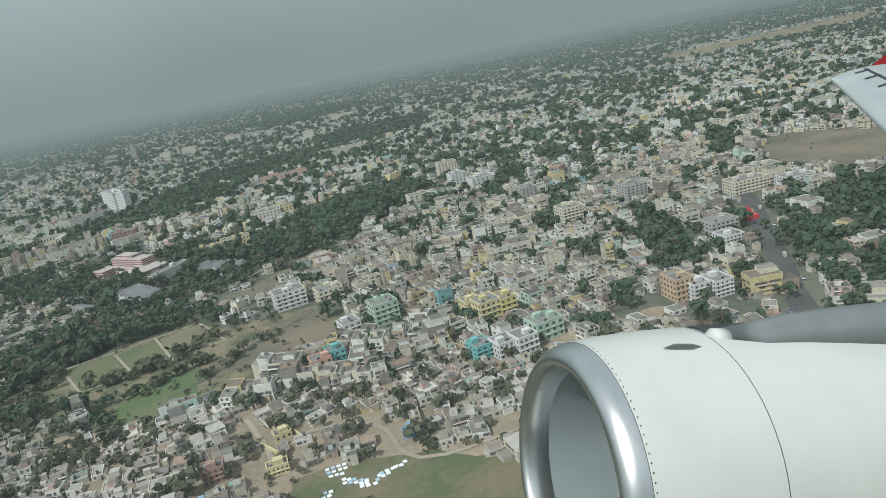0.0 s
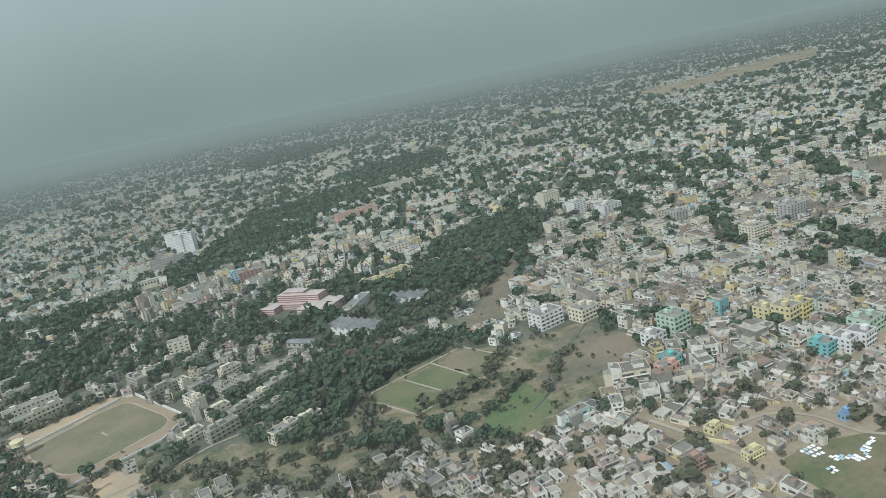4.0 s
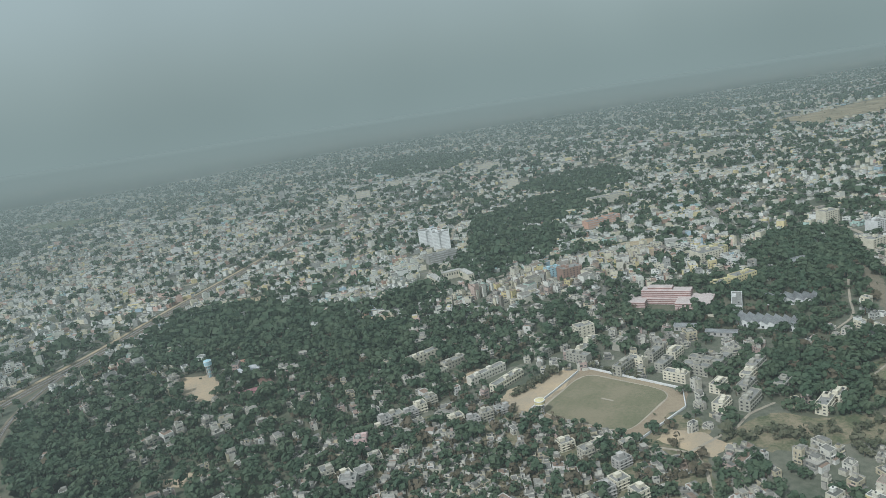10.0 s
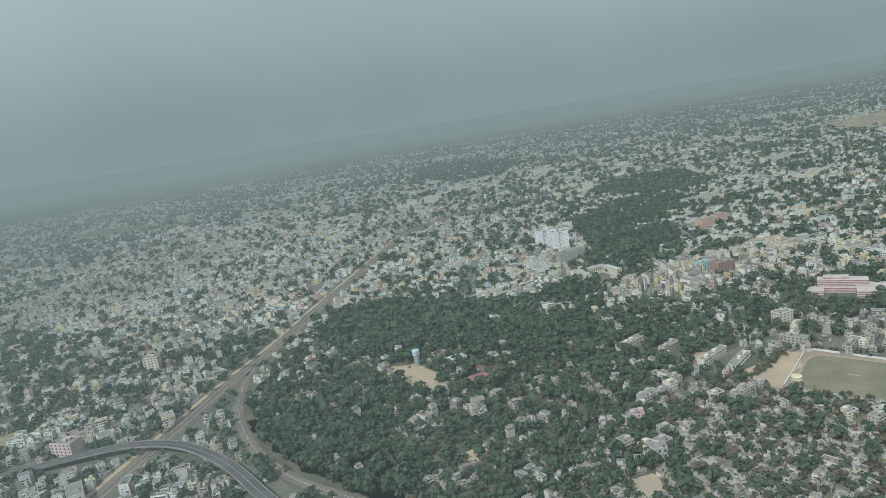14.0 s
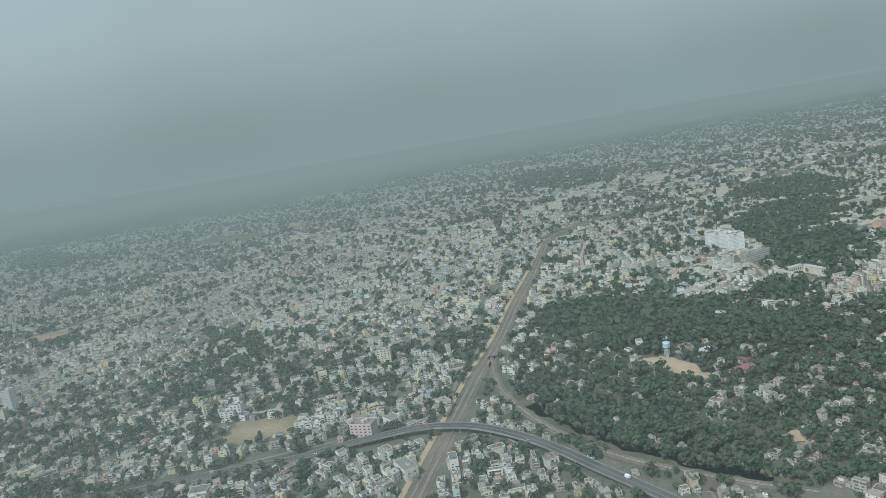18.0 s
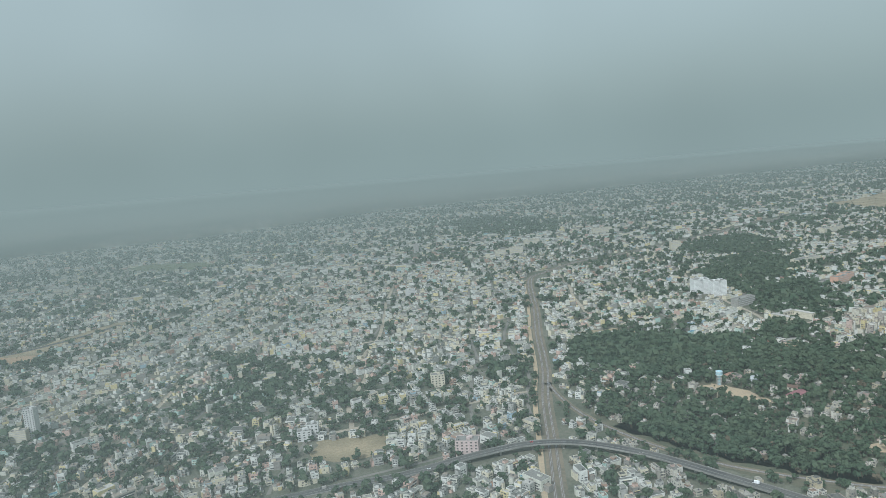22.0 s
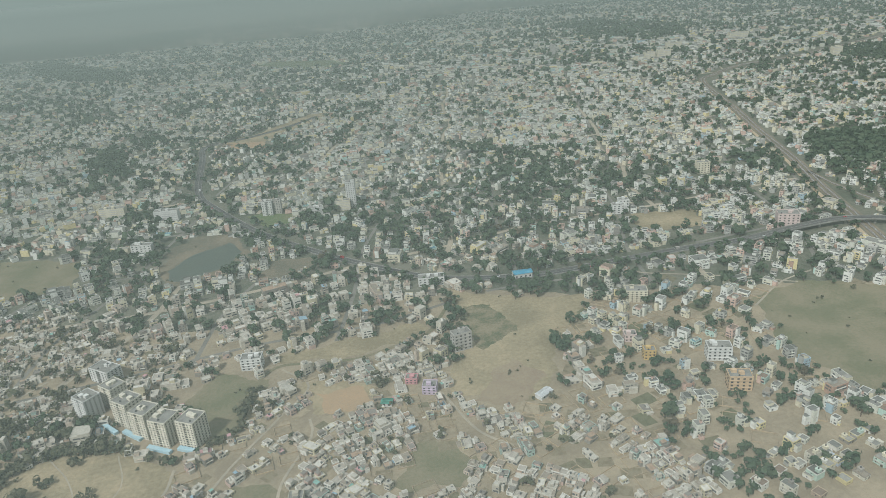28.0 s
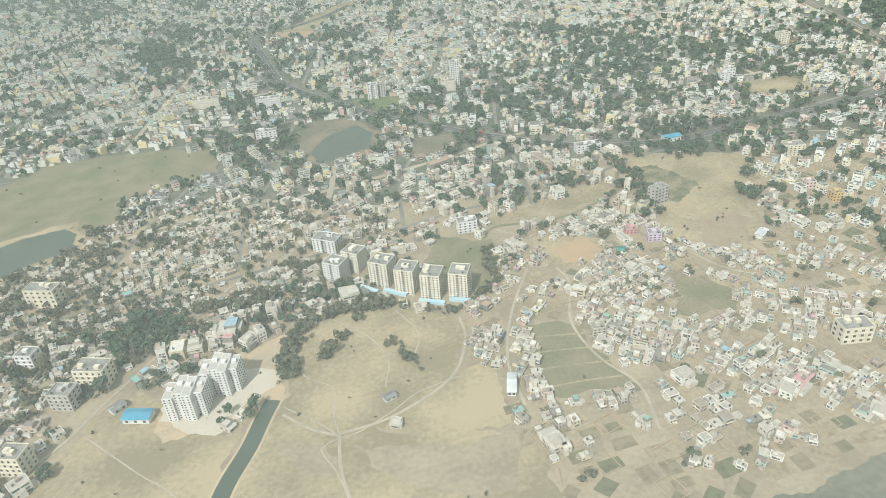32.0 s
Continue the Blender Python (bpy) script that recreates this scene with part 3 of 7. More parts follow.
road("creek", [(-135, 203), (-121, 212), (-105, 222), (-91, 231), (-77, 243), (-64, 248), (-50, 262)], 2.6, M_SCRUB, 0.025, "green creek between scrub banks", 4.0, "creek")
road("creek", [(-92, 206), (-85, 213), (-79, 221), (-75, 228), (-72, 239), (-66, 244), (-56, 256), (-48, 266)], 0.9, M_WATER, 0.03, "narrow dark creek in scrubland", 4.0, "creek")
road("ditch", [(-216, 216), (-203, 220), (-187, 214), (-171, 203), (-153, 203), (-140, 206)], 3.0, M_SCRUB, 0.02, "green overgrown ditch behind huts", 4.0, "ditch")
road("creek", [(-1050, 262), (-1044, 290), (-1030, 313), (-1003, 309), (-985, 308), (-967, 313), (-946, 321), (-930, 345)], 2.4, M_OLIVE, 0.06, "overgrown ditch", 4.0, "creek")
for a, b in (((-118, 268), (-102, 240)), ((-102, 276), (-84, 249)), ((-130, 257), (-114, 233)), ((-148, 251), (-129, 224)), ((-147, 252), (-102, 276)), ((-131, 225), (-85, 249))):
    road("park_path", [a, ((a[0] + b[0]) / 2, (a[1] + b[1]) / 2), b], 1.0, M_LANE, 0.1 + 0.0005 * a[0], "pale path round a lawn", 4.0, "path")
for track in ([(-1159, 217), (-1146, 201), (-1141, 192)], [(-1141, 192), (-1134, 192), (-1118, 198), (-1106, 204), (-1088, 206)], [(-1141, 192), (-1149, 189), (-1146, 178), (-1143, 160)],
              [(-1150, 250), (-1148, 232), (-1138, 220), (-1141, 205), (-1141, 192)], [(-1130, 268), (-1118, 250), (-1112, 230), (-1118, 212)], [(-1100, 262), (-1095, 240), (-1104, 222)], [(-1235, 232), (-1215, 205), (-1200, 185), (-1196, 160)]):
    road("dirt_track", track, 0.6, M_LANE, 0.055 + 0.0001 * (track[0][0] + 1250), "faint pale track across a dry plain", 4.0, "track")
for k in range(4):
    road("field_bund", [(-1062 + 2 * k, 186 + 11 * k), (-1045, 184 + 10.5 * k), (-1027, 180 + 10 * k)], 1.0, M_TAN, 0.1, "low earth bund", 4.0, "bund")
FIELD = [Vector(q) for q in ((-288, 284), (-254, 314.5), (-225, 276), (-259, 249))]  # corners of the sports field
oval = []
for a in np.linspace(0, math.tau, 56, endpoint=False):  # a field with well-rounded corners
    u, v = (0.5 + 0.5 * math.copysign(abs(f) ** 0.36, f) for f in (math.cos(a), math.sin(a)))
    q = FIELD[0].lerp(FIELD[1], u).lerp(FIELD[3].lerp(FIELD[2], u), v)
    oval.append((q.x, q.y))
road("field_path", oval + oval[:1], 1.6, M_LANE, 0.02, "pale worn path round a cricket field", 3.0, "path")
patch("cricket_oval", oval, M_OLIVE, 0.03, "worn olive-green cricket field with rounded corners", "oval", jag=0.3)
patch("cricket_pitch", [(-257.2, 284), (-256.4, 284.6), (-252.4, 279.6), (-253.2, 279)], M_LANE, 0.06, "bare pale pitch", jag=0.1)


def wall_line(points, label, h=1.0, mat=None):
    bm = bmesh.new()
    ribbon(bm, [Vector(p) for p in points], 0.25, h, 0, h)
    return tagged(new("boundary_wall", mesh_of("boundary_wall", bm, mat or PAINT["white"])), label, "wall")


wall_line([(-252, 320), (-220, 277), (-227, 260), (-257, 241), (-266, 248)], "white boundary wall round a sports ground")
wall_line([(-291, 286), (-274, 301), (-257, 317)], "white fence beside a sandy strip")
wall_line([(-203, 386), (-180, 370), (-160, 354), (-150, 343)], "long cream boundary wall of an institute", 1.4, PAINT["cream"])

# ---- where things may stand ----
LEFT_EDGE = lambda y: np.minimum(-1175 - 0.5 * y, -610 - 0.74 * y)
RIGHT_EDGE = lambda y: np.maximum(np.maximum(0.8 * y + 15, 0.92 * y - 50), 1.22 * y - 740)
NEAR_EDGE = lambda x: np.interp(x, [-1300, -1260, -1180, -1050, -940, -860, -780, -690, -640, -520, -400, -280, -60, 20, 120], [215, 180, 120, 120, 125, 140, 165, 205, 240, 230, 195, 180, 125, 105, 150])


def inside(x, y, poly):
    """Which points lie in a polygon."""
    hit = np.zeros(len(x), bool)
    for (x0, y0), (x1, y1) in zip(poly, poly[1:] + poly[:1]):
        cross = ((y0 > y) != (y1 > y)) & (x < (x1 - x0) * (y - y0) / ((y1 - y0) or 1e-9) + x0)
        hit ^= cross
    return hit


def near_line(x, y, line, reach):
    hit = np.zeros(len(x), bool)
    for a, b in zip(line, line[1:]):
        dx, dy = b[0] - a[0], b[1] - a[1]
        f = np.clip(((x - a[0]) * dx + (y - a[1]) * dy) / (dx * dx + dy * dy + 1e-9), 0, 1)
        hit |= (x - a[0] - f * dx) ** 2 + (y - a[1] - f * dy) ** 2 < reach * reach
    return hit


def wave(x, y, s, seed):
    """Smooth noise, 0 to 1, for the density of a quarter."""
    r = np.random.RandomState(seed)
    v = np.zeros(len(x))
    for k in range(7):
        a, f, p = r.uniform(0, math.tau), r.uniform(0.6, 2.0) / s, r.uniform(0, math.tau)
        v += np.sin((x * math.cos(a) + y * math.sin(a)) * f * math.tau + p)
    return 1 / (1 + np.exp(-v * 0.9))


QUARTER = [(-291, 410), (-272, 426), (-207, 322), (-178, 250), (-178, 229), (-187, 226)]  # a close quarter inside the woods
WOODS = [  # outline, share of houses
    ([(-574, 398), (-554, 460), (-520, 562), (-468, 572), (-396, 512), (-314, 478), (-282, 440), (-224, 403), (-205, 370), (-248, 345), (-292, 342), (-325, 316), (-367, 295), (-386, 216), (-517, 262), (-556, 325)], 0.42),
    ([(-283, 588), (-262, 620), (-247, 690), (-212, 683), (-160, 664), (-175, 600), (-205, 588), (-235, 570), (-245, 530), (-281, 541)], 0.06),
    ([(-236, 766), (-200, 800), (-140, 850), (-78, 852), (-60, 740), (-100, 735), (-146, 690), (-197, 690), (-243, 700)], 0.08),
    ([(-135, 958), (-80, 1004), (-14, 1030), (33, 972), (-4, 846), (-56, 847), (-103, 870)], 0.08),
    ([(-330, 1480), (-314, 1700), (-210, 1769), (-69, 1566), (-167, 1340), (-258, 1330)], 0.5),
    ([(-843, 730), (-785, 676), (-720, 653), (-717, 614), (-756, 580), (-812, 551), (-839, 590), (-828, 664)], 0.55),
    ([(-2010, 2573), (-1571, 2460), (-1342, 2632), (-1244, 2320), (-1448, 2120), (-1771, 2108)], 0.10),
    ([(-93, 441), (-36, 497), (8, 476), (-34, 384), (-74, 375)], 0.04),
    ([(-184, 285), (-142, 293), (-131, 272), (-149, 245), (-166, 234)], 0.03),
    ([(-205, 300), (-142, 290), (-120, 296), (-89, 280), (-104, 246), (-148, 252), (-150, 208), (-190, 230)], 0.08),
    ([(-91, 360), (-72, 436), (-16, 442), (-37, 366), (-69, 325)], 0.05),
    ([(-1230, 297), (-1213, 310), (-1198, 292), (-1205, 274), (-1224, 273)], 0.0),
    ([(-250, 560), (-200, 470), (-150, 440), (-110, 450), (-160, 540), (-200, 590)], 0.75),
    ([(-210, 420), (-120, 430), (-60, 400), (-90, 340), (-130, 300), (-210, 350)], 0.10),
    ([(-1597, 1852), (-1599, 1981), (-1383, 1684), (-1312, 1484), (-1449, 1575)], 0.0),
    ([(120, 130), (128, 200), (140, 250), (190, 300), (260, 290), (230, 160)], 0.10),
]
CLUSTERS = [[(-1037, 286), (-1022, 299), (-1010, 280), (-1034, 261), (-1043, 238), (-1050, 246)],
            [(-1022, 250), (-998, 260), (-978, 266), (-967, 261), (-971, 233), (-997, 216), (-989, 196), (-983, 187), (-993, 179), (-1020, 192), (-1028, 206), (-1021, 228)],
            [(-1080, 232), (-1060, 228), (-1057, 214), (-1063, 196), (-1078, 206)], [(-1050, 246), (-1042, 242), (-1052, 209), (-1059, 185), (-1066, 187)],
            [(-1065, 187), (-1058, 184), (-1062, 156), (-1073, 158)], [(-948, 203), (-918, 200), (-926, 174), (-944, 171)], [(-1095, 207), (-1083, 208), (-1084, 199), (-1095, 196)],
            [(-1010, 290), (-990, 302), (-960, 300), (-955, 280), (-985, 283)], [(-960, 262), (-945, 250), (-925, 232), (-912, 222), (-925, 212), (-950, 238)], [(-985, 178), (-960, 172), (-950, 150), (-985, 150)]]
WOODS += [([(95, 310), (107, 299), (96, 251), (101, 240), (93, 225), (79, 232), (80, 257)], 0.06), ([(103, 245), (110, 242), (105, 229), (98, 229)], 0.0), ([(97, 217), (108, 214), (106, 205), (95, 201)], 0.0),
          ([(77, 193), (82, 193), (77, 181), (73, 183)], 0.0), ([(56, 216), (63, 215), (59, 203), (54, 205)], 0.0), ([(52, 333), (67, 338), (60, 308), (49, 310)], 0.04), ([(61, 483), (77, 459), (46, 379), (32, 396)], 0.2),
          ([(81, 401), (84, 373), (65, 318), (51, 319)], 0.35), ([(132, 247), (140, 249), (153, 239), (127, 196), (123, 206), (128, 228)], 0.12), ([(153, 290), (174, 277), (162, 252), (146, 256), (141, 266)], 0.1), ([(195, 454), (215, 456), (200, 412), (177, 372), (178, 410)], 0.05),
          ([(-1031, 798), (-1018, 814), (-1004, 791), (-1006, 768), (-1021, 767)], 0.03), ([(-1209, 914), (-1199, 934), (-1167, 912), (-1155, 886), (-1177, 866)], 0.05),
          ([(-1226, 898), (-1204, 864), (-1180, 735), (-1195, 742), (-1240, 820)], 0.08),
          ([(-527, 515), (-497, 571), (-439, 560), (-373, 479), (-334, 445), (-334, 396), (-356, 367), (-406, 420), (-457, 442), (-507, 455)], 0.08),
          ([(-569, 381), (-543, 390), (-498, 346), (-476, 289), (-482, 255), (-497, 264), (-538, 316)], 0.06), ([(-349, 517), (-318, 530), (-319, 487), (-348, 476)], 0.05)]
DENSE = [[(-1022, 624), (-953, 795), (-846, 1036), (-685, 1096), (-668, 878), (-632, 778), (-782, 678), (-878, 634), (-922, 578), (-994, 562)],
         [(-913, 829), (-770, 1294), (-526, 1141), (-482, 868), (-536, 655), (-698, 681)]]
for poly, houses_in in WOODS:
    if houses_in < 0.5 and max(q[1] for q in poly) < 1100:
        patch("woodland_floor", poly, M_FLOOR, -0.07, "dark leaf litter under close trees", "woodland floor", open_land=False)
patch("quarter_ground", [(-400, 300), (-290, 302), (-225, 250), (-250, 190), (-400, 190)], M_SCRUB, -0.09, "dull green gardens between small houses", "garden ground", open_land=False)
patch("hamlet_ground", [(-150, 120), (-160, 198), (-140, 200), (-92, 184), (-72, 196), (-30, 206), (70, 200), (75, 110), (0, 100)], M_SOIL, -0.095, "brown trodden soil between village houses", "soil", open_land=False)
LOW = [(30, 236), (58, 252), (74, 258), (93, 227), (104, 208), (100, 178), (85, 172), (60, 172), (40, 195)]  # one-storey houses with brown roofs
VILLAGE = [(-1098, 190), (-1075, 150), (-1085, 235), (-1055, 250), (-1030, 300), (-960, 300), (-930, 262), (-905, 240), (-872, 235), (-860, 150), (-920, 110), (-1075, 120)]
LEAFY = [([(-660, 225), (-600, 330), (-555, 290), (-490, 200), (-560, 160)], 0.9), ([(-270, 560), (-240, 720), (-130, 960), (40, 1010), (0, 760), (-60, 640), (-160, 540)], 0.8), ([(-961, 505), (-889, 585), (-813, 600), (-700, 640), (-590, 560), (-600, 400), (-700, 260), (-850, 240), (-870, 330), (-889, 396), (-937, 436)], 0.75), ([(-392, 300), (-290, 300), (-230, 250), (-270, 180), (-400, 180)], 0.9), ([(-880, 190), (-880, 330), (-790, 340), (-760, 230), (-780, 190)], 0.6)]
SPARSE = [(-930, 180), (-900, 330), (-780, 345), (-690, 330), (-650, 284), (-700, 190)]  # scattered houses on dry ground
STREAMS = [([(-216, 216), (-203, 220), (-187, 214), (-171, 203), (-153, 203)], 2.0), ([(-1194, 160), (-1184.5, 184), (-1174.5, 200), (-1168, 213), (-1162, 225)], 5.0), ([(-92, 206), (-79, 221), (-72, 239), (-66, 244), (-56, 256)], 1.0), ([(-1050, 262), (-1044, 290), (-1030, 313), (-1003, 309), (-985, 308), (-967, 313), (-946, 321), (-930, 345)], 1.5)]
KEEP_OFF = [(-238, 256, 11)]  # footprints of large buildings: x, y, reach


def free_of(x, y, pad, share=1.0, land=True):
    """Points clear of roads, water, fields and large buildings."""
    ok = ~near_line(x, y, RAIL, 7.5 + pad) & ~near_line(x, y, RAIL[7:], 13 + pad) & ~near_line(x, y, BRANCH, 4.5 + pad) & ~near_line(x, y, HIGHWAY, 6.0 + pad) & ~near_line(x, y, AVENUE, 4.6 + pad)
    for water, reach in STREAMS:
        ok &= ~near_line(x, y, water, reach + pad)
    for runs in STREETS:
        for run in runs:
            ok &= ~near_line(x, y, run, 0.6 + pad)
    for lane in LANES:
        ok &= ~near_line(x, y, lane, 1.4 + pad)
    for poly in AREAS if land else ():
        ok &= ~inside(x, y, poly)
    for kx, ky, r in KEEP_OFF:
        ok &= (x - kx) ** 2 + (y - ky) ** 2 > (r * share + pad) ** 2
    return ok


# ---- city streets ----
STREETS = []
street_rnd = random.Random(41)
for k in range(26):
    x0, y0 = -1500 + 62 * k + street_rnd.uniform(-20, 20), 330
    lean = 0.35 + street_rnd.uniform(-0.12, 0.12)
    STREETS.append([(x0 + lean * s + street_rnd.uniform(-7, 7), y0 + s) for s in range(0, 900, 60)])
for k in range(9):
    y0 = 385 + 75 * k + street_rnd.uniform(-20, 20)
    STREETS.append([(s, y0 + 0.12 * (s + 600) + street_rnd.uniform(-9, 9)) for s in range(-1600, 520, 70)])


def street_clear(points):
    x, y = np.array([p[0] for p in points]), np.array([p[1] for p in points])
    ok = (x > LEFT_EDGE(y)) & (x < RIGHT_EDGE(y)) & ~near_line(x, y, RAIL, 9) & ~near_line(x, y, HIGHWAY, 6)
    for poly in AREAS + [w for w, s in WOODS]:
        ok &= ~inside(x, y, poly)
    return ok


for k, points in enumerate(STREETS):
    line = smooth_line(points, 8.0)
    ok = street_clear(line)
    runs, run = [], []
    for q, good in zip(line, ok):
        if good:
            run.append(q)
        if not good or q is line[-1]:
            if len(run) > 4:
                runs.append(run)
            run = []
    bm = bmesh.new()
    for run in runs:
        ribbon(bm, run, 1.3 if k % 3 else 1.9, -0.03 + 0.0012 * k)
    STREETS[k] = [[(q.x, q.y) for q in run[::3] + run[-1:]] for run in runs]
    for f in bm.faces:
        f.normal_update()
        if f.normal.z < 0:
            f.normal_flip()
    tagged(new("street", mesh_of("street", bm, M_STREET if k % 3 else M_LANE)), "grey asphalt street between rows of houses" if k % 3 else "dusty street between rows of houses", "road", kind="structure")

# ---- large buildings ----
def window_mesh(w, h):
    bm = bmesh.new()
    box(bm, -w / 2, w / 2, -0.05, 0.0, -h / 2, h / 2)
    return mesh_of("window", bm, M_GLASS)


WINDOWS = {}


def facade(root, w, d, h, storeys, cols, sides=(0, 1, 2, 3), rows_from=0):
    """Rows of windows, each a piece of its own, on the walls of a block."""
    sh = h / storeys
    for side in sides:
        span, gap = (w, d / 2) if side % 2 == 0 else (d, w / 2)
        n = cols if side % 2 == 0 else max(1, round(cols * d / w))
        ww, wh = round(span / n * 0.38, 1), round(sh * 0.42, 1)
        if (ww, wh) not in WINDOWS:
            WINDOWS[ww, wh] = window_mesh(ww, wh)
        me = WINDOWS[ww, wh]
        for r in range(rows_from, storeys):
            for c in range(n):
                ob = part("window", me, None, root)
                turn = Matrix.Rotation(side * math.pi / 2, 4, "Z")
                ob.matrix_basis = turn @ Matrix.Translation((-span / 2 + (c + 0.5) * span / n, -gap, (r + 0.55) * sh))


def block(name, x, y, w, d, h, rot, storeys, cols, colour, label, tower=False):
    KEEP_OFF.append((x, y, 0.55 * max(w, d) + (2.5 if tower else 1.5)))
    rnd = random.Random(int(x * 10) * 7 + int(y))
    label = label or f"{colour.replace('_', ' ')} {storeys}-storey concrete {'tower' if tower else 'building'} among houses"
    root = thing(name, pose(x, y, 0, 0, 0, rot), label, "building", "apartment towers" if tower else "apartment blocks")
    mat = PAINT[colour]
    bm = bmesh.new()
    if tower and w > 8:  # a recess splits the front and the back
        k = w * 0.09
        for a, b in ((-w / 2, -k), (k, w / 2)):
            box(bm, a, b, -d / 2, d / 2, -0.2, h)
        box(bm, -k, k, -d / 2 + 1.4, d / 2 - 1.4, -0.2, h)
    else:
        box(bm, -w / 2, w / 2, -d / 2, d / 2, -0.2, h)
    part("body", bm, mat, root)
    bm = bmesh.new()
    t = 0.25
    for a, b, c, e in ((-w / 2, w / 2, -d / 2, -d / 2 + t), (-w / 2, w / 2, d / 2 - t, d / 2), (-w / 2, -w / 2 + t, -d / 2 + t, d / 2 - t), (w / 2 - t, w / 2, -d / 2 + t, d / 2 - t)):
        box(bm, a, b, c, e, h + 0.02, h + 0.45)
    part("parapet", bm, mat, root)
    bm = bmesh.new()
    box(bm, -w / 2 + t, w / 2 - t, -d / 2 + t, d / 2 - t, h - 0.1, h + 0.06)
    part("roof", bm, M_ROOFTOP, root)
    for k in range(2 if w > 9 else 1):
        bm = bmesh.new()
        cx, cy = rnd.uniform(-0.3, 0.3) * w, rnd.uniform(-0.2, 0.25) * d
        box(bm, cx - 1.2, cx + 1.2, cy - 1.0, cy + 1.0, h, h + 1.5)
        part("stair_room", bm, mat, root)
    bm = bmesh.new()
    cylinder(bm, rnd.uniform(-0.35, 0.35) * w, -0.3 * d, h, h + 0.7, 0.45, 0.4, 8)
    part("water_tank", bm, M_GLASS, root, "black plastic water tank")
    far = y > 380 or (h < 6 and y > 330)
    sh = h / storeys
    if not far and y < 330:
        for s in range(1, storeys):  # thin sunshade slab at each floor
            bm = bmesh.new()
            box(bm, -w / 2 - 0.12, w / 2 + 0.12, -d / 2 - 0.3, -d / 2 - 0.01, s * sh - 0.06, s * sh + 0.06, True)
            part("sunshade", bm, mat, root)
    if y > (620 if tower else 520):
        for k in range(storeys):
            bm = bmesh.new()
            box(bm, -w * 0.46, w * 0.46, -d / 2 - 0.06, -d / 2, (k + 0.4) * sh, (k + 0.66) * sh)
            part("window_band", bm, M_SHADE, root)
        return root
    facade(root, w, d, h, storeys, cols, (0,) if far else (0, 1) if x < -300 and (x < -1050 or y > 300) else (0, 3))
    return root


def apartment_block(x, y, w, d, h, rot, storeys, cols, colour, label=""):
    return block("apartment_block", x, y, w, d, h, rot, storeys, cols, colour, label)


def apartment_tower(x, y, w, d, h, rot, storeys, cols, colour, label=""):
    return block("apartment_tower", x, y, w, d, h, rot, storeys, cols, colour, label, True)


apartment_tower(-1066.4, 262.3, 9.3, 10, 13.3, -32, 10, 5, "cream_white", "white twelve-storey apartment tower beside a dry plain")
apartment_tower(-1078.9, 267.0, 9.5, 10, 13.1, -32, 10, 5, "cream_white")
apartment_tower(-1088.9, 276.2, 9.7, 10, 13.3, -36, 10, 5, "cream_white")
apartment_tower(-1098.4, 287.4, 10.4, 10, 13.5, -42, 10, 5, "cream_white")
apartment_tower(-1119.6, 299.9, 10.0, 9, 11.3, -45, 9, 5, "white")
apartment_tower(-1108.8, 306.3, 9.7, 9, 11.4, -45, 9, 5, "cream_white")
apartment_tower(-1118.3, 331.8, 14.2, 9, 7.7, -40, 7, 6, "white")
apartment_block(-1232.3, 265.3, 13.7, 9, 9.1, -25, 4, 5, "cream", "cream four-storey flats with balconies")
apartment_block(-1243.2, 254.9, 9.8, 8, 8.1, -25, 4, 4, "grey")
apartment_block(-1256.5, 223.9, 9.6, 8, 9.1, -25, 4, 4, "cream")
apartment_block(-1262.3, 341.8, 16.3, 8, 10.0, -25, 4, 5, "cream")
apartment_block(-1262.8, 291.6, 8.4, 7, 6.6, -25, 3, 3, "white")
apartment_block(-929.1, 163.2, 12.9, 8, 7.6, -15, 3, 4, "cream")
apartment_block(-1022.5, 208.2, 6.0, 5, 4.2, -10, 3, 3, "beige")
apartment_tower(-963.0, 556.0, 7.6, 7, 22.5, -10, 14, 4, "white", "tall slim white residential tower above the city")
apartment_block(-971.0, 551.0, 12.0, 6, 8.5, -10, 6, 4, "cream")
apartment_tower(-1034.4, 564.8, 8.8, 6, 12.3, -10, 8, 4, "white")
apartment_tower(-1025.9, 566.0, 6.2, 6, 11.7, -10, 8, 3, "grey")
apartment_block(-1120.2, 587.4, 20.3, 7, 8.8, -10, 5, 6, "white")
apartment_block(-1170.5, 618.8, 22.6, 8, 7.5, -10, 4, 6, "cream")
apartment_block(-1130.1, 519.4, 15.8, 6, 5.3, -12, 3, 5, "white")
apartment_block(-819.7, 318.2, 12.5, 8, 7.1, -20, 5, 5, "cream", "pale five-storey flats in a leafy colony")
apartment_block(-765.1, 453.3, 9.9, 6, 6.9, -10, 4, 3, "white")
apartment_block(-810.9, 248.2, 11.8, 7, 7.3, -20, 4, 5, "white", "white four-storey flats beside trees")
apartment_block(-816.6, 222.9, 10.6, 7, 7.4, -20, 4, 4, "orange")
apartment_block(-931.4, 299.7, 10.2, 6, 10.1, 10, 5, 4, "grey", "grey unfinished concrete frame building")
apartment_block(-930.2, 382.7, 16.9, 7, 5.3, -10, 3, 6, "white")
apartment_block(-1042.1, 318.1, 11.0, 7, 6.5, -10, 4, 4, "white")
apartment_block(-994.7, 546.7, 11.3, 6, 7.2, 0, 4, 4, "white")
apartment_block(-668.2, 383.4, 14.6, 9, 9.9, -25, 5, 5, "dusty_rose", "dusty pink five-storey apartment block")
apartment_block(-759.2, 456.3, 8.1, 6, 9.5, -10, 4, 3, "white")
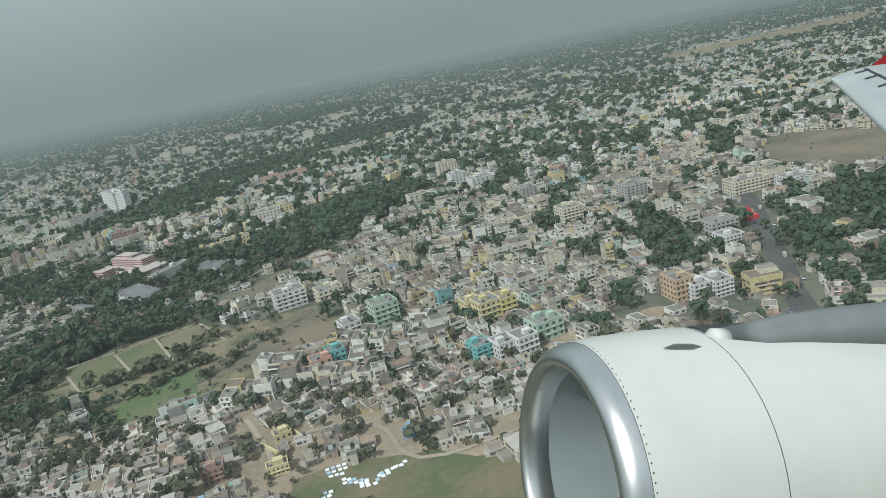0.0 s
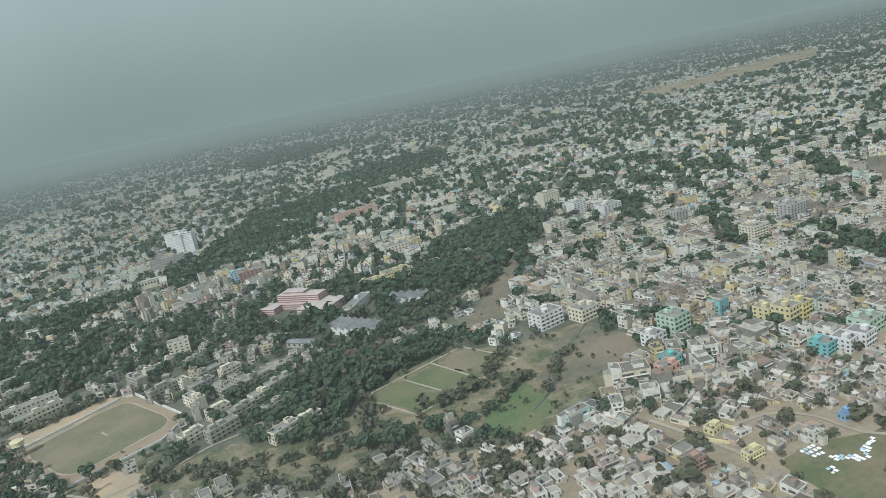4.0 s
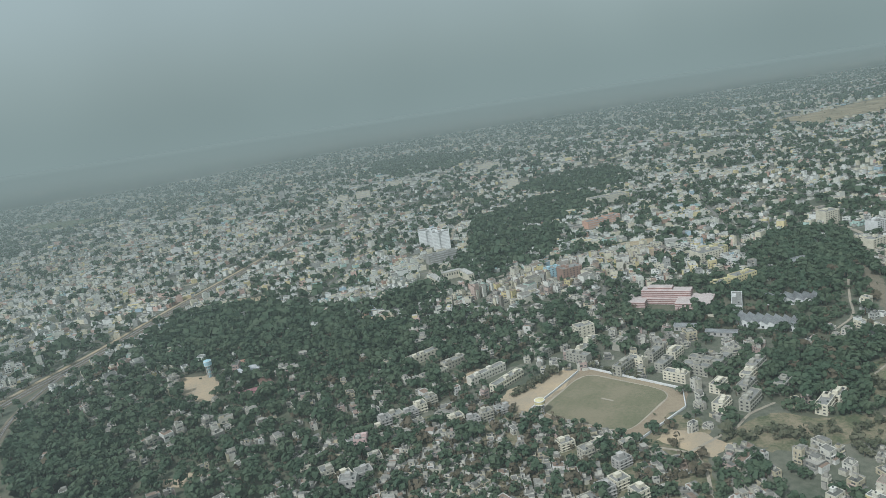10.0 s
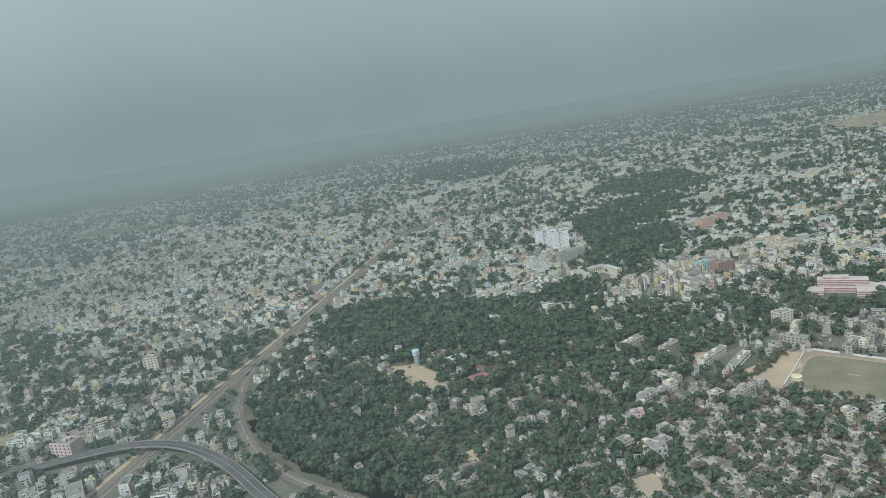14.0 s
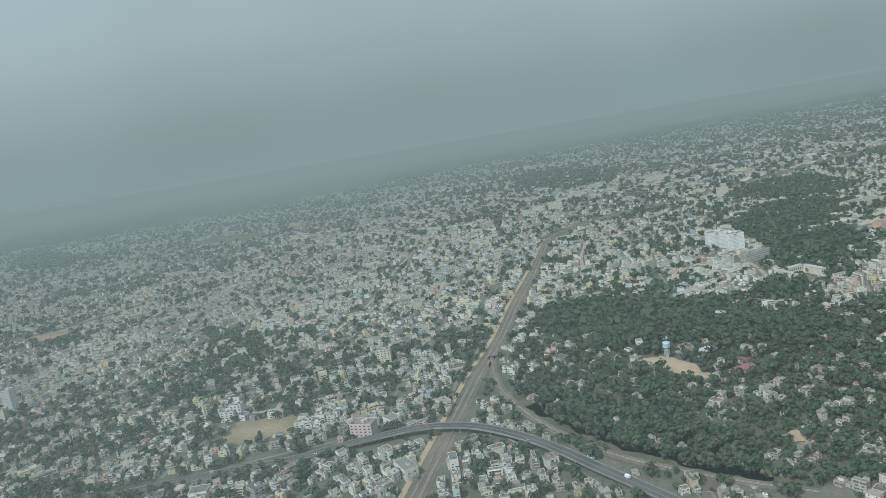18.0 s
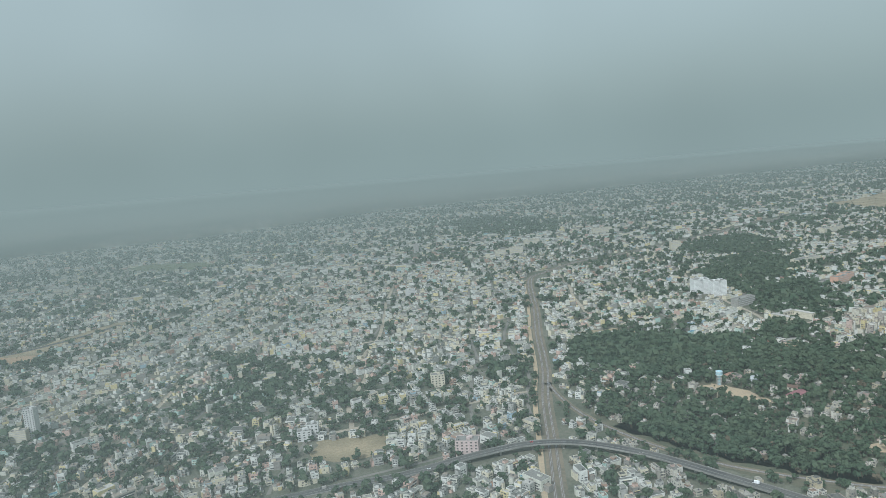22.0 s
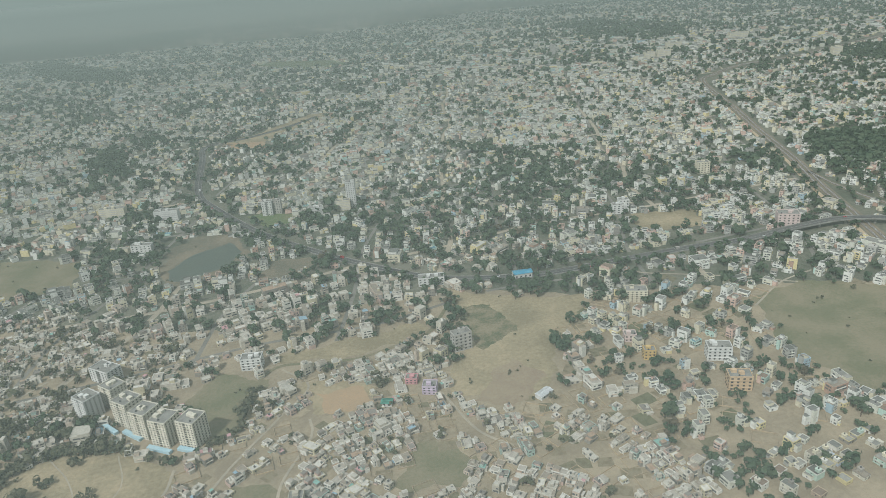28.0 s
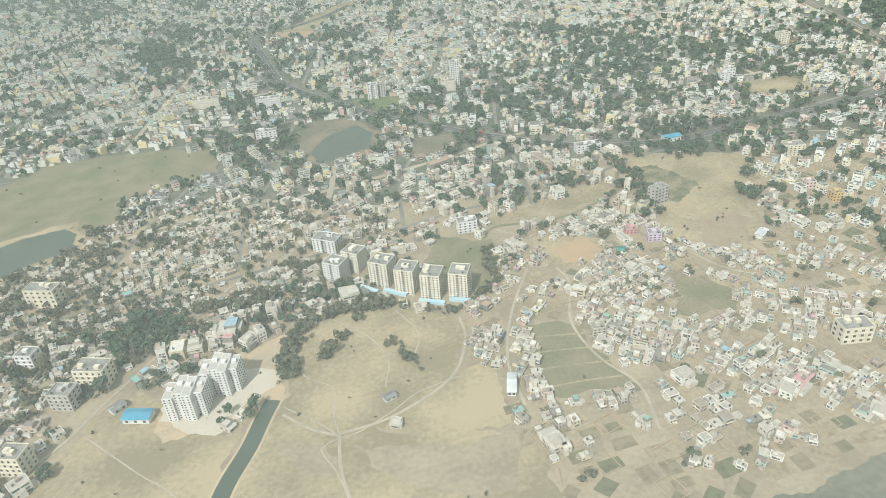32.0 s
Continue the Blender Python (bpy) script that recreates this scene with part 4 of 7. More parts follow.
apartment_block(-653.2, 515.7, 11.2, 7, 10.1, -10, 5, 4, "cream")
apartment_tower(-292.0, 677.2, 18.9, 11, 17.5, -8, 12, 6, "bright_white", "bright white slab tower beside a wooded park")
apartment_tower(-281.3, 658.9, 16.8, 11, 17.2, -8, 12, 6, "bright_white")
apartment_tower(-456.4, 2127.2, 20.5, 16, 16.0, -6, 12, 4, "grey")
apartment_block(-135.3, 963.1, 15.2, 9, 14.4, -10, 6, 4, "cream")
apartment_tower(-495.4, 1282.3, 9.9, 7, 17.0, -8, 12, 3, "grey")
apartment_block(-593.3, 894.1, 12.5, 8, 7.4, -8, 3, 4, "white")
apartment_block(-293.0, 1189.7, 28.2, 10, 12.5, -8, 4, 6, "cream")
apartment_block(-348.6, 1126.3, 23.1, 10, 11.8, -8, 4, 6, "cream")
apartment_block(-382.0, 1113.6, 17.5, 9, 11.7, -8, 4, 4, "cream")
apartment_block(-111.3, 1257.1, 40.2, 10, 9.5, -8, 3, 6, "cream")
apartment_block(-76.9, 748.8, 45.8, 12, 7.8, 12, 4, 12, "cream")
apartment_block(-131.2, 637.3, 22.1, 10, 6.7, 14, 3, 8, "salmon", "long salmon institutional building among trees")
apartment_block(-110.0, 649.7, 15.4, 10, 5.9, 14, 3, 6, "salmon")
apartment_block(21.8, 507.9, 14.2, 10, 9.6, 10, 6, 6, "cream")
apartment_block(-208.1, 479.8, 16.1, 10, 9.7, 10, 6, 6, "brick", "red-brown six-storey block with pale vertical strips")
apartment_block(-218.1, 490.6, 11.0, 8, 8.4, 10, 5, 4, "sky", "pale blue apartment block in a dense colony")
apartment_block(-288.8, 606.1, 28.2, 9, 8.2, 14, 4, 10, "weathered_grey")
apartment_block(-106.5, 466.3, 19.7, 14, 7.3, 10, 4, 8, "cream")
apartment_block(-114.6, 404.7, 17.5, 8, 5.9, 14, 3, 8, "yellow", "yellow institutional building with flat roof")
apartment_block(-130.2, 402.8, 13.4, 6, 3.9, 14, 2, 6, "yellow")
apartment_block(-142.0, 364.2, 6.0, 26, 4.7, -30, 2, 3, "white", "long two-storey building with a white gable end")
apartment_block(-325, 346, 9.3, 4, 3.4, 40, 2, 5, "cream")
apartment_block(-333, 374, 22, 5, 4.2, 28, 2, 8, "cream")
apartment_block(-294.0, 319.5, 22, 4.6, 3.9, 38, 2, 11, "cream", "long two-storey school block beside a sports ground")
apartment_block(-302.0, 333.0, 24, 4.2, 3.9, 30, 2, 12, "cream_white", "long two-storey school block with a pale roof edge")
apartment_block(-316, 357, 15, 4.6, 4.0, 28, 2, 7, "beige", "school block with open verandas")
apartment_block(-237.5, 363.7, 10.7, 7, 7.1, 10, 4, 4, "cream")
apartment_block(-375.5, 250.5, 7.2, 5.6, 5.4, -8, 2, 3, "grey")
apartment_block(-369.8, 283.6, 6.0, 6, 5.3, -8, 3, 3, "pink")
apartment_block(14.0, 218.2, 8.0, 8, 7.8, 22, 4, 4, "yellow", "bright yellow four-storey apartment house")
apartment_block(20.2, 220.1, 6.3, 8, 7.1, 22, 4, 3, "bright_yellow")
apartment_block(9.2, 224.0, 6.1, 7, 6.5, 22, 4, 3, "yellow")
apartment_block(-22.0, 237.4, 9.4, 9, 7.6, 22, 4, 4, "mint")
apartment_block(-34.3, 230.6, 7.0, 7, 4.9, 25, 3, 3, "white")
apartment_block(-38.1, 211.2, 5.8, 6, 3.9, 22, 2, 3, "teal", "turquoise painted two-storey house")
apartment_block(-42.3, 205.5, 6.6, 6, 4.1, 22, 2, 3, "salmon")
apartment_block(29.3, 197.2, 9.6, 8, 5.9, 22, 3, 4, "mint")
apartment_block(21.4, 190.1, 6.8, 7, 5.4, 22, 3, 4, "white")
apartment_block(15.4, 190.1, 6.8, 7, 4.8, 22, 3, 4, "white")
apartment_block(8.4, 192.2, 6.2, 7, 4.2, 22, 3, 3, "teal")
apartment_block(75.5, 206.4, 6.6, 9, 7.3, 12, 4, 4, "orange")
apartment_block(80.0, 203.4, 5.9, 8, 5.6, 12, 4, 3, "white")
apartment_block(87.3, 203.4, 6.6, 8, 5.3, 12, 4, 4, "white")
apartment_block(109.9, 242.8, 8.1, 8, 5.3, 12, 4, 5, "white")
apartment_block(115.4, 262.9, 12.4, 9, 4.9, 10, 3, 6, "grey")
apartment_block(66.4, 314.0, 10.2, 10, 9.0, 14, 6, 5, "cream", "cream six-storey apartment block in the dense quarter")
apartment_block(104.3, 335.5, 11.9, 10, 8.5, 14, 6, 5, "grey")
apartment_block(57.5, 376.6, 9.2, 10, 8.4, 14, 7, 4, "grey")
apartment_block(50.7, 395.5, 7.3, 9, 6.4, 14, 5, 3, "cream")
apartment_block(38.3, 432.8, 15.1, 10, 8.2, 16, 6, 5, "white")
apartment_block(25.1, 458.5, 10.4, 10, 8.7, 16, 6, 4, "white")
apartment_block(-3.0, 426.0, 13.0, 9, 6.3, 16, 4, 4, "cream")
apartment_block(151.0, 312.7, 17.0, 10, 6.1, 8, 4, 8, "cream", "long cream flats beside open ground")
apartment_block(171.7, 336.3, 15.6, 10, 5.0, 8, 4, 7, "cream")
apartment_block(171.4, 305.7, 14.3, 10, 5.0, 8, 4, 7, "white")
apartment_block(212.1, 487.0, 17.0, 9, 4.9, 8, 3, 6, "cream")
apartment_block(232.6, 479.9, 21.9, 9, 4.8, 8, 3, 7, "cream")
apartment_block(156.8, 946.7, 49.1, 12, 7.8, 10, 4, 9, "cream")
apartment_block(-62.6, 275.5, 12.9, 9, 6.9, 22, 4, 5, "white")
apartment_block(-45.7, 272.7, 10.6, 9, 5.6, 22, 3, 5, "cream")
apartment_block(-49.0, 166.5, 4.6, 3.5, 1.7, 25, 1, 3, "yellow", "yellow single-storey house in a walled compound")
wall_line([(-56, 166), (-49, 158.5), (-42.5, 163), (-46, 168)], "yellow compound wall round a house", 0.9, PAINT["yellow"])
apartment_block(-47.3, 150.0, 5.4, 3.2, 2.3, 14, 2, 5, "yellow", "pale yellow two-storey house at the edge of a field")
apartment_block(-14.5, 154.8, 3.6, 2.6, 1.6, 8, 1, 3, "blue", "small bright blue house beside a dirt yard")
apartment_block(-63.6, 152.5, 5.6, 4.6, 3.9, 15, 3, 4, "brick", "bare brick three-storey house")
apartment_block(-64.8, 752.7, 31.3, 10, 6.4, 12, 3, 7, "yellow")
apartment_block(-98.0, 472.5, 17.8, 12, 6.9, 14, 4, 6, "yellow")
apartment_block(-363.0, 295.9, 5.0, 4.6, 3.0, 14, 3, 3, "cream", "small three-storey flats in a leafy quarter")
apartment_block(-358.1, 300.7, 5.7, 5.9, 4.3, 18, 3, 3, "grey", "small three-storey flats in a leafy quarter")
apartment_block(-352.7, 303.9, 6.3, 5.8, 3.7, 15, 3, 3, "beige", "small three-storey flats in a leafy quarter")
apartment_block(-345.7, 305.1, 7.0, 5.6, 3.2, 19, 3, 3, "grey", "small three-storey flats in a leafy quarter")
apartment_block(-340.1, 308.5, 5.4, 5.5, 4.4, 16, 3, 3, "cream", "small three-storey flats in a leafy quarter")
apartment_block(-334.6, 314.9, 6.1, 5.3, 3.9, 20, 3, 3, "beige", "small three-storey flats in a leafy quarter")
apartment_block(-325.4, 289.6, 6.8, 5.2, 3.4, 17, 3, 3, "cream", "small three-storey flats in a leafy quarter")
apartment_block(-318.1, 282.0, 5.2, 5.0, 4.6, 14, 3, 3, "grey", "small three-storey flats in a leafy quarter")
apartment_block(-311.5, 287.0, 5.9, 4.9, 4.1, 18, 3, 3, "beige", "small three-storey flats in a leafy quarter")
apartment_block(-303.4, 289.2, 6.5, 4.8, 3.5, 15, 3, 3, "grey", "small three-storey flats in a leafy quarter")
apartment_block(-394.9, 272.8, 5.0, 4.6, 3.0, 19, 3, 3, "cream", "small three-storey flats in a leafy quarter")
apartment_block(-385.0, 263.5, 5.7, 5.9, 4.3, 16, 3, 3, "beige", "small three-storey flats in a leafy quarter")
apartment_block(-377.3, 257.0, 6.3, 5.8, 3.7, 20, 3, 3, "cream", "small three-storey flats in a leafy quarter")
apartment_block(-369.5, 258.3, 7.0, 5.6, 3.2, 17, 3, 3, "grey", "small three-storey flats in a leafy quarter")
apartment_block(-364.1, 266.6, 5.4, 5.5, 4.4, 14, 3, 3, "beige", "small three-storey flats in a leafy quarter")
apartment_block(-373.3, 285.1, 6.1, 5.3, 3.9, 18, 3, 3, "grey", "small three-storey flats in a leafy quarter")
apartment_block(-285.8, 247.9, 6.8, 5.2, 3.4, 15, 3, 3, "cream", "small three-storey flats in a leafy quarter")
apartment_block(-280.4, 237.3, 5.2, 5.0, 4.6, 19, 3, 3, "beige", "small three-storey flats in a leafy quarter")
apartment_block(-274.2, 239.9, 5.9, 4.9, 4.1, 16, 3, 3, "cream", "small three-storey flats in a leafy quarter")
apartment_block(-269.7, 226.9, 6.5, 4.8, 3.5, 20, 3, 3, "grey", "small three-storey flats in a leafy quarter")
apartment_block(-263.2, 238.1, 5.0, 4.6, 3.0, 17, 3, 3, "beige", "small three-storey flats in a leafy quarter")
apartment_block(-282.5, 210.7, 5.7, 5.9, 4.3, 14, 3, 3, "grey", "small three-storey flats in a leafy quarter")
apartment_block(-275.8, 214.4, 6.3, 5.8, 3.7, 18, 3, 3, "cream", "small three-storey flats in a leafy quarter")
apartment_block(-289.9, 206.9, 7.0, 5.6, 3.2, 15, 3, 3, "beige", "small three-storey flats in a leafy quarter")
apartment_block(-272.4, 204.4, 5.4, 5.5, 4.4, 19, 3, 3, "cream", "small three-storey flats in a leafy quarter")


apartment_block(-956, 266, 7.0, 6.0, 4.2, -20, 3, 3, "lavender", "pale lavender three-storey house at a village corner")
apartment_block(-963, 277, 6.0, 5.0, 2.8, -20, 2, 3, "rose", "rose-red flat-roofed house in a village")
apartment_block(-843, 259, 6.0, 5.0, 5.2, -15, 3, 3, "amber", "amber three-storey house among trees")
apartment_block(-844, 278, 6.4, 5.4, 4.0, -15, 2, 3, "dusty_rose", "pink two-storey house among trees")
FLATS = [(-218, 287, -53), (-214, 253, 38), (-202, 251, 38), (-196, 264, 38), (-206, 270, 38), (-206, 290, -53), (-217, 302, 38), (-227, 312, -53), (-236, 308, 38), (-216, 316, 38), (-206, 313, 38), (-192, 292, 38),
         (-200, 297, -53), (-189, 274, 38), (-181, 259, 38), (-178, 236, 38), (-169, 241, 38), (-181, 281, 38), (-225, 338, 38), (-238, 349, 38), (-252, 330, -53), (-267, 345, 38), (-246, 339, 38)]
for k, (x, y, rot) in enumerate(FLATS):
    apartment_block(x, y, (11.5, 9.5, 13.0)[k % 3], 4.8, (4.4, 4.0, 4.8)[k % 3], rot, 3, (5, 4, 6)[k % 3], "cream" if k in (0, 15, 16) else ("weathered", "cream", "weathered")[k % 3], "weathered three-storey walk-up flats in rows between trees")
    KEEP_OFF[-1] = (x, y, 5.5)


def pink_institute():
    """Stepped office block with red-banded terraces."""
    KEEP_OFF.append((-174, 389, 30))
    root = thing("office_complex", pose(-174, 391, 0, 0, 0, -36), "stepped pale pink office complex with dark red window bands among trees", "building")
    for x0, x1, y0, y1, z0, z1 in ((-25, -12, -10, 8, 0, 3.6), (-12, 12, -2, 10, 0, 3.6), (8, 30, -13, 9, 0, 4.4), (-16, 16, 0, 9, 3.6, 8.4), (-12, 4, 2, 8, 8.4, 10.0)):
        bm = bmesh.new()
        x0, x1, y0, y1 = 0.94 * x0, 0.94 * x1, 0.94 * y0, 0.94 * y1
        box(bm, x0, x1, y0, y1, z0, z1)
        body = part("wing", bm, PAINT["dusty_rose"], root)
        n = max(1, round((z1 - z0) / 1.3))
        for k in range(n):
            bm = bmesh.new()
            zz = z0 + (k + 0.3) * (z1 - z0) / n
            box(bm, x0 - 0.05, x1 + 0.05, y0 - 0.05, y1 + 0.05, zz, zz + 0.6)
            part("window_band", bm, PAINT["maroon"], body, "dark red band of windows")
        bm = bmesh.new()
        box(bm, x0 + 0.4, x1 - 0.4, y0 + 0.4, y1 - 0.4, z1 - 0.1, z1 + 0.04)
        part("roof", bm, PAINT["faded_rose"], body, "faded pink terrace roof")


pink_institute()


def stepped_tower(x, y, rot, h, storeys, label):
    """A new tower of four joined bays, stepped in plan and in height."""
    KEEP_OFF.append((x, y, 11))
    root = thing("apartment_tower", pose(x, y, 0, 0, 0, rot), label, "building", "apartment towers")
    for cx, cy, w, d, drop in ((-5.6, -1.2, 3.9, 9.5, 1.0), (-1.7, 0.6, 3.8, 11.0, 0.0), (2.1, -0.6, 3.7, 11.5, 0.0), (5.7, 1.0, 3.4, 9.0, 1.0)):
        top = h - drop * h / storeys
        bm = bmesh.new()
        box(bm, -w / 2, w / 2, -d / 2, d / 2, -0.2, top)
        box(bm, -w / 2 + 0.02, w / 2 - 0.02, -d / 2 + 0.02, -d / 2 + 0.2, top, top + 0.4)
        box(bm, -w / 2 + 0.02, w / 2 - 0.02, d / 2 - 0.2, d / 2 - 0.02, top, top + 0.4)
        wing = part("bay", bm, PAINT["white"], root)
        wing.matrix_basis = Matrix.Translation((cx, cy, 0))
        bm = bmesh.new()
        box(bm, -w / 2 + 0.2, w / 2 - 0.2, -d / 2 + 0.21, d / 2 - 0.21, top - 0.05, top + 0.05)
        part("roof", bm, M_CONC, wing)
        facade(wing, w, d, top, storeys - int(drop), 2, (0, 1) if cx > 5 else (0,))
        bm = bmesh.new()
        box(bm, -1.0, 1.0, -0.6, 1.2, top - 0.05, top + 1.1)
        part("stair_room", bm, PAINT["white"], wing)
    return root


stepped_tower(-1194, 230.5, -18, 13.0, 10, "pale new apartment tower of stepped bays on a concrete apron")
stepped_tower(-1180, 239.5, -18, 13.0, 10, "pale new apartment tower of stepped bays beside a canal")


def sawtooth_shed(x, y, rot, bays, bay, depth, label):
    KEEP_OFF.append((x, y, bays * bay / 2 + 3))
    root = thing("workshop_shed", pose(x, y, 0, 0, 0, rot), label, "shed", "workshop sheds")
    for k in range(bays):
        x0 = -bays * bay / 2 + k * bay
        bm = bmesh.new()
        v = [bm.verts.new((a, b, c)) for b in (-depth / 2, depth / 2) for a, c in ((x0, -0.1), (x0 + bay, -0.1), (x0 + bay, 2.6), (x0 + bay * 0.25, 4.4), (x0, 2.6))]
        for f in ((0, 1, 2, 3, 4), (9, 8, 7, 6, 5), (1, 6, 7, 2), (0, 4, 9, 5)):
            bm.faces.new([v[i] for i in f])
        part("bay_wall", bm, PAINT["white"], root)
        bm = bmesh.new()
        for (a, c), (b, e) in (((x0 + bay + 0.1, 2.55), (x0 + bay * 0.25, 4.5)), ((x0 - 0.05, 2.6), (x0 + bay * 0.25, 4.5))):
            q = [bm.verts.new(p) for p in ((a, -depth / 2 - 0.2, c), (a, depth / 2 + 0.2, c), (b, depth / 2 + 0.2, e), (b, -depth / 2 - 0.2, e))]
            bm.faces.new(q)
        bmesh.ops.solidify(bm, geom=bm.faces[:], thickness=0.12)
        part("roof_sheet", bm, M_STEEL, root)
        bm = bmesh.new()
        box(bm, x0 + bay * 0.35, x0 + bay * 0.65, -depth / 2 - 0.06, -depth / 2, 0.2, 1.6)
        part("door", bm, M_GLASS, root)


sawtooth_shed(-145, 330, -46, 7, 4.6, 13, "white workshop shed with a grey sawtooth roof of seven bays")
sawtooth_shed(-112, 355, -30, 6, 5.0, 12, "white workshop shed with a dark sawtooth roof")


def courtyard_block(x, y, w, d, h, rot, colour, label):
    KEEP_OFF.append((x, y, 0.6 * max(w, d)))
    root = thing("courtyard_building", pose(x, y, 0, 0, 0, rot), label, "building")
    for x0, x1, y0, y1 in ((-w / 2, w / 2, d / 2 - 5, d / 2), (-w / 2, -w / 2 + 5, -d / 2, d / 2 - 5.02), (w / 2 - 5, w / 2, -d / 2, d / 2 - 5.02)):
        bm = bmesh.new()
        box(bm, x0, x1, y0, y1, -0.1, h)
        wing = part("wing", bm, PAINT[colour], root)
        bm = bmesh.new()
        box(bm, x0 - 0.2, x1 + 0.2, y0 - 0.2, y1 + 0.2, h, h + 0.25, True)
        part("roof", bm, M_CONC, wing)
        for k in range(int((x1 - x0) / 2.2)):
            bm = bmesh.new()
            cx = x0 + (k + 0.6) * 2.2
            box(bm, cx - 0.5, cx + 0.5, y0 - 0.05, y0, h * 0.5, h * 0.8)
            part("window", bm, M_GLASS, wing)


courtyard_block(-291, 532, 30, 26, 6.0, 12, "cream", "cream courtyard building with flat roofs beside woods")


def water_tower(x, y, h, colour, label):
    KEEP_OFF.append((x, y, 3))
    root = thing("water_tower", pose(x, y, 0), label, "tower")
    bm = bmesh.new()
    cylinder(bm, 0, 0, -0.1, h * 0.62, 1.15, 1.05, 16)
    part("shaft", bm, PAINT[colour], root)
    for a in range(8):
        bm = bmesh.new()
        cylinder(bm, 1.75 * math.cos(a * 0.785), 1.75 * math.sin(a * 0.785), -0.1, h * 0.64, 0.2, 0.18, 6)
        part("leg", bm, M_CONC, root)
    for z in (0.22, 0.45):
        bm = bmesh.new()
        cylinder(bm, 0, 0, h * z, h * z + 0.2, 1.95, 1.95, 16)
        part("brace_ring", bm, M_CONC, root)
    bm = bmesh.new()
    cylinder(bm, 0, 0, h * 0.62, h * 0.68, 1.7, 2.4, 20, False)
    cylinder(bm, 0, 0, h * 0.68, h * 0.93, 2.4, 2.4, 20, False)
    cylinder(bm, 0, 0, h * 0.93, h, 2.4, 0.4, 20)
    part("tank", bm, PAINT[colour], root, f"{colour.replace('_', ' ')} painted round tank")
    for z in (0.69, 0.92):
        bm = bmesh.new()
        cylinder(bm, 0, 0, h * z - 0.12, h * z + 0.12, 2.5, 2.5, 20)
        part("rim", bm, PAINT["bright_white"], root, "white painted rim")


water_tower(-462, 414, 11.5, "sky", "pale blue and white water tower on concrete legs")
water_tower(-287, 281, 7.5, "yellow", "yellow-topped water tower beside a sports ground")


def hall(x, y, w, d, h, rot, mat, label, wall="white"):
    """A shed with a low gabled sheet roof."""
    KEEP_OFF.append((x, y, 0.55 * max(w, d) + 1))
    root = thing("hall", pose(x, y, 0, 0, 0, rot), label, "hall", "halls and sheds")
    bm = bmesh.new()
    box(bm, -w / 2, w / 2, -d / 2, d / 2, -0.1, h)
    part("body", bm, PAINT[wall], root)
    bm = bmesh.new()
    e = 0.4
    v = [bm.verts.new(p) for p in ((-w / 2 - e, -d / 2 - e, h), (w / 2 + e, -d / 2 - e, h), (w / 2 + e, 0, h + d * 0.16), (-w / 2 - e, 0, h + d * 0.16), (w / 2 + e, d / 2 + e, h), (-w / 2 - e, d / 2 + e, h))]
    bm.faces.new([v[i] for i in (0, 1, 2, 3)])
    bm.faces.new([v[i] for i in (3, 2, 4, 5)])
    bmesh.ops.solidify(bm, geom=bm.faces[:], thickness=-0.15)
    part("roof", bm, mat, root)
    for k in range(max(2, int(w / 3))):
        bm = bmesh.new()
        cx = -w / 2 + (k + 0.5) * w / max(2, int(w / 3))
        box(bm, cx - 0.6, cx + 0.6, -d / 2 - 0.05, -d / 2, 0.6, min(1.8, h - 0.3))
        part("opening", bm, M_GLASS, root)


hall(-437.5, 408, 12, 8, 3.0, 18, M_WHITE, "hall with a bright white sheet roof beside a sandy yard")
hall(-433, 370, 16, 7, 2.6, 20, PAINT["rose"], "low hall with a faded pink roof", "cream")
hall(-424, 382, 12, 6, 2.4, -65, PAINT["brick"], "low hall with a brown tiled roof", "cream")
hall(-446, 424, 9, 5, 2.6, 18, PAINT["salmon"], "small hall with a salmon roof", "cream")
hall(-978, 262, 5, 4, 1.8, -20, M_JADE, "small shed with a jade-green sheet roof in a village")
hall(-872, 372, 12, 6, 3.2, -2, M_BLUE, "roadside shed with a pale blue sheet roof")
hall(-1214.5, 234, 11, 6, 2.4, -22, M_BLUE, "shed with a bright blue sheet roof beside apartment towers")
hall(-1070.5, 192, 3.2, 11, 2.2, -24, M_WHITE, "long narrow white shed on a lane")
hall(-905, 245, 8, 4, 2.0, 30, M_WHITE, "white shed at the edge of a field")
hall(-1118, 205, 5, 3, 1.6, 15, M_STEEL, "small grey farm shed on a dry plain")
hall(-172, 328, 16, 5, 2.4, -36, M_STEEL, "dark low shed behind a boundary wall", "grey")
hall(-184, 345, 12, 6, 2.6, -36, M_STEEL, "dark low shed behind a boundary wall", "grey")
hall(-70, 420, 24, 7, 3.0, 14, M_STEEL, "long low shed among trees", "cream")
hall(-48, 352, 10, 6, 3.0, 30, M_STEEL, "grey shed beside a bare slope")
hall(-1223, 243, 6, 4, 2.0, 35, M_STEEL, "grey lean-to beside apartment towers")


def red_temple():
    KEEP_OFF.append((131, 270, 6))
    root = thing("temple", pose(131, 270, 0, 0, 0, 10), "bright red temple with a tapering stepped spire", "temple")
    bm = bmesh.new()
    box(bm, -3.4, 3.4, -2.4, 2.4, -0.1, 1.9)
    part("hall", bm, M_RED, root)
    for k in range(5):
        bm = bmesh.new()
        r = 1.7 - 0.3 * k
        box(bm, -r, r, -r, r, 1.9 + 0.65 * k, 2.55 + 0.65 * k)
        part("spire_tier", bm, M_RED, root)
    bm = bmesh.new()
    cylinder(bm, 2.8, 1.0, 1.9, 3.8, 0.8, 0.1, 8)
    part("side_spire", bm, PAINT["orange"], root)


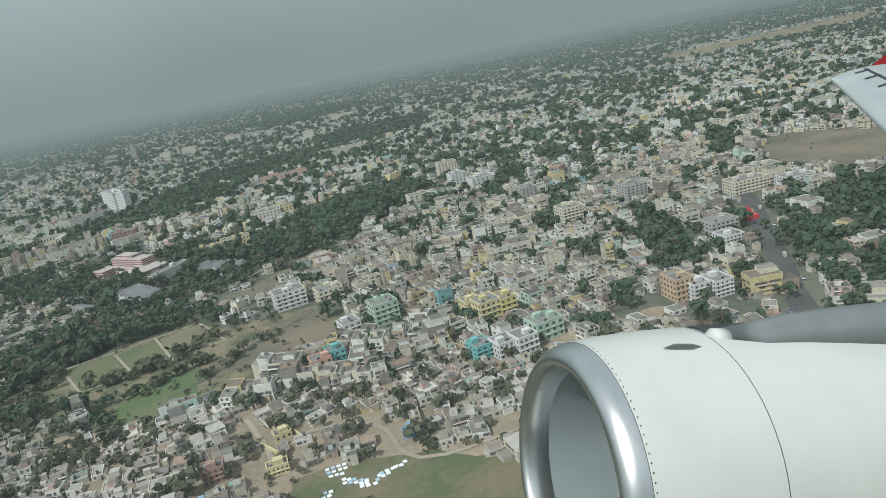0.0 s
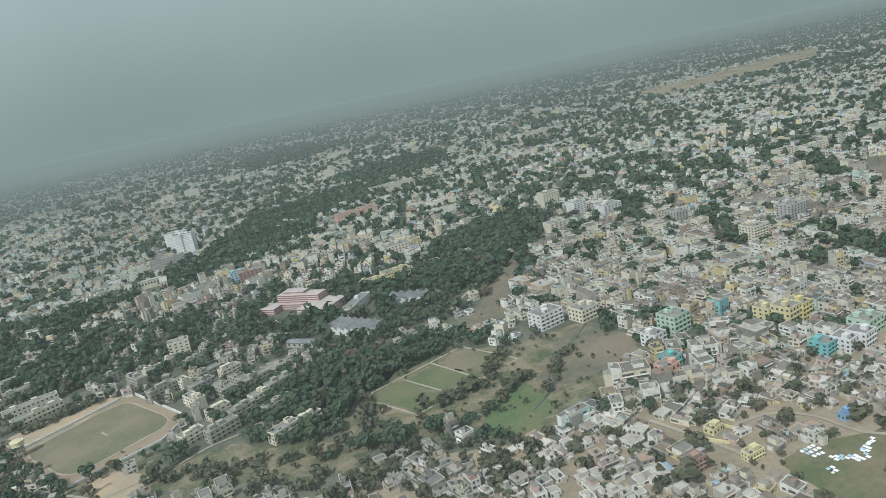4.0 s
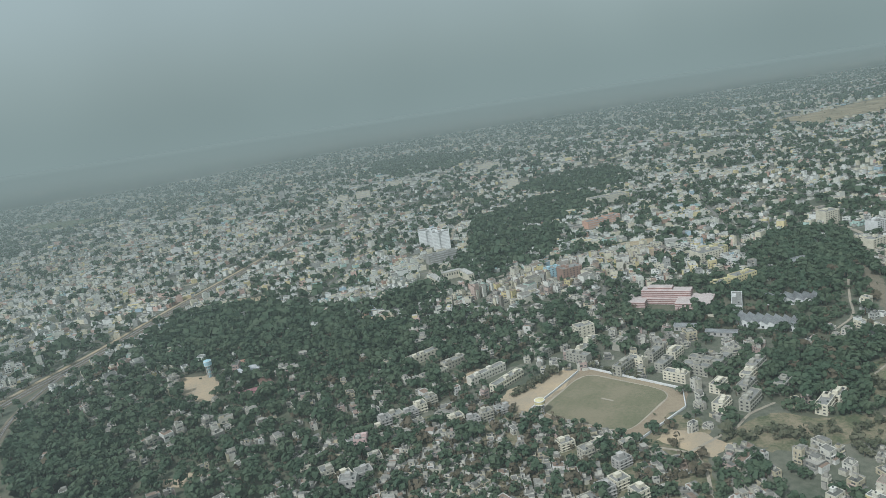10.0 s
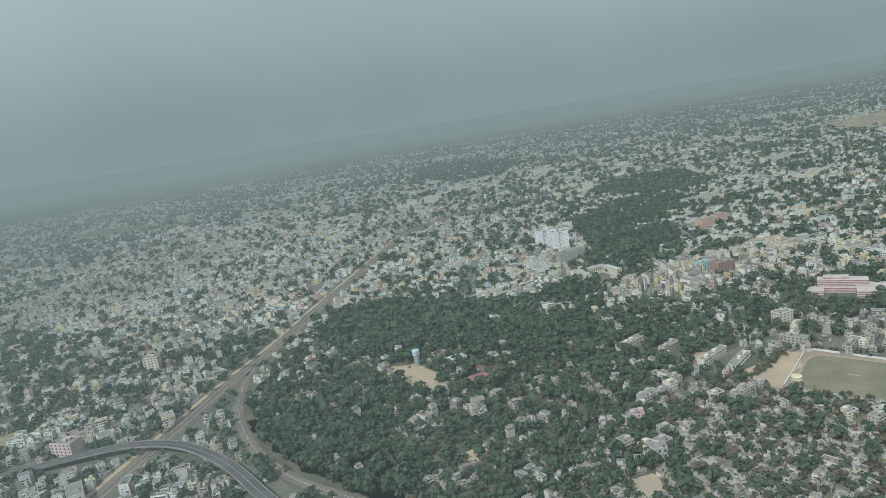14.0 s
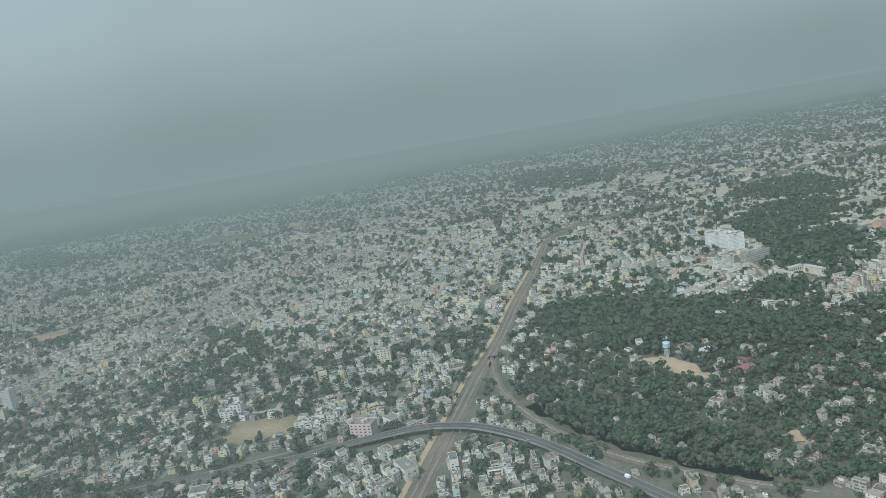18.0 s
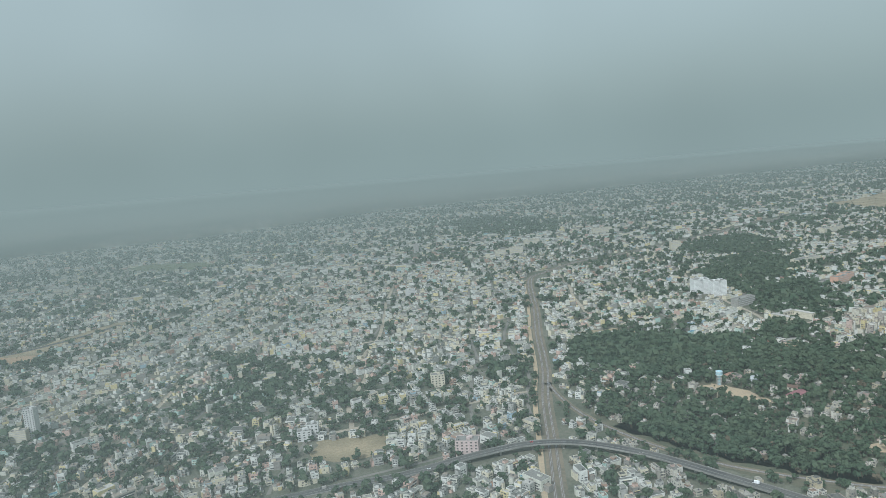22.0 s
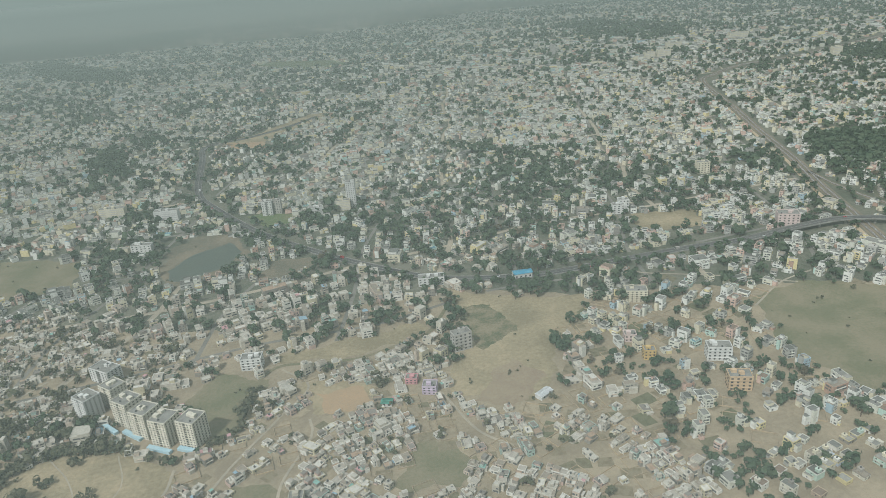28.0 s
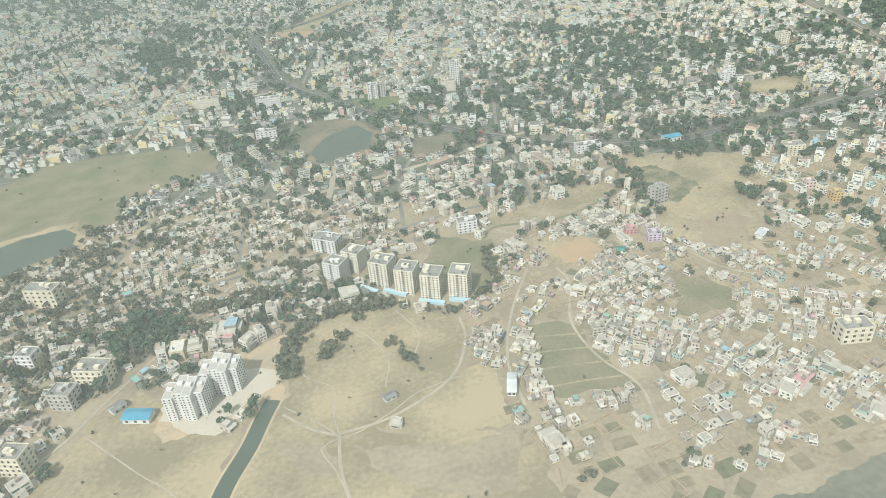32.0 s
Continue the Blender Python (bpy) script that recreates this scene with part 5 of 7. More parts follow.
red_temple()
for bx, by, rot in ((-1068, 255, -32), (-1082, 260, -34), (-1096, 275, -45), (-1108, 284, -50)):
    bm = bmesh.new()
    box(bm, -6.5, 6.5, -1.1, 1.1, -0.1, 1.3)
    w = tagged(new("car_shelter", mesh_of("car_shelter", bm, M_SHELTER)), "long pale blue car shelter below apartment towers", "shelter", "car shelters")
    w.matrix_basis = pose(bx, by, 0, 0, 0, rot)

# ---- houses ----
def plots(y0, y1, pitch, deep, street, cell, seed):
    """House plots in rows along streets, each small quarter turned its own way. Returns x, y, turn."""
    r = np.random.RandomState(seed)
    gx = np.arange(LEFT_EDGE(np.array(y1)) - cell, RIGHT_EDGE(np.array(y1)) + cell, cell)
    gy = np.arange(y0 - cell, y1 + cell, cell)
    sx, sy = [v.ravel() + r.uniform(-0.4, 0.4, v.size) * cell for v in np.meshgrid(gx, gy)]
    turn = np.radians(14) + r.normal(0, 0.30, sx.size)
    u, v = np.meshgrid(np.arange(-cell * 1.3, cell * 1.3, pitch), np.arange(-cell * 1.3, cell * 1.3, deep * 2 + street))
    u = np.concatenate([u.ravel(), u.ravel()])
    v = np.concatenate([v.ravel(), v.ravel() + deep])
    out = []
    for k in range(sx.size):
        c, s = math.cos(turn[k]), math.sin(turn[k])
        x, y = sx[k] + c * u - s * v, sy[k] + s * u + c * v
        ok = (y > y0) & (y < y1) & (x > LEFT_EDGE(y)) & (x < RIGHT_EDGE(y))
        if not ok.any():
            continue
        x, y = x[ok], y[ok]
        near = np.nonzero((abs(sx - sx[k]) < cell * 2.6) & (abs(sy - sy[k]) < cell * 2.6))[0]
        d = (x[:, None] - sx[near]) ** 2 + (y[:, None] - sy[near]) ** 2
        own = near[d.argmin(1)] == k
        out.append(np.stack([x[own], y[own], np.full(own.sum(), turn[k])], 1))
    return np.concatenate(out)


def scatter_mesh(name, faces, mats, place, materials, label, category):
    """Many copies of a template, with places of (n, verts, 3), joined into one mesh of kind stuff."""
    n, k = place.shape[:2]
    f = (np.asarray(faces)[None] + (np.arange(n) * k)[:, None, None]).reshape(-1, 4)
    me = bpy.data.meshes.new(name)
    me.from_pydata(place.reshape(-1, 3), [], f)
    for m in materials:
        me.materials.append(m)
    me.polygons.foreach_set("material_index", np.tile(np.asarray(mats, np.int32), n))
    me.update()
    return tagged(new(name, me), label, category, kind="stuff")


def house_template(detail):
    """Corners as (sx, sy, inset, kind of height), faces and materials. 0 wall, 1 roof, 2 window and dark recess."""
    q = ((-1, -1), (1, -1), (1, 1), (-1, 1))
    v, f, m = [], [], []
    for zk, inset in ((0, 0), (1, 0)):
        v += [(sx, sy, inset, zk) for sx, sy in q]
    f += [(i, (i + 1) % 4, 4 + (i + 1) % 4, 4 + i) for i in range(4)]
    m += [0] * 4
    if detail:
        v += [(sx, sy, 0.16, 1) for sx, sy in q] + [(sx, sy, 0.16, 2) for sx, sy in q]
        f += [(4 + i, 4 + (i + 1) % 4, 8 + (i + 1) % 4, 8 + i) for i in range(4)]
        f += [(8 + i, 8 + (i + 1) % 4, 12 + (i + 1) % 4, 12 + i) for i in range(4)]
        f += [(12, 13, 14, 15)]
        m += [0] * 8 + [1]
    else:
        f += [(4, 5, 6, 7)]
        m += [1]
    return v, f, m


def build_houses(name, p, w, d, h, detail, label, seed, windows=False, paint=None, roof_room=True, roof=None):
    """Flat-roofed houses with wings, a roof room, floor slabs, a water tank, windows and painted recesses, joined into
    one mesh.
    """
    r = np.random.RandomState(seed)
    n = len(p)
    v, f, m = house_template(detail)
    sx, sy, inset, zk = np.array(v, float).T
    lx = sx[None] * (w[:, None] / 2 - inset[None])
    ly = sy[None] * (d[:, None] / 2 - inset[None])
    lz = np.where(zk[None] == 0, -0.3, np.where(zk[None] == 1, h[:, None], h[:, None] - 0.22))
    if roof is not None:  # some roofs of sloping sheet
        lz = lz + np.where(r.rand(n) < 0.4, 0.3, 0.0)[:, None] * (zk[None] > 0) * sy[None]
    cols = [[lx], [ly], [lz]]
    count = len(v)
    corners = ((-1, -1), (1, -1), (1, 1), (-1, 1))

    def add_box(cx, cy, hx, hy, z0, z1, side=0, top=1):
        nonlocal count, f, m
        for z in (z0, z1):
            for a, b in corners:
                cols[0].append((cx + a * hx)[:, None])
                cols[1].append((cy + b * hy)[:, None])
                cols[2].append((z + 0 * cx)[:, None])
        f = f + [tuple(count + i for i in face) for face in CUBE]
        m = m + [side] * 4 + [top]
        count += 8

    if roof_room:
        hx = np.minimum(w, d) * r.uniform(0.15, 0.42, n)
        add_box(r.uniform(-0.25, 0.25, n) * w, r.uniform(-0.25, 0.25, n) * d, hx, hx * 0.8, h - 0.4, h + np.where(r.rand(n) < 0.65, r.uniform(0.8, 1.5, n), -0.6))
    for wing in ("side", "front", "back") if windows else ("side",) if detail else ():  # lower or higher wings
        side = r.choice([-1, 1], n)
        if wing == "side":
            wx, wy = w * r.uniform(0.12, 0.26, n), d * r.uniform(0.2, 0.45, n)
            ox, oy = side * (w / 2 + wx * 0.8), r.uniform(-0.3, 0.3, n) * d
        else:
            wx, wy = w * r.uniform(0.18, 0.36, n), d * r.uniform(0.10, 0.2, n)
            ox, oy = r.uniform(-0.25, 0.25, n) * w, (d / 2 + wy * 0.8) * (-1 if wing == "front" else 1)
        add_box(ox, oy, wx, wy, np.full(n, -0.3), h * r.uniform(0.3, 1.2, n) * (r.rand(n) < 0.62) - 0.1)
    if windows:
        add_box(r.uniform(-0.35, 0.35, n) * w, r.uniform(-0.3, 0.3, n) * d, np.full(n, 0.3), np.full(n, 0.3), h - 0.3, h + np.where(r.rand(n) < 0.55, 0.65, -0.3), 2, 2)
        for level, side in ((1, -1), (2, -1), (1, 1)):  # floor slabs and sunshades over the fronts
            z = np.where((h > level * 1.55 + 0.5) & (r.rand(n) < 0.75), level * 1.55, -0.6)
            add_box(r.uniform(-0.08, 0.08, n) * w, side * (d / 2 + 0.2), w * r.uniform(0.25, 0.46, n), np.full(n, 0.24), z - 0.07, z + 0.07, 0, 0)
        for side in range(4):
            for row in range(3):
                for col in (-0.42, 0.42):
                    # wide ones pass for balcony recesses: their shade is a flat dark quad
                    wide, high = np.where(r.rand(n) < 0.42, 0.19, 0.095) * (w if side % 2 == 0 else d), r.uniform(0.3, 0.48, n)
                    zc = 0.75 + 1.55 * row + r.uniform(-0.1, 0.1, n)
                    open_to = (zc < h - 0.35) & (r.rand(n) < 0.85)
                    wide, high, zc = np.where(open_to, wide, 0.01), np.where(open_to, high, 0.01), np.where(open_to, zc, 0.1)
                    along = col + r.uniform(-0.14, 0.14, n)
                    sg = -1 if side in (0, 3) else 1
                    for a, b in corners:
                        if side in (0, 2):
                            px, py = along * w / 2 - sg * a * wide, sg * (d / 2 + 0.03) + 0 * w
                        else:
                            px, py = sg * (w / 2 + 0.03) + 0 * w, along * d / 2 + sg * a * wide
                        cols[0].append(px[:, None])
                        cols[1].append(py[:, None])
                        cols[2].append((zc + b * high)[:, None])
                    f = f + [(count, count + 1, count + 2, count + 3)]
                    m = m + [2]
                    count += 4
    lx, ly, lz = (np.concatenate(c, 1) for c in cols)
    c, s = np.cos(p[:, 2])[:, None], np.sin(p[:, 2])[:, None]
    place = np.stack([p[:, 0][:, None] + c * lx - s * ly, p[:, 1][:, None] + s * lx + c * ly, lz], 2)
    return scatter_mesh(name, f, m, place, [paint or M_WALL, roof or M_ROOF, M_OPENING], label, "houses")


def house_share(x, y):
    """How many of the plots are built on, and how many of the rest carry a tree."""
    n = wave(x, y, 260, 3)
    fine = wave(x, y, 75, 13) * 0.6 + wave(x, y, 30, 19) * 0.4  # clumps of trees and of roofs
    band = wave(x * 0.35 + y * 0.1, y, 85, 23) * 0.55 + wave(x * 0.45, y, 200, 43) * 0.45  # green streaks along streets and streams
    built_up = 1 / (1 + np.exp(-(0.55 * fine + 0.45 * band - 0.595 + 0.3 * n) * 9))
    for poly in DENSE:
        built_up = np.where(inside(x, y, poly), np.clip(built_up + 0.35, 0, 0.97), built_up)
    west = (y > 480) & (x < np.interp(y, [480, 715, 925, 1100], [-590, -490, -390, 60]))  # close-built city west of the railway
    built_up = np.where(west, np.clip(built_up * 0.85 + 0.20, 0, 0.93), built_up)
    share = 0.16 + 0.78 * built_up
    tree = 0.92 - 0.72 * built_up
    for poly, t in LEAFY:
        k = inside(x, y, poly)
        share, tree = np.where(k, 0.3 + 0.55 * built_up, share), np.where(k, np.where(x < -590, 0.9 - 0.35 * built_up, t + 0.08 - 0.2 * built_up), tree)
    k = inside(x, y, SPARSE)
    share, tree = np.where(k, 0.30 + 0.25 * built_up, share), np.where(k, 0.42, tree)
    k = inside(x, y, VILLAGE)
    share, tree = np.where(k, np.where(fine > 0.50, 0.72, 0.14), share), np.where(k, 0.03, tree)
    for poly in CLUSTERS:
        k = inside(x, y, poly)
        share, tree = np.where(k, 0.93, share), np.where(k, 0.14, tree)
    k = y < np.interp(x, [-1400, -1160, -1140], [330, 330, 0])
    share, tree = np.where(k, 0.62, share), np.where(k, 0.7, tree)
    k = (x > -70) & (y < 420)
    share, tree = np.where(k, np.where(fine > 0.27, 0.95, 0.45), share), np.where(k, 0.4, tree)
    k = (x > -70) & (y < 192)
    share, tree = np.where(k, 0.80, share), np.where(k, 0.42, tree)
    for poly, s in WOODS:
        k = inside(x, y, poly)
        share, tree = np.where(k, s, share), np.where(k, 0.95, tree)
    k = inside(x, y, QUARTER)
    share, tree = np.where(k, 0.55, share), np.where(k, 0.5, tree)
    k = inside(x, y, GARDENS)
    share, tree = np.where(k, 0.68, share), np.where(k, 0.78, tree)
    for poly in COLONY:
        k = inside(x, y, poly)
        share, tree = np.where(k, 0.97, share), np.where(k, 0.15, tree)
    k = (y > 560) & (tree < 0.9)
    share, tree = np.where(k, np.clip(share + 0.06, 0, 0.95), share), np.where(k, tree * 0.8, tree)
    far = np.clip((y - 900) / 900, 0, 1)
    green = wave(x, y * 3, 500, 9)
    share = np.where(y > 900, share * (1 - far * 0.6 * (green > 0.6)), share)
    return share, tree


rng = np.random.RandomState(11)
near_p = plots(100, 520, 7.0, 6.6, 2.4, 70, 1)
mid_p = plots(520, 1100, 6.7, 6.2, 2.4, 95, 2)
hamlet_p = plots(100, 430, 4.5, 4.3, 1.4, 42, 6)
GARDENS = [(-400, 296), (-335, 316), (-302, 302), (-262, 245), (-225, 226), (-230, 180), (-420, 180)]  # small houses under trees
HAMLETS = [VILLAGE, GARDENS, [(-1340, 200), (-1340, 425), (-1180, 420), (-1060, 340), (-1130, 300), (-1230, 262), (-1290, 200)], [(-190, 110), (-190, 215), (-130, 205), (-90, 185), (-70, 195), (60, 194), (60, 100)]]
hamlet = [inside(hamlet_p[:, 0], hamlet_p[:, 1], poly) for poly in HAMLETS]
hamlet_p = hamlet_p[hamlet[0] | hamlet[1] | hamlet[2] | hamlet[3]]
hamlet = [inside(near_p[:, 0], near_p[:, 1], poly) for poly in HAMLETS]
near_p = near_p[~(hamlet[0] | hamlet[1] | hamlet[2] | hamlet[3])]
quarter_p = plots(180, 430, 5.9, 5.6, 1.5, 64, 9)
quarter_p = quarter_p[(quarter_p[:, 0] > -72) & (quarter_p[:, 1] > 188)]
near_p = near_p[~((near_p[:, 0] > -72) & (near_p[:, 1] > 188) & (near_p[:, 1] < 430))]
far_p = plots(1100, 2700, 9.6, 8.8, 3.4, 180, 4)
skyline_p = plots(2700, 4300, 27, 24, 9, 300, 5)
groves = []
chosen = {}
for key, p in (("hamlet", hamlet_p), ("near", near_p), ("quarter", quarter_p), ("mid", mid_p), ("far", far_p), ("skyline", skyline_p)):
    x, y = p[:, 0], p[:, 1]
    ok = y > NEAR_EDGE(x)
    p, x, y = p[ok], x[ok], y[ok]
    share, tree = house_share(x, y)
    pick = rng.rand(len(x))
    clear = free_of(x, y, 3.0)
    if key == "hamlet":
        tight = np.zeros(len(x), bool)
        for poly in CLUSTERS:
            tight |= inside(x, y, poly)
        clear |= tight & free_of(x, y, 1.2, 0.8, False)
    built = clear & (pick < share)
    p[:, :2] += rng.normal(0, 0.45 if key != "hamlet" else 0.3, (len(p), 2))
    chosen[key] = p[built]
    t = ~built & free_of(x, y, 0.8, 0.7) & (rng.rand(len(x)) < tree)
    low_trees = (x < -600) | (x > -190)
    if key == "hamlet":
        p[:, 2] = np.where(t & low_trees, -8.0, p[:, 2])
    for _ in range({"hamlet": 2, "near": 3, "quarter": 2, "mid": 2, "far": 2, "skyline": 1}[key]):  # an empty plot holds several trees
        more = p[t].copy()
        more[:, :2] += rng.uniform(-2.6, 2.6, (len(more), 2))
        groves.append(more)
    lots = built & (rng.rand(len(x)) < np.where((tree < 0.2) | (y > 480), tree * 0.7, 0.25 + tree * 0.55))  # garden trees beside houses
    g = p[lots].copy()
    g[:, 0] += rng.choice([-1, 1], len(g)) * 3.6
    g[:, 1] += rng.choice([-1, 1], len(g)) * 3.4
    if key == "hamlet":
        g[:, 2] = np.where(low_trees[lots], -8.0, g[:, 2])
    groves.append(g)
    green = p[built & (tree > 0.62) & (x > -520) & (y < 420) & (rng.rand(len(x)) < 0.8)].copy()  # leafy quarters have trees on both sides
    green[:, 0] += rng.choice([-1, 1], len(green)) * 3.4
    green[:, 1] -= 3.6
    green = green[free_of(green[:, 0], green[:, 1], 0.5, 0.7)]
    if key == "hamlet":
        green[:, 2] = np.where((green[:, 0] < -600) | (green[:, 0] > -190), -8.0, green[:, 2])
    groves.append(green)


def sizes(n, lo, hi, tall, seed):
    r = np.random.RandomState(seed)
    mean, spread = math.sqrt(lo * hi), math.log(hi / lo) * 0.36
    w, d = mean * np.exp(r.normal(-0.05, spread, n)) * np.where(r.rand(n) < 0.08, 1.8, 1.0), mean * np.exp(r.normal(-0.05, spread, n))
    w, d = np.clip(w, lo * 0.6, hi * 2), np.clip(d, lo * 0.6, hi * 1.6)
    st = r.choice([1, 2, 3, 4], n, p=tall)
    h, big = st * 1.55 + r.uniform(0.1, 0.9, n), r.rand(n) < 0.04
    return np.where(big, w * 1.9, w), np.where(big, d * 1.6, d), np.where(big, np.minimum(h * 1.2 + 0.9, 6.2), h)


near = np.concatenate([chosen["near"], chosen["quarter"], chosen["hamlet"]])
small_plot = np.arange(len(near)) >= len(chosen["near"]) + len(chosen["quarter"])
depth = near[:, 1] - NEAR_EDGE(near[:, 0])
order = np.argsort(depth)
order = np.concatenate([order[~small_plot[order]], order[small_plot[order]]])
single, rest = near[order[:140]], near[order[140:]]
small_plot = small_plot[order[140:]]
w, d, h = sizes(len(rest), 3.4, 5.6, (0.34, 0.42, 0.18, 0.06), 21)
dense = (rest[:, 0] > -70)
h = np.where(dense, h * rng.uniform(0.7, 1.3, len(h)), h)
low_rise = inside(rest[:, 0], rest[:, 1], LOW) & (rng.rand(len(rest)) < 0.85)
h = np.where(low_rise, np.minimum(h, rng.uniform(1.3, 2.1, len(h))), h)
w, d = np.where(dense, w * 1.12, w), np.where(dense, d * 1.12, d)
for poly in COLONY:
    h = np.where(inside(rest[:, 0], rest[:, 1], poly), h * 1.35 + 0.8, h)
w, d = np.where(small_plot, w * 0.80, w), np.where(small_plot, d * 0.80, d)
h = np.where(small_plot, np.minimum(h * 0.85, 1.6 + 1.6 * (rng.rand(len(h)) < 0.24)), h)
rest[:, 2] += rng.choice([0, math.pi / 2], len(rest)) + rng.normal(0, 0.10, len(rest))
k = dense & (rest[:, 1] < 430) & (~small_plot | (rng.rand(len(rest)) < 0.5))
for poly in COLONY:
    k |= inside(rest[:, 0], rest[:, 1], poly)
painted = k
build_houses("painted_houses", rest[k], w[k], d[k], h[k], True, "jumble of flat-roofed houses in white, yellow, pink and turquoise paint", 30, True, M_WALL_C, True, M_ROOF_C)
leafy_side = (rest[:, 0] > -580) & (rest[:, 0] < -120) & (rest[:, 1] < 430) & ~painted
w, d, h = np.where(leafy_side & ~small_plot, w * 0.78, w), np.where(leafy_side & ~small_plot, d * 0.78, d), np.where(leafy_side, h * 0.85 + 0.5 * small_plot, h)
build_houses("garden_houses", rest[leafy_side], w[leafy_side], d[leafy_side], h[leafy_side], True, "weathered grey and cream houses under garden trees", 37, True, M_WALL_G, True, M_ROOF_G)
k = ~k & ~leafy_side & (((rest[:, 0] < -860) & (rest[:, 1] < 420)) | small_plot | ((rest[:, 0] > -580) & (rest[:, 0] < -120) & (rest[:, 1] < 400)))
build_houses("village_houses", rest[k], w[k], d[k], h[k], True, "low pale plastered village houses packed along dusty lanes", 36, True, M_WALL_V, True, M_ROOF_V)
k = ~k & ~painted & ~leafy_side
build_houses("houses", rest[k], w[k], d[k], h[k], True, "close-set flat-roofed concrete houses in white, cream and pastel paint", 31, True)
p = chosen["mid"]
w, d, h = sizes(len(p), 3.1, 5.5, (0.32, 0.42, 0.18, 0.08), 22)
p[:, 2] += rng.normal(0, 0.06, len(p))
k = p[:, 1] < 760
w, h = w * 1.15, h * 0.76
build_houses("distant_houses", p[k], w[k], d[k], h[k], True, "rows of flat-roofed pale houses across the middle distance", 32)
k = ~k
build_houses("distant_roofs", p[k], w[k], d[k], h[k], False, "rows of pale houses and roofs across the distance", 34)
p = chosen["far"]
w, d, h = sizes(len(p), 4.2, 9.0, (0.25, 0.45, 0.2, 0.10), 23)
build_houses("far_houses", p, w * 1.2, d, h * 0.8, False, "far pale houses fading into haze", 33, roof_room=False)
p = chosen["skyline"]
w, d, h = sizes(len(p), 9.0, 20.0, (0.25, 0.45, 0.2, 0.10), 24)
build_houses("skyline_houses", p, w, d, h * 1.3, False, "pale blocks at the edge of sight in haze", 35, roof_room=False)


def house_model(k):
    """One flat-roofed house with its parts."""
    r = random.Random(50 + k)
    w, d, st = r.uniform(3.6, 5.4), r.uniform(3.4, 5.0), r.choice((1, 1, 2, 2, 3))
    h = st * 1.4 + 0.3
    root = thing("house", pose(0, -300 - 10 * k, 0), ("single-storey", "two-storey", "three-storey")[st - 1] + " flat-roofed plastered concrete house with a roof parapet", "house", "houses of the quarter")
    bm = bmesh.new()
    box(bm, -w / 2, w / 2, -d / 2, d / 2, -0.3, h - 0.3)
    if k % 3 == 1:
        box(bm, w / 2, w / 2 + 1.6, -d / 2, d * 0.1, -0.3, 1.5)
    part("body", bm, M_WALL_O, root)
    bm = bmesh.new()
    t = 0.14
    for a, b, c, e in ((-w / 2, w / 2, -d / 2, -d / 2 + t), (-w / 2, w / 2, d / 2 - t, d / 2), (-w / 2, -w / 2 + t, -d / 2 + t, d / 2 - t), (w / 2 - t, w / 2, -d / 2 + t, d / 2 - t)):
        box(bm, a, b, c, e, h - 0.29, h)
    part("parapet", bm, M_WALL_O, root)
    bm = bmesh.new()
    box(bm, -w / 2 + t, w / 2 - t, -d / 2 + t, d / 2 - t, h - 0.32, h - 0.24)
    part("roof", bm, M_ROOF_O, root)
    if k % 4:
        bm = bmesh.new()
        sx = r.uniform(-0.2, 0.2) * w
        box(bm, sx - 0.9, sx + 0.9, d * 0.05, d * 0.4, h - 0.25, h + 1.05)
        box(bm, sx - 1.05, sx + 1.05, d * 0.05 - 0.15, d * 0.4 + 0.1, h + 1.05, h + 1.15, True)
        part("stair_room", bm, M_WALL_O, root)
        bm = bmesh.new()
        cylinder(bm, sx, d * 0.22, h + 1.15, h + 1.65, 0.32, 0.28, 8)
        part("water_tank", bm, M_GLASS, root, "black plastic water tank")
    me = window_mesh(0.5, 0.5)
    for s in range(st):
        for side, span, gap in ((0, w, d / 2), (3, d, w / 2), (1, d, w / 2)):
            for c in (-0.27, 0.27) if side == 0 else (0.0,):
                if side == 0 and s == 0 and c > 0:
                    continue
                ob = part("window", me, None, root)
                ob.matrix_basis = Matrix.Rotation(side * math.pi / 2, 4, "Z") @ Matrix.Translation((c * span, -gap, s * 1.4 + 0.8))
        if s:
            bm = bmesh.new()
            box(bm, -w * 0.42, w * 0.42, -d / 2 - 0.5, -d / 2 - 0.01, s * 1.4 - 0.05, s * 1.4 + 0.05, True)
            part("balcony", bm, M_CONC, root)
    bm = bmesh.new()
    box(bm, w * 0.16, w * 0.36, -d / 2 - 0.05, -d / 2, -0.1, 1.0)
    part("door", bm, M_BARK, root)
    return root


models = [house_model(k) for k in range(9)]
for i, (x, y, a) in enumerate(single):
    m = pose(x, y, 0, 0, 0, math.degrees(a) + (0, 0, 90, -90, 180)[i % 5])
    if i < len(models):
        models[i].matrix_basis = m
    else:
        copy_thing(models[i % len(models)], m)


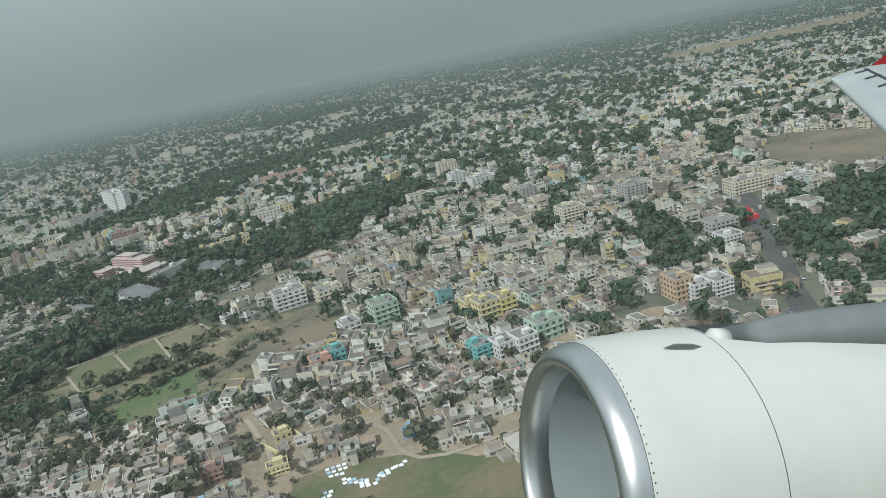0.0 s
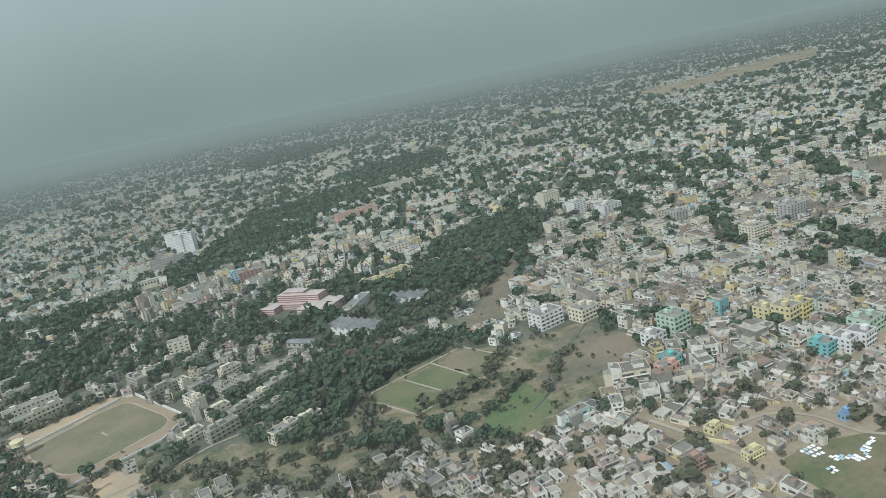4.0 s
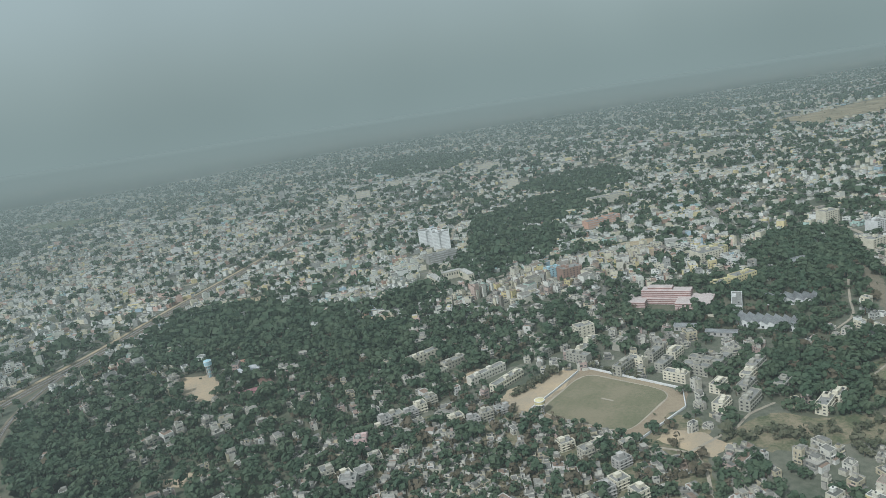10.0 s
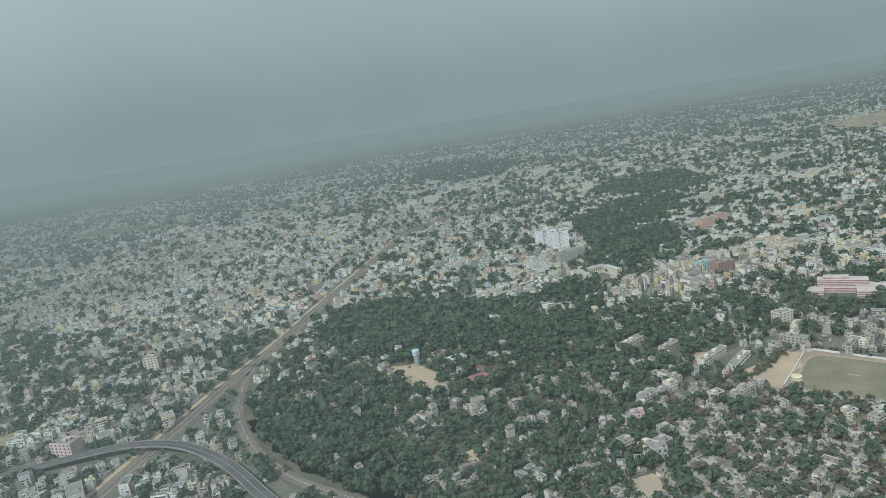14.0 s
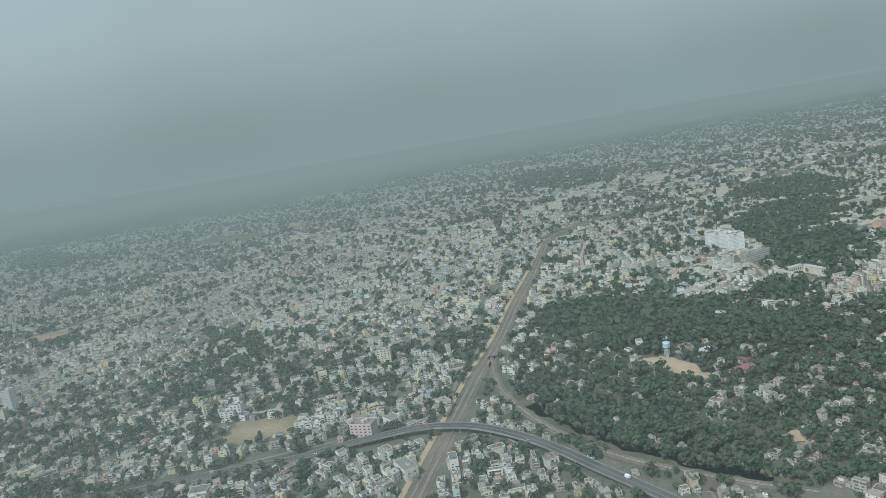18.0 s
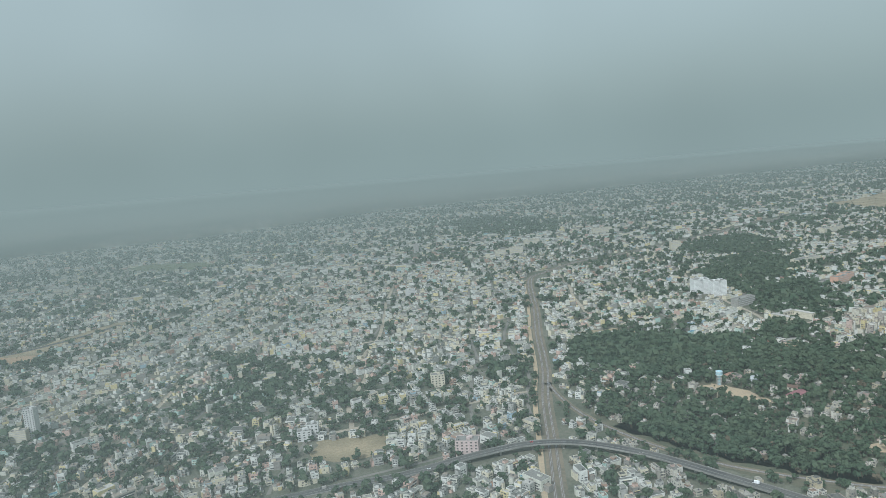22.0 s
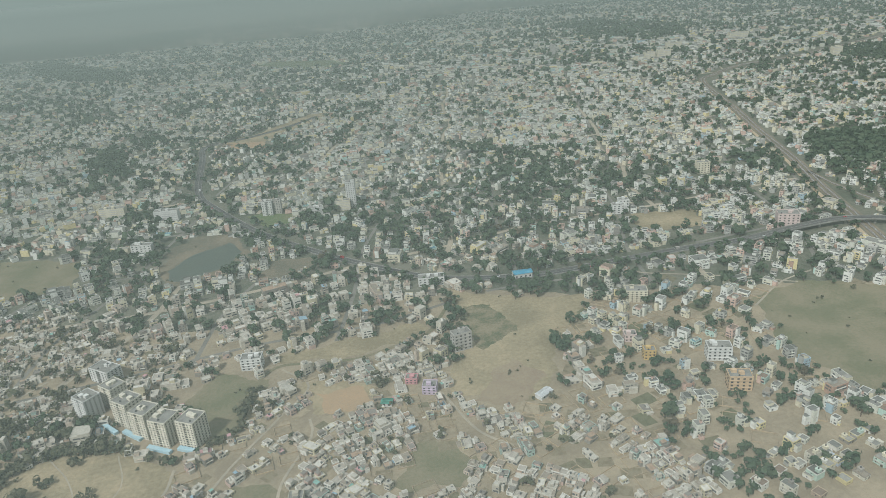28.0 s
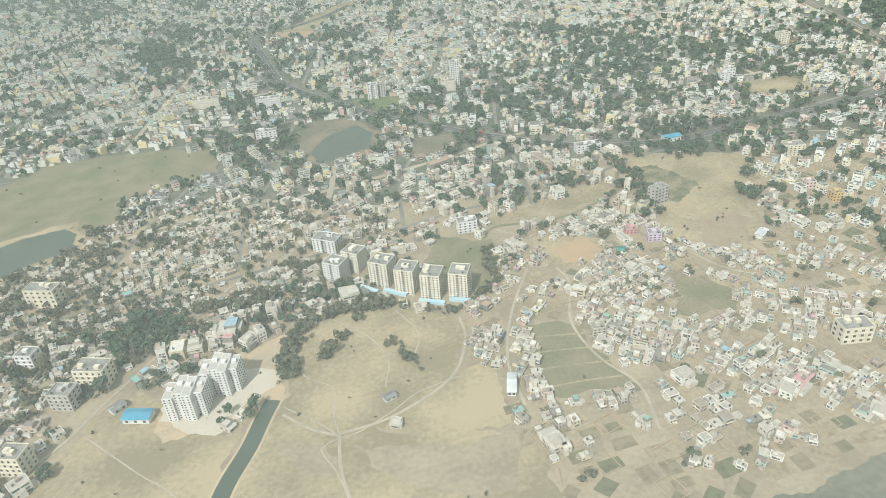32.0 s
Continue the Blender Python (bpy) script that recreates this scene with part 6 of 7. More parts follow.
# ---- ground and walls of empty plots ----
def plot_sheets(name, poly, pitch, seed, share, colours, label):
    """Uneven four-cornered plots of bare ground, fallow and stubble."""
    p = plots(100, 430, pitch, pitch * 0.8, 1.0, 70, seed)
    r = np.random.RandomState(seed)
    p = p[inside(p[:, 0], p[:, 1], poly) & (r.rand(len(p)) < share) & free_of(p[:, 0], p[:, 1], 1.0)]
    hx, hy = pitch * r.uniform(0.28, 0.5, len(p)), pitch * r.uniform(0.22, 0.42, len(p))
    cx = np.stack([a * hx * r.uniform(0.85, 1.1, len(p)) for a in (-1, 1, 1, -1)], 1)
    cy = np.stack([b * hy * r.uniform(0.85, 1.1, len(p)) for b in (-1, -1, 1, 1)], 1)
    c, s = np.cos(p[:, 2])[:, None], np.sin(p[:, 2])[:, None]
    z = np.broadcast_to((0.006 + 0.02 * r.rand(len(p)))[:, None], cx.shape)
    place = np.stack([p[:, 0][:, None] + c * cx - s * cy, p[:, 1][:, None] + s * cx + c * cy, z], 2)
    return scatter_mesh(name, [(0, 1, 2, 3)], [0], place, [palette("ground_of_" + name, colours, stain=0.6, scale=0.35)], label, "plots")


SOILS = [(3, (0.25, 0.205, 0.14)), (3, (0.20, 0.17, 0.115)), (2, (0.155, 0.14, 0.09)), (2, (0.30, 0.25, 0.175)), (1, (0.125, 0.125, 0.075))]
plot_sheets("village_plots", VILLAGE, 9.0, 71, 0.55, SOILS, "bare and fallow plots between village houses")
plot_sheets("town_plots", [(-930, 180), (-900, 330), (-780, 340), (-660, 284), (-700, 190)], 12.0, 72, 0.4, SOILS, "bare and fallow plots between houses")
plot_sheets("hamlet_plots", [(-1340, 200), (-1340, 425), (-1180, 420), (-1060, 340), (-1130, 300), (-1230, 262)], 8.0, 73, 0.4, SOILS, "bare plots between village houses")

spots = plots(120, 330, 11, 9, 3, 60, 8)
keep = (inside(spots[:, 0], spots[:, 1], VILLAGE) | inside(spots[:, 0], spots[:, 1], [(-930, 180), (-900, 330), (-780, 320), (-680, 280), (-720, 190)])) & (rng.rand(len(spots)) < 0.4) & free_of(spots[:, 0], spots[:, 1], 2.0)
spots = spots[keep][:170]
corner, wide = np.array([(-1, -1), (1, -1), (1, 1), (-1, 1)], float), rng.uniform(3.2, 5.2, (len(spots), 2))
cells = []
for out in (0.07, -0.07):
    for z in (-0.1, 0.5):
        cells.append(np.stack([corner[None, :, 0] * (wide[:, :1] + out), corner[None, :, 1] * (wide[:, 1:] + out), np.full((len(spots), 4), z)], 2))
local = np.concatenate(cells, 1)
c, s = np.cos(spots[:, 2])[:, None], np.sin(spots[:, 2])[:, None]
place = np.stack([spots[:, 0][:, None] + c * local[..., 0] - s * local[..., 1], spots[:, 1][:, None] + s * local[..., 0] + c * local[..., 1], local[..., 2]], 2)
faces = []
for i in range(4):
    j = (i + 1) % 4
    faces += [(i, j, 4 + j, 4 + i), (8 + j, 8 + i, 12 + i, 12 + j), (4 + i, 4 + j, 12 + j, 12 + i)]
scatter_mesh("plot_walls", faces, [0] * 12, place, [M_DIRT], "low brick and plaster walls round empty plots", "walls")

# ---- trees ----
def crown_template(n, seed):
    """Leaf clumps spread over an uneven crown of unit size: n small four-cornered pieces."""
    r = np.random.RandomState(seed)
    lobes = r.normal(0, 0.42, (5, 3)) * (1, 1, 0.6)
    v = []
    for i in range(n):
        c = lobes[i % 5]
        a = r.normal(0, 1, 3)
        a /= np.linalg.norm(a)
        a[2] = abs(a[2]) if r.rand() < 0.75 else a[2]
        q = c + a * 0.55 * r.uniform(0.75, 1.1)
        nrm = a + r.normal(0, 0.17, 3)
        nrm /= np.linalg.norm(nrm)
        t1 = np.cross(nrm, r.normal(0, 1, 3))
        t1 /= np.linalg.norm(t1)
        t2 = np.cross(nrm, t1)
        s = r.uniform(0.8, 1.25) * 1.72 / math.sqrt(n)
        for e, g in ((-1, -0.7), (0.9, -1), (1, 0.8), (-0.8, 1)):
            v.append(q + (t1 * e + t2 * g) * s * r.uniform(0.8, 1.1) - nrm * 0.05 * (e + g))
    return np.array(v)


def tree_stuff(name, p, radius, n, seed, label, mat, trunks=True):
    r = np.random.RandomState(seed)
    kinds = [crown_template(n, seed * 10 + k) for k in range(6)]
    trunk = np.array([(a * 0.07, b * 0.07, z) for z in (-1.25, -0.2) for a, b in ((-1, -1), (1, -1), (1, 1), (-1, 1))])
    pick, rad = r.randint(0, 6, len(p)), radius * np.exp(r.normal(0, 0.3, len(p))) * np.where(p[:, 2] == -9, 1.25, np.where(p[:, 2] == -8, 0.72, 1.0))
    rad = np.minimum(rad, 4.0)
    if trunks is False:
        trunk = trunk[:0]
    rot, squash = r.uniform(0, math.tau, len(p)), r.uniform(0.75, 1.1, len(p))
    allv = np.concatenate([np.stack(kinds)[pick], np.broadcast_to(trunk, (len(p), len(trunk), 3))], 1)
    c, s = np.cos(rot)[:, None], np.sin(rot)[:, None]
    x, y, z = allv[..., 0], allv[..., 1], allv[..., 2]
    place = np.stack([p[:, 0][:, None] + rad[:, None] * (c * x - s * y), p[:, 1][:, None] + rad[:, None] * (s * x + c * y),
                      rad[:, None] * (z * squash[:, None] + 1.22)], 2)
    faces = [(4 * i, 4 * i + 1, 4 * i + 2, 4 * i + 3) for i in range(n)] + [tuple(4 * n + i for i in f) for f in CUBE[:4] if trunks]
    return scatter_mesh(name, faces, [0] * n + [1] * (4 if trunks else 0), place, [mat, M_BARK], label, "trees")


g = np.concatenate(groves)
g[:, 0] += rng.uniform(-1.6, 1.6, len(g))
g[:, 1] += rng.uniform(-1.6, 1.6, len(g))
wood = []
for poly, s in WOODS:  # close woods
    xs, ys = [q[0] for q in poly], [q[1] for q in poly]
    cnt = int((max(xs) - min(xs)) * (max(ys) - min(ys)) / (23 if max(ys) < 600 else 44))
    q = np.stack([rng.uniform(min(xs), max(xs), cnt), rng.uniform(min(ys), max(ys), cnt), np.full(cnt, -9.0 if max(ys) < 600 else 0.0)], 1)
    q = q[inside(q[:, 0], q[:, 1], poly)]
    q = q[rng.rand(len(q)) < (0.6 if s < 0.4 and min(xs) > 30 else 0.95 if s < 0.1 else 0.34 if s < 0.5 else 0.2)]
    wood.append(q[free_of(q[:, 0], q[:, 1], 0.5, 0.7) & (q[:, 1] > NEAR_EDGE(q[:, 0]))])
for a, b, cnt, spread in (((-1122, 272), (-1140, 269), 44, 1.6), ((-1140, 269), (-1152, 252), 46, 1.7), ((-1152, 252), (-1155, 234), 40, 1.7), ((-1100, 266), (-1122, 272), 36, 2.0), ((-1141, 238), (-1116, 263), 18, 1.3), ((-1110, 242), (-1101, 217), 12, 1.4),
                          ((-1040, 297), (-1048, 263), 26, 1.8), ((-1048, 263), (-1066, 250), 18, 1.5), ((-1114, 280), (-1089, 256), 12, 1.6), ((-1089, 256), (-1062, 245), 12, 1.2),
                          ((-926, 356), (-926, 330), 20, 3.0), ((-926, 330), (-932, 298), 12, 1.5), ((-1150, 300), (-1112, 284), 20, 4.0), ((-1168, 304), (-1115, 291), 55, 2.5), ((-1162, 296), (-1118, 281), 55, 2.5), ((-1180, 300), (-1155, 290), 40, 2.5), ((-258, 330), (-228, 290), 14, 1.5), ((-110, 210), (-85, 232), 26, 0.9), ((-128, 224), (-99, 238), 40, 2.0), ((-86, 212), (-66, 244), 14, 1.4), ((-158, 214), (-112, 208), 40, 3.0), ((-148, 220), (-147, 250), 30, 2.5), ((-100, 240), (-84, 262), 14, 1.6), ((113, 172), (141, 258), 80, 3.0), ((96, 196), (122, 252), 22, 1.8), ((-1228, 290), (-1203, 292), 70, 6.0), ((-296, 303), (-268, 322), 34, 1.0), ((-226, 229), (-160, 213), 58, 2.5), ((-30, 372), (-45, 442), 40, 3.0)):
    f = rng.rand(cnt)
    q = np.stack([a[0] + (b[0] - a[0]) * f + rng.normal(0, spread, cnt), a[1] + (b[1] - a[1]) * f + rng.normal(0, spread, cnt), 0 * f - (8 if spread < 2.6 and cnt < 60 else 0)], 1)
    wood.append(q)
line = np.array([(q.x, q.y) for q in hw])[20:-20]  # trees along the highway
way = np.gradient(line, axis=0)
way /= np.linalg.norm(way, axis=1)[:, None]
for side in (-1, 1):
    for gap in (8.0, 11.0):
        at_road = line + np.stack([-way[:, 1], way[:, 0]], 1) * side * gap + rng.normal(0, 1.0, line.shape)
        at_road = at_road[(rng.rand(len(line)) < (0.42 if side > 0 else 0.16)) & ~near_line(at_road[:, 0], at_road[:, 1], RAIL, 8.5)]
        wood.append(np.column_stack([at_road, np.zeros(len(at_road))]))
g = np.concatenate([g] + wood)
cut = g[:, 1] < 480
near_t, far_t = g[cut], g[~cut]
low = near_t[:, 2] == -8
scrub_t, near_t = near_t[low], near_t[~low]
order = np.argsort(near_t[:, 1] - NEAR_EDGE(near_t[:, 0]))
single_t, near_t = near_t[order[:120]], near_t[order[120:]]
dry = rng.rand(len(near_t)) < np.where(inside(near_t[:, 0], near_t[:, 1], [(-340, 312), (-296, 318), (-262, 326), (-225, 232), (-260, 180), (-380, 200)]), 0.34, 0.05)
close = (near_t[:, 1] < 330) & ~dry
tree_stuff("close_canopy", near_t[close], 1.9, 40, 65, "dusty green broadleaf trees with clumped crowns", M_LEAF)
tree_stuff("tree_canopy", near_t[~dry & ~close], 2.1, 25, 61, "dense dull-green broadleaf trees between houses", M_LEAF)
tree_stuff("scrub_trees", scrub_t, 2.1, 30, 67, "grey-green scrubby trees in loose rows", M_LEAF_SCRUB)
tree_stuff("bare_trees", near_t[dry], 1.6, 26, 62, "half-bare brownish trees between houses", M_LEAF_DRY)
big = far_t[:, 1] > 1050
bush = []
for poly in AREAS:  # scattered scrub on open land
    xs, ys = [q[0] for q in poly], [q[1] for q in poly]
    cnt = int((max(xs) - min(xs)) * (max(ys) - min(ys)) / 30)
    q = np.stack([rng.uniform(min(xs), max(xs), cnt), rng.uniform(min(ys), max(ys), cnt), np.zeros(cnt)], 1)
    thick = wave(q[:, 0], q[:, 1], 30, 17)
    bush.append(q[inside(q[:, 0], q[:, 1], poly) & (rng.rand(cnt) < np.clip(thick - 0.62, 0.012, 1) * 0.55)])
q = np.stack([rng.uniform(-160, -46, 420), rng.uniform(188, 280, 420), np.zeros(420)], 1)  # rough scrub by the creek
k = (wave(q[:, 0], q[:, 1], 16, 27) > 0.5) & inside(q[:, 0], q[:, 1], [(-160, 212), (-144, 206), (-113, 205), (-93, 189), (-83, 192), (-78, 210), (-56, 222), (-46, 231), (-46, 254), (-66, 269), (-103, 280), (-150, 252)])
for lawn in AREAS[:3]:
    k &= ~inside(q[:, 0], q[:, 1], lawn)
bush.append(q[k])
bush = np.concatenate(bush)
wet = np.zeros(len(bush), bool)
for poly in WATERS:
    wet |= inside(bush[:, 0], bush[:, 1], poly)
tree_stuff("scrub_bushes", bush[~wet], 0.6, 9, 66, "low dusty bushes scattered over open ground", M_LEAF_SCRUB, False)
tree_stuff("distant_trees", far_t[~big], 2.15, 8, 63, "dull-green trees across the middle distance", M_LEAF, False)
big &= rng.rand(len(far_t)) < 0.78
tree_stuff("far_trees", far_t[big], 3.0, 4, 64, "far trees fading into haze", M_LEAF, False)


def tree_model(k):
    r = random.Random(90 + k)
    rad = r.uniform(1.5, 2.5)
    root = thing("tree", pose(0, -420 - 10 * k, 0), "dusty dark-green broadleaf tree with a rounded uneven crown", "tree", "trees between the houses")
    bm = bmesh.new()
    cylinder(bm, 0, 0, -0.2, rad * 0.9, 0.16, 0.10, 6)
    for j in range(3):
        a = j * 2.1 + r.random()
        tip = Vector((math.cos(a) * rad * 0.5, math.sin(a) * rad * 0.5, rad * 1.4))
        base = Vector((0, 0, rad * 0.75))
        side = Vector((0.05, 0.05, 0))
        v = [bm.verts.new(q) for q in (base - side, base + side, tip + side * 0.3, tip - side * 0.3)]
        bm.faces.new(v)
    part("trunk", bm, M_BARK, root)
    v = crown_template(120, 300 + k) * rad + np.array((0, 0, rad * 1.25))
    me = bpy.data.meshes.new("crown")
    me.from_pydata(v, [], np.arange(480).reshape(-1, 4))
    me.materials.append(M_LEAF)
    part("crown", me, None, root)
    return root


tm = [tree_model(k) for k in range(6)]
for i, (x, y, a) in enumerate(single_t):
    m = pose(x, y, 0, 0, 0, (i * 67) % 360)
    if i < len(tm):
        tm[i].matrix_basis = m
    else:
        copy_thing(tm[i % len(tm)], m)

# ---- painted haze sheet over the city ----
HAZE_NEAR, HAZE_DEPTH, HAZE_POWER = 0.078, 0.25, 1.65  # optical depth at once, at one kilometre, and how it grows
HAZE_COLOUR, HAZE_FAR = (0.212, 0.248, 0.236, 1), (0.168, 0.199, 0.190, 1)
VEIL_WEST = 0.16  # extra opacity painted in to the west, standing in for cabin window glare


def haze_material():
    """Haze painted on a flat see-through sheet: its opacity rises towards the horizon."""
    m = bpy.data.materials.new("haze")
    m.use_nodes = True
    n, l = m.node_tree.nodes, m.node_tree.links
    n.remove(n["Principled BSDF"])
    geo, sep = n.new("ShaderNodeNewGeometry"), n.new("ShaderNodeSeparateXYZ")
    l.new(geo.outputs["Position"], sep.inputs[0])
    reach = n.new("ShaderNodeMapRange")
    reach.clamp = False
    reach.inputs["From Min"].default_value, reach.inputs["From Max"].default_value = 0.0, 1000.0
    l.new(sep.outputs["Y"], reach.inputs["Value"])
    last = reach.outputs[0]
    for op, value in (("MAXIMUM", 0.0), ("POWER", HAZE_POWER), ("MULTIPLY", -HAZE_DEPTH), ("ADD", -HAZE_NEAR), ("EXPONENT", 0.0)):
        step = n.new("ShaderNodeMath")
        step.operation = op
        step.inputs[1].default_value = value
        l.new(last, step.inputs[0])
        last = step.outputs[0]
    # glare put into the sheet: more opaque from x = -320 westward
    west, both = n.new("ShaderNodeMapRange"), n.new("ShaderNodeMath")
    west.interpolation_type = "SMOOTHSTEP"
    for key, value in (("From Min", -320.0), ("From Max", -980.0), ("To Min", 1.0), ("To Max", math.exp(-VEIL_WEST))):
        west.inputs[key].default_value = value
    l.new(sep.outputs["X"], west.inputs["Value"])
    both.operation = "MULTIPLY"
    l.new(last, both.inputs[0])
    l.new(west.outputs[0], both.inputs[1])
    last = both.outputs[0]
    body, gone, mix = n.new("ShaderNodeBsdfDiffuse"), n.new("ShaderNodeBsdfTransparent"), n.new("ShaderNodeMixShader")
    # sheet tint darkens with y so its far edge meets the horizon sky
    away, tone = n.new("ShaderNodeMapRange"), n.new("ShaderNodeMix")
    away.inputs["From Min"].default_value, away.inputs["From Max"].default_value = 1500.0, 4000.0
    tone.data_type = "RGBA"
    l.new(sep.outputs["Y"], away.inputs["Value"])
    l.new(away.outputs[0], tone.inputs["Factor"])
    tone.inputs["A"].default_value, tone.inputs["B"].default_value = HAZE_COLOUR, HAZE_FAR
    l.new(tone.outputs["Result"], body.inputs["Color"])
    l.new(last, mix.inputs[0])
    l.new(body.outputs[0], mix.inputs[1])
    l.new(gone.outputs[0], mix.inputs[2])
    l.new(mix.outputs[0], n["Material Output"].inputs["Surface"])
    return m


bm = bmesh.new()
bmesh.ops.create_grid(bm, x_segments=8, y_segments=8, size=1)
haze = tagged(new("painted_haze_sheet", mesh_of("painted_haze_sheet", bm, haze_material())), "flat see-through sheet painted as grey-green haze, denser over the far city", "haze", kind="structure")
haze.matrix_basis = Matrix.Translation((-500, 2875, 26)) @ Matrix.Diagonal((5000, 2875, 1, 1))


# ---- sheets drying on the village green ----
rs = random.Random(8)
LINES = [(-35.0, 146.6, 1.35, 0.30, 4), (-34.6, 145.0, 1.35, 0.22, 4), (-33.8, 143.4, 1.3, 0.1, 3), (-30.6, 141.0, 1.3, -0.35, 3), (-30.2, 139.6, 1.3, -0.3, 3), (-26.4, 139.4, 1.3, -0.5, 2), (-26.4, 138.1, 1.3, -0.2, 2),
         (-26.0, 136.9, 1.3, 0.0, 2), (-23.0, 137.0, 0.4, 1.45, 3), (-21.6, 140.6, 1.3, 0.55, 3), (-21.3, 139.3, 1.3, 0.7, 2), (-18.2, 142.0, 1.3, 0.3, 2), (-16.0, 143.4, 1.3, 0.2, 1), (-34.6, 137.0, 1.3, 0.25, 2), (-34.8, 135.6, 1.3, 0.25, 2)]
for k, (x0, y0, dx, dy, count) in enumerate(LINES):
    for i in range(count):
        bm = bmesh.new()
        bmesh.ops.create_grid(bm, x_segments=4, y_segments=3, size=0.5)
        for v in bm.verts:
            v.co = (v.co.x * 1.0, v.co.y * 1.15, 0.06 + rs.uniform(0, 0.05))
        bmesh.ops.solidify(bm, geom=bm.faces[:], thickness=0.02)
        ob = tagged(new("drying_sheet", mesh_of("drying_sheet", bm, M_PALE if (i + k) % 4 == 1 else M_WHITE)), "pale blue cloth laid out to dry on grass" if (i + k) % 4 == 1 else "white cloth sheet laid out to dry on grass", "sheet", "drying sheets")
        ob.matrix_basis = pose(x0 + dx * i + rs.uniform(-0.1, 0.1), y0 + dy * i + rs.uniform(-0.1, 0.1), 0.02, 0, 0, 18 + rs.uniform(-9, 9))


# ---- traffic ----
def vehicle(x, y, rot, colour, long, label, kind="car", z=0.1):
    root = thing(kind, pose(x, y, z, 0, 0, rot), label, kind, "traffic on the roads")
    w, h = (0.95, 0.5) if kind == "car" else (1.2, 0.6)
    bm = bmesh.new()
    box(bm, -long / 2, long / 2, -w / 2, w / 2, 0.12, 0.12 + h * 0.6, True)
    bmesh.ops.bevel(bm, geom=bm.edges[:], offset=0.05, segments=1, affect="EDGES")
    part("body", bm, colour, root)
    bm = bmesh.new()
    if kind == "car":
        box(bm, -long * 0.28, long * 0.25, -w * 0.42, w * 0.42, 0.4, 0.72)
        part("cabin", bm, M_GLASS, root)
    else:
        box(bm, -long / 2, long * 0.26, -w / 2, w / 2, 0.5, 1.5)
        part("cargo_box", bm, colour, root)
        bm = bmesh.new()
        box(bm, long * 0.3, long / 2, -w * 0.46, w * 0.46, 0.45, 1.15)
        part("cab", bm, M_GLASS, root)
    for sx in (-0.32, 0.32):
        for sy in (-1, 1):
            bm = bmesh.new()
            cylinder(bm, 0, 0, -0.06, 0.06, 0.16, 0.16, 8)
            bmesh.ops.rotate(bm, verts=bm.verts[:], matrix=Matrix.Rotation(math.pi / 2, 3, "X"))
            bmesh.ops.translate(bm, verts=bm.verts[:], vec=(sx * long, sy * w / 2, 0.16))
            part("wheel", bm, M_GLASS, root)


av = smooth_line(AVENUE, 4.0)
for i in range(16):
    q, q2 = av[10 + i * (len(av) - 14) // 16], av[11 + i * (len(av) - 14) // 16]
    d = (q2 - q).normalized()
    o = (-4.2, 2.4, -1.8, 4.4, 3.4)[i % 5]
    colour = (M_WHITE, PAINT["grey"], PAINT["bright_yellow"], M_WHITE, PAINT["blue"])[(i * 3) % 5]
    big = i % 5 == 2
    vehicle(q.x - d.y * o, q.y + d.x * o, math.degrees(math.atan2(d.y, d.x)), colour, 3.6 if big else 1.9, "yellow lorry on the avenue" if big else "small car on the asphalt avenue", "truck" if big else "car")
for i in range(14):
    k = 22 + i * (len(hw) - 60) // 14
    d = (hw[k + 1] - hw[k]).normalized()
    o = 1.5 if i % 2 else -1.5
    vehicle(hw[k].x - d.y * o, hw[k].y + d.x * o, math.degrees(math.atan2(d.y, d.x)), (M_WHITE, PAINT["grey"], M_RED)[i % 3], 3.4 if i % 4 == 0 else 1.9,
            "pale lorry on the highway" if i % 4 == 0 else "small car on the highway", "truck" if i % 4 == 0 else "car", lift(k / (len(hw) - 1)) + 0.04)
vehicle(-551, 305.5, 118, M_WHITE, 5.0, "white lorry beside the railway branch", "truck")


# ---- the airliner's engine and wing, in flight over the city ----
M_COWL = material("cowl_paint", (0.52, 0.53, 0.485), (0.47, 0.48, 0.44), rough=0.35, spec=0.5, scale=0.6, fine=3.0)
M_LIP = material("polished_lip", (0.60, 0.61, 0.60), (0.49, 0.50, 0.49), rough=0.28, metal=1.0, scale=1.0, fine=6.0)
M_PYLON = material("pylon_grey", (0.36, 0.37, 0.355), (0.41, 0.42, 0.405), rough=0.34, metal=0.9, spec=0.5, scale=1.0, fine=4.0)
M_WING = material("wing_grey", (0.36, 0.395, 0.385), (0.31, 0.34, 0.335), rough=0.4, metal=0.2, scale=0.4, fine=3.0)
M_SKIRT = material("skirt_paint", (0.115, 0.125, 0.14), (0.14, 0.15, 0.165), rough=0.4, metal=0.2, scale=1.0, fine=4.0)
M_SEAM = material("panel_seam", (0.10, 0.10, 0.11), rough=0.6)
M_LINER = material("inlet_liner", (0.36, 0.41, 0.41), (0.28, 0.32, 0.32), rough=0.5, metal=0.3)
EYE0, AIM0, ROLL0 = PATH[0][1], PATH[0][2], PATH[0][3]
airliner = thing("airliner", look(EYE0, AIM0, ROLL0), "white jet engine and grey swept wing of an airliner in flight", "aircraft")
AXIS = Vector((0.965, 0.035, -0.25)).normalized()
LIP = Vector((0.90, -1.75, -5.20))
SIDE = AXIS.cross(Vector((0, 1, 0))).normalized()
OVER = SIDE.cross(AXIS).normalized()
SKIRT = math.pi / 2


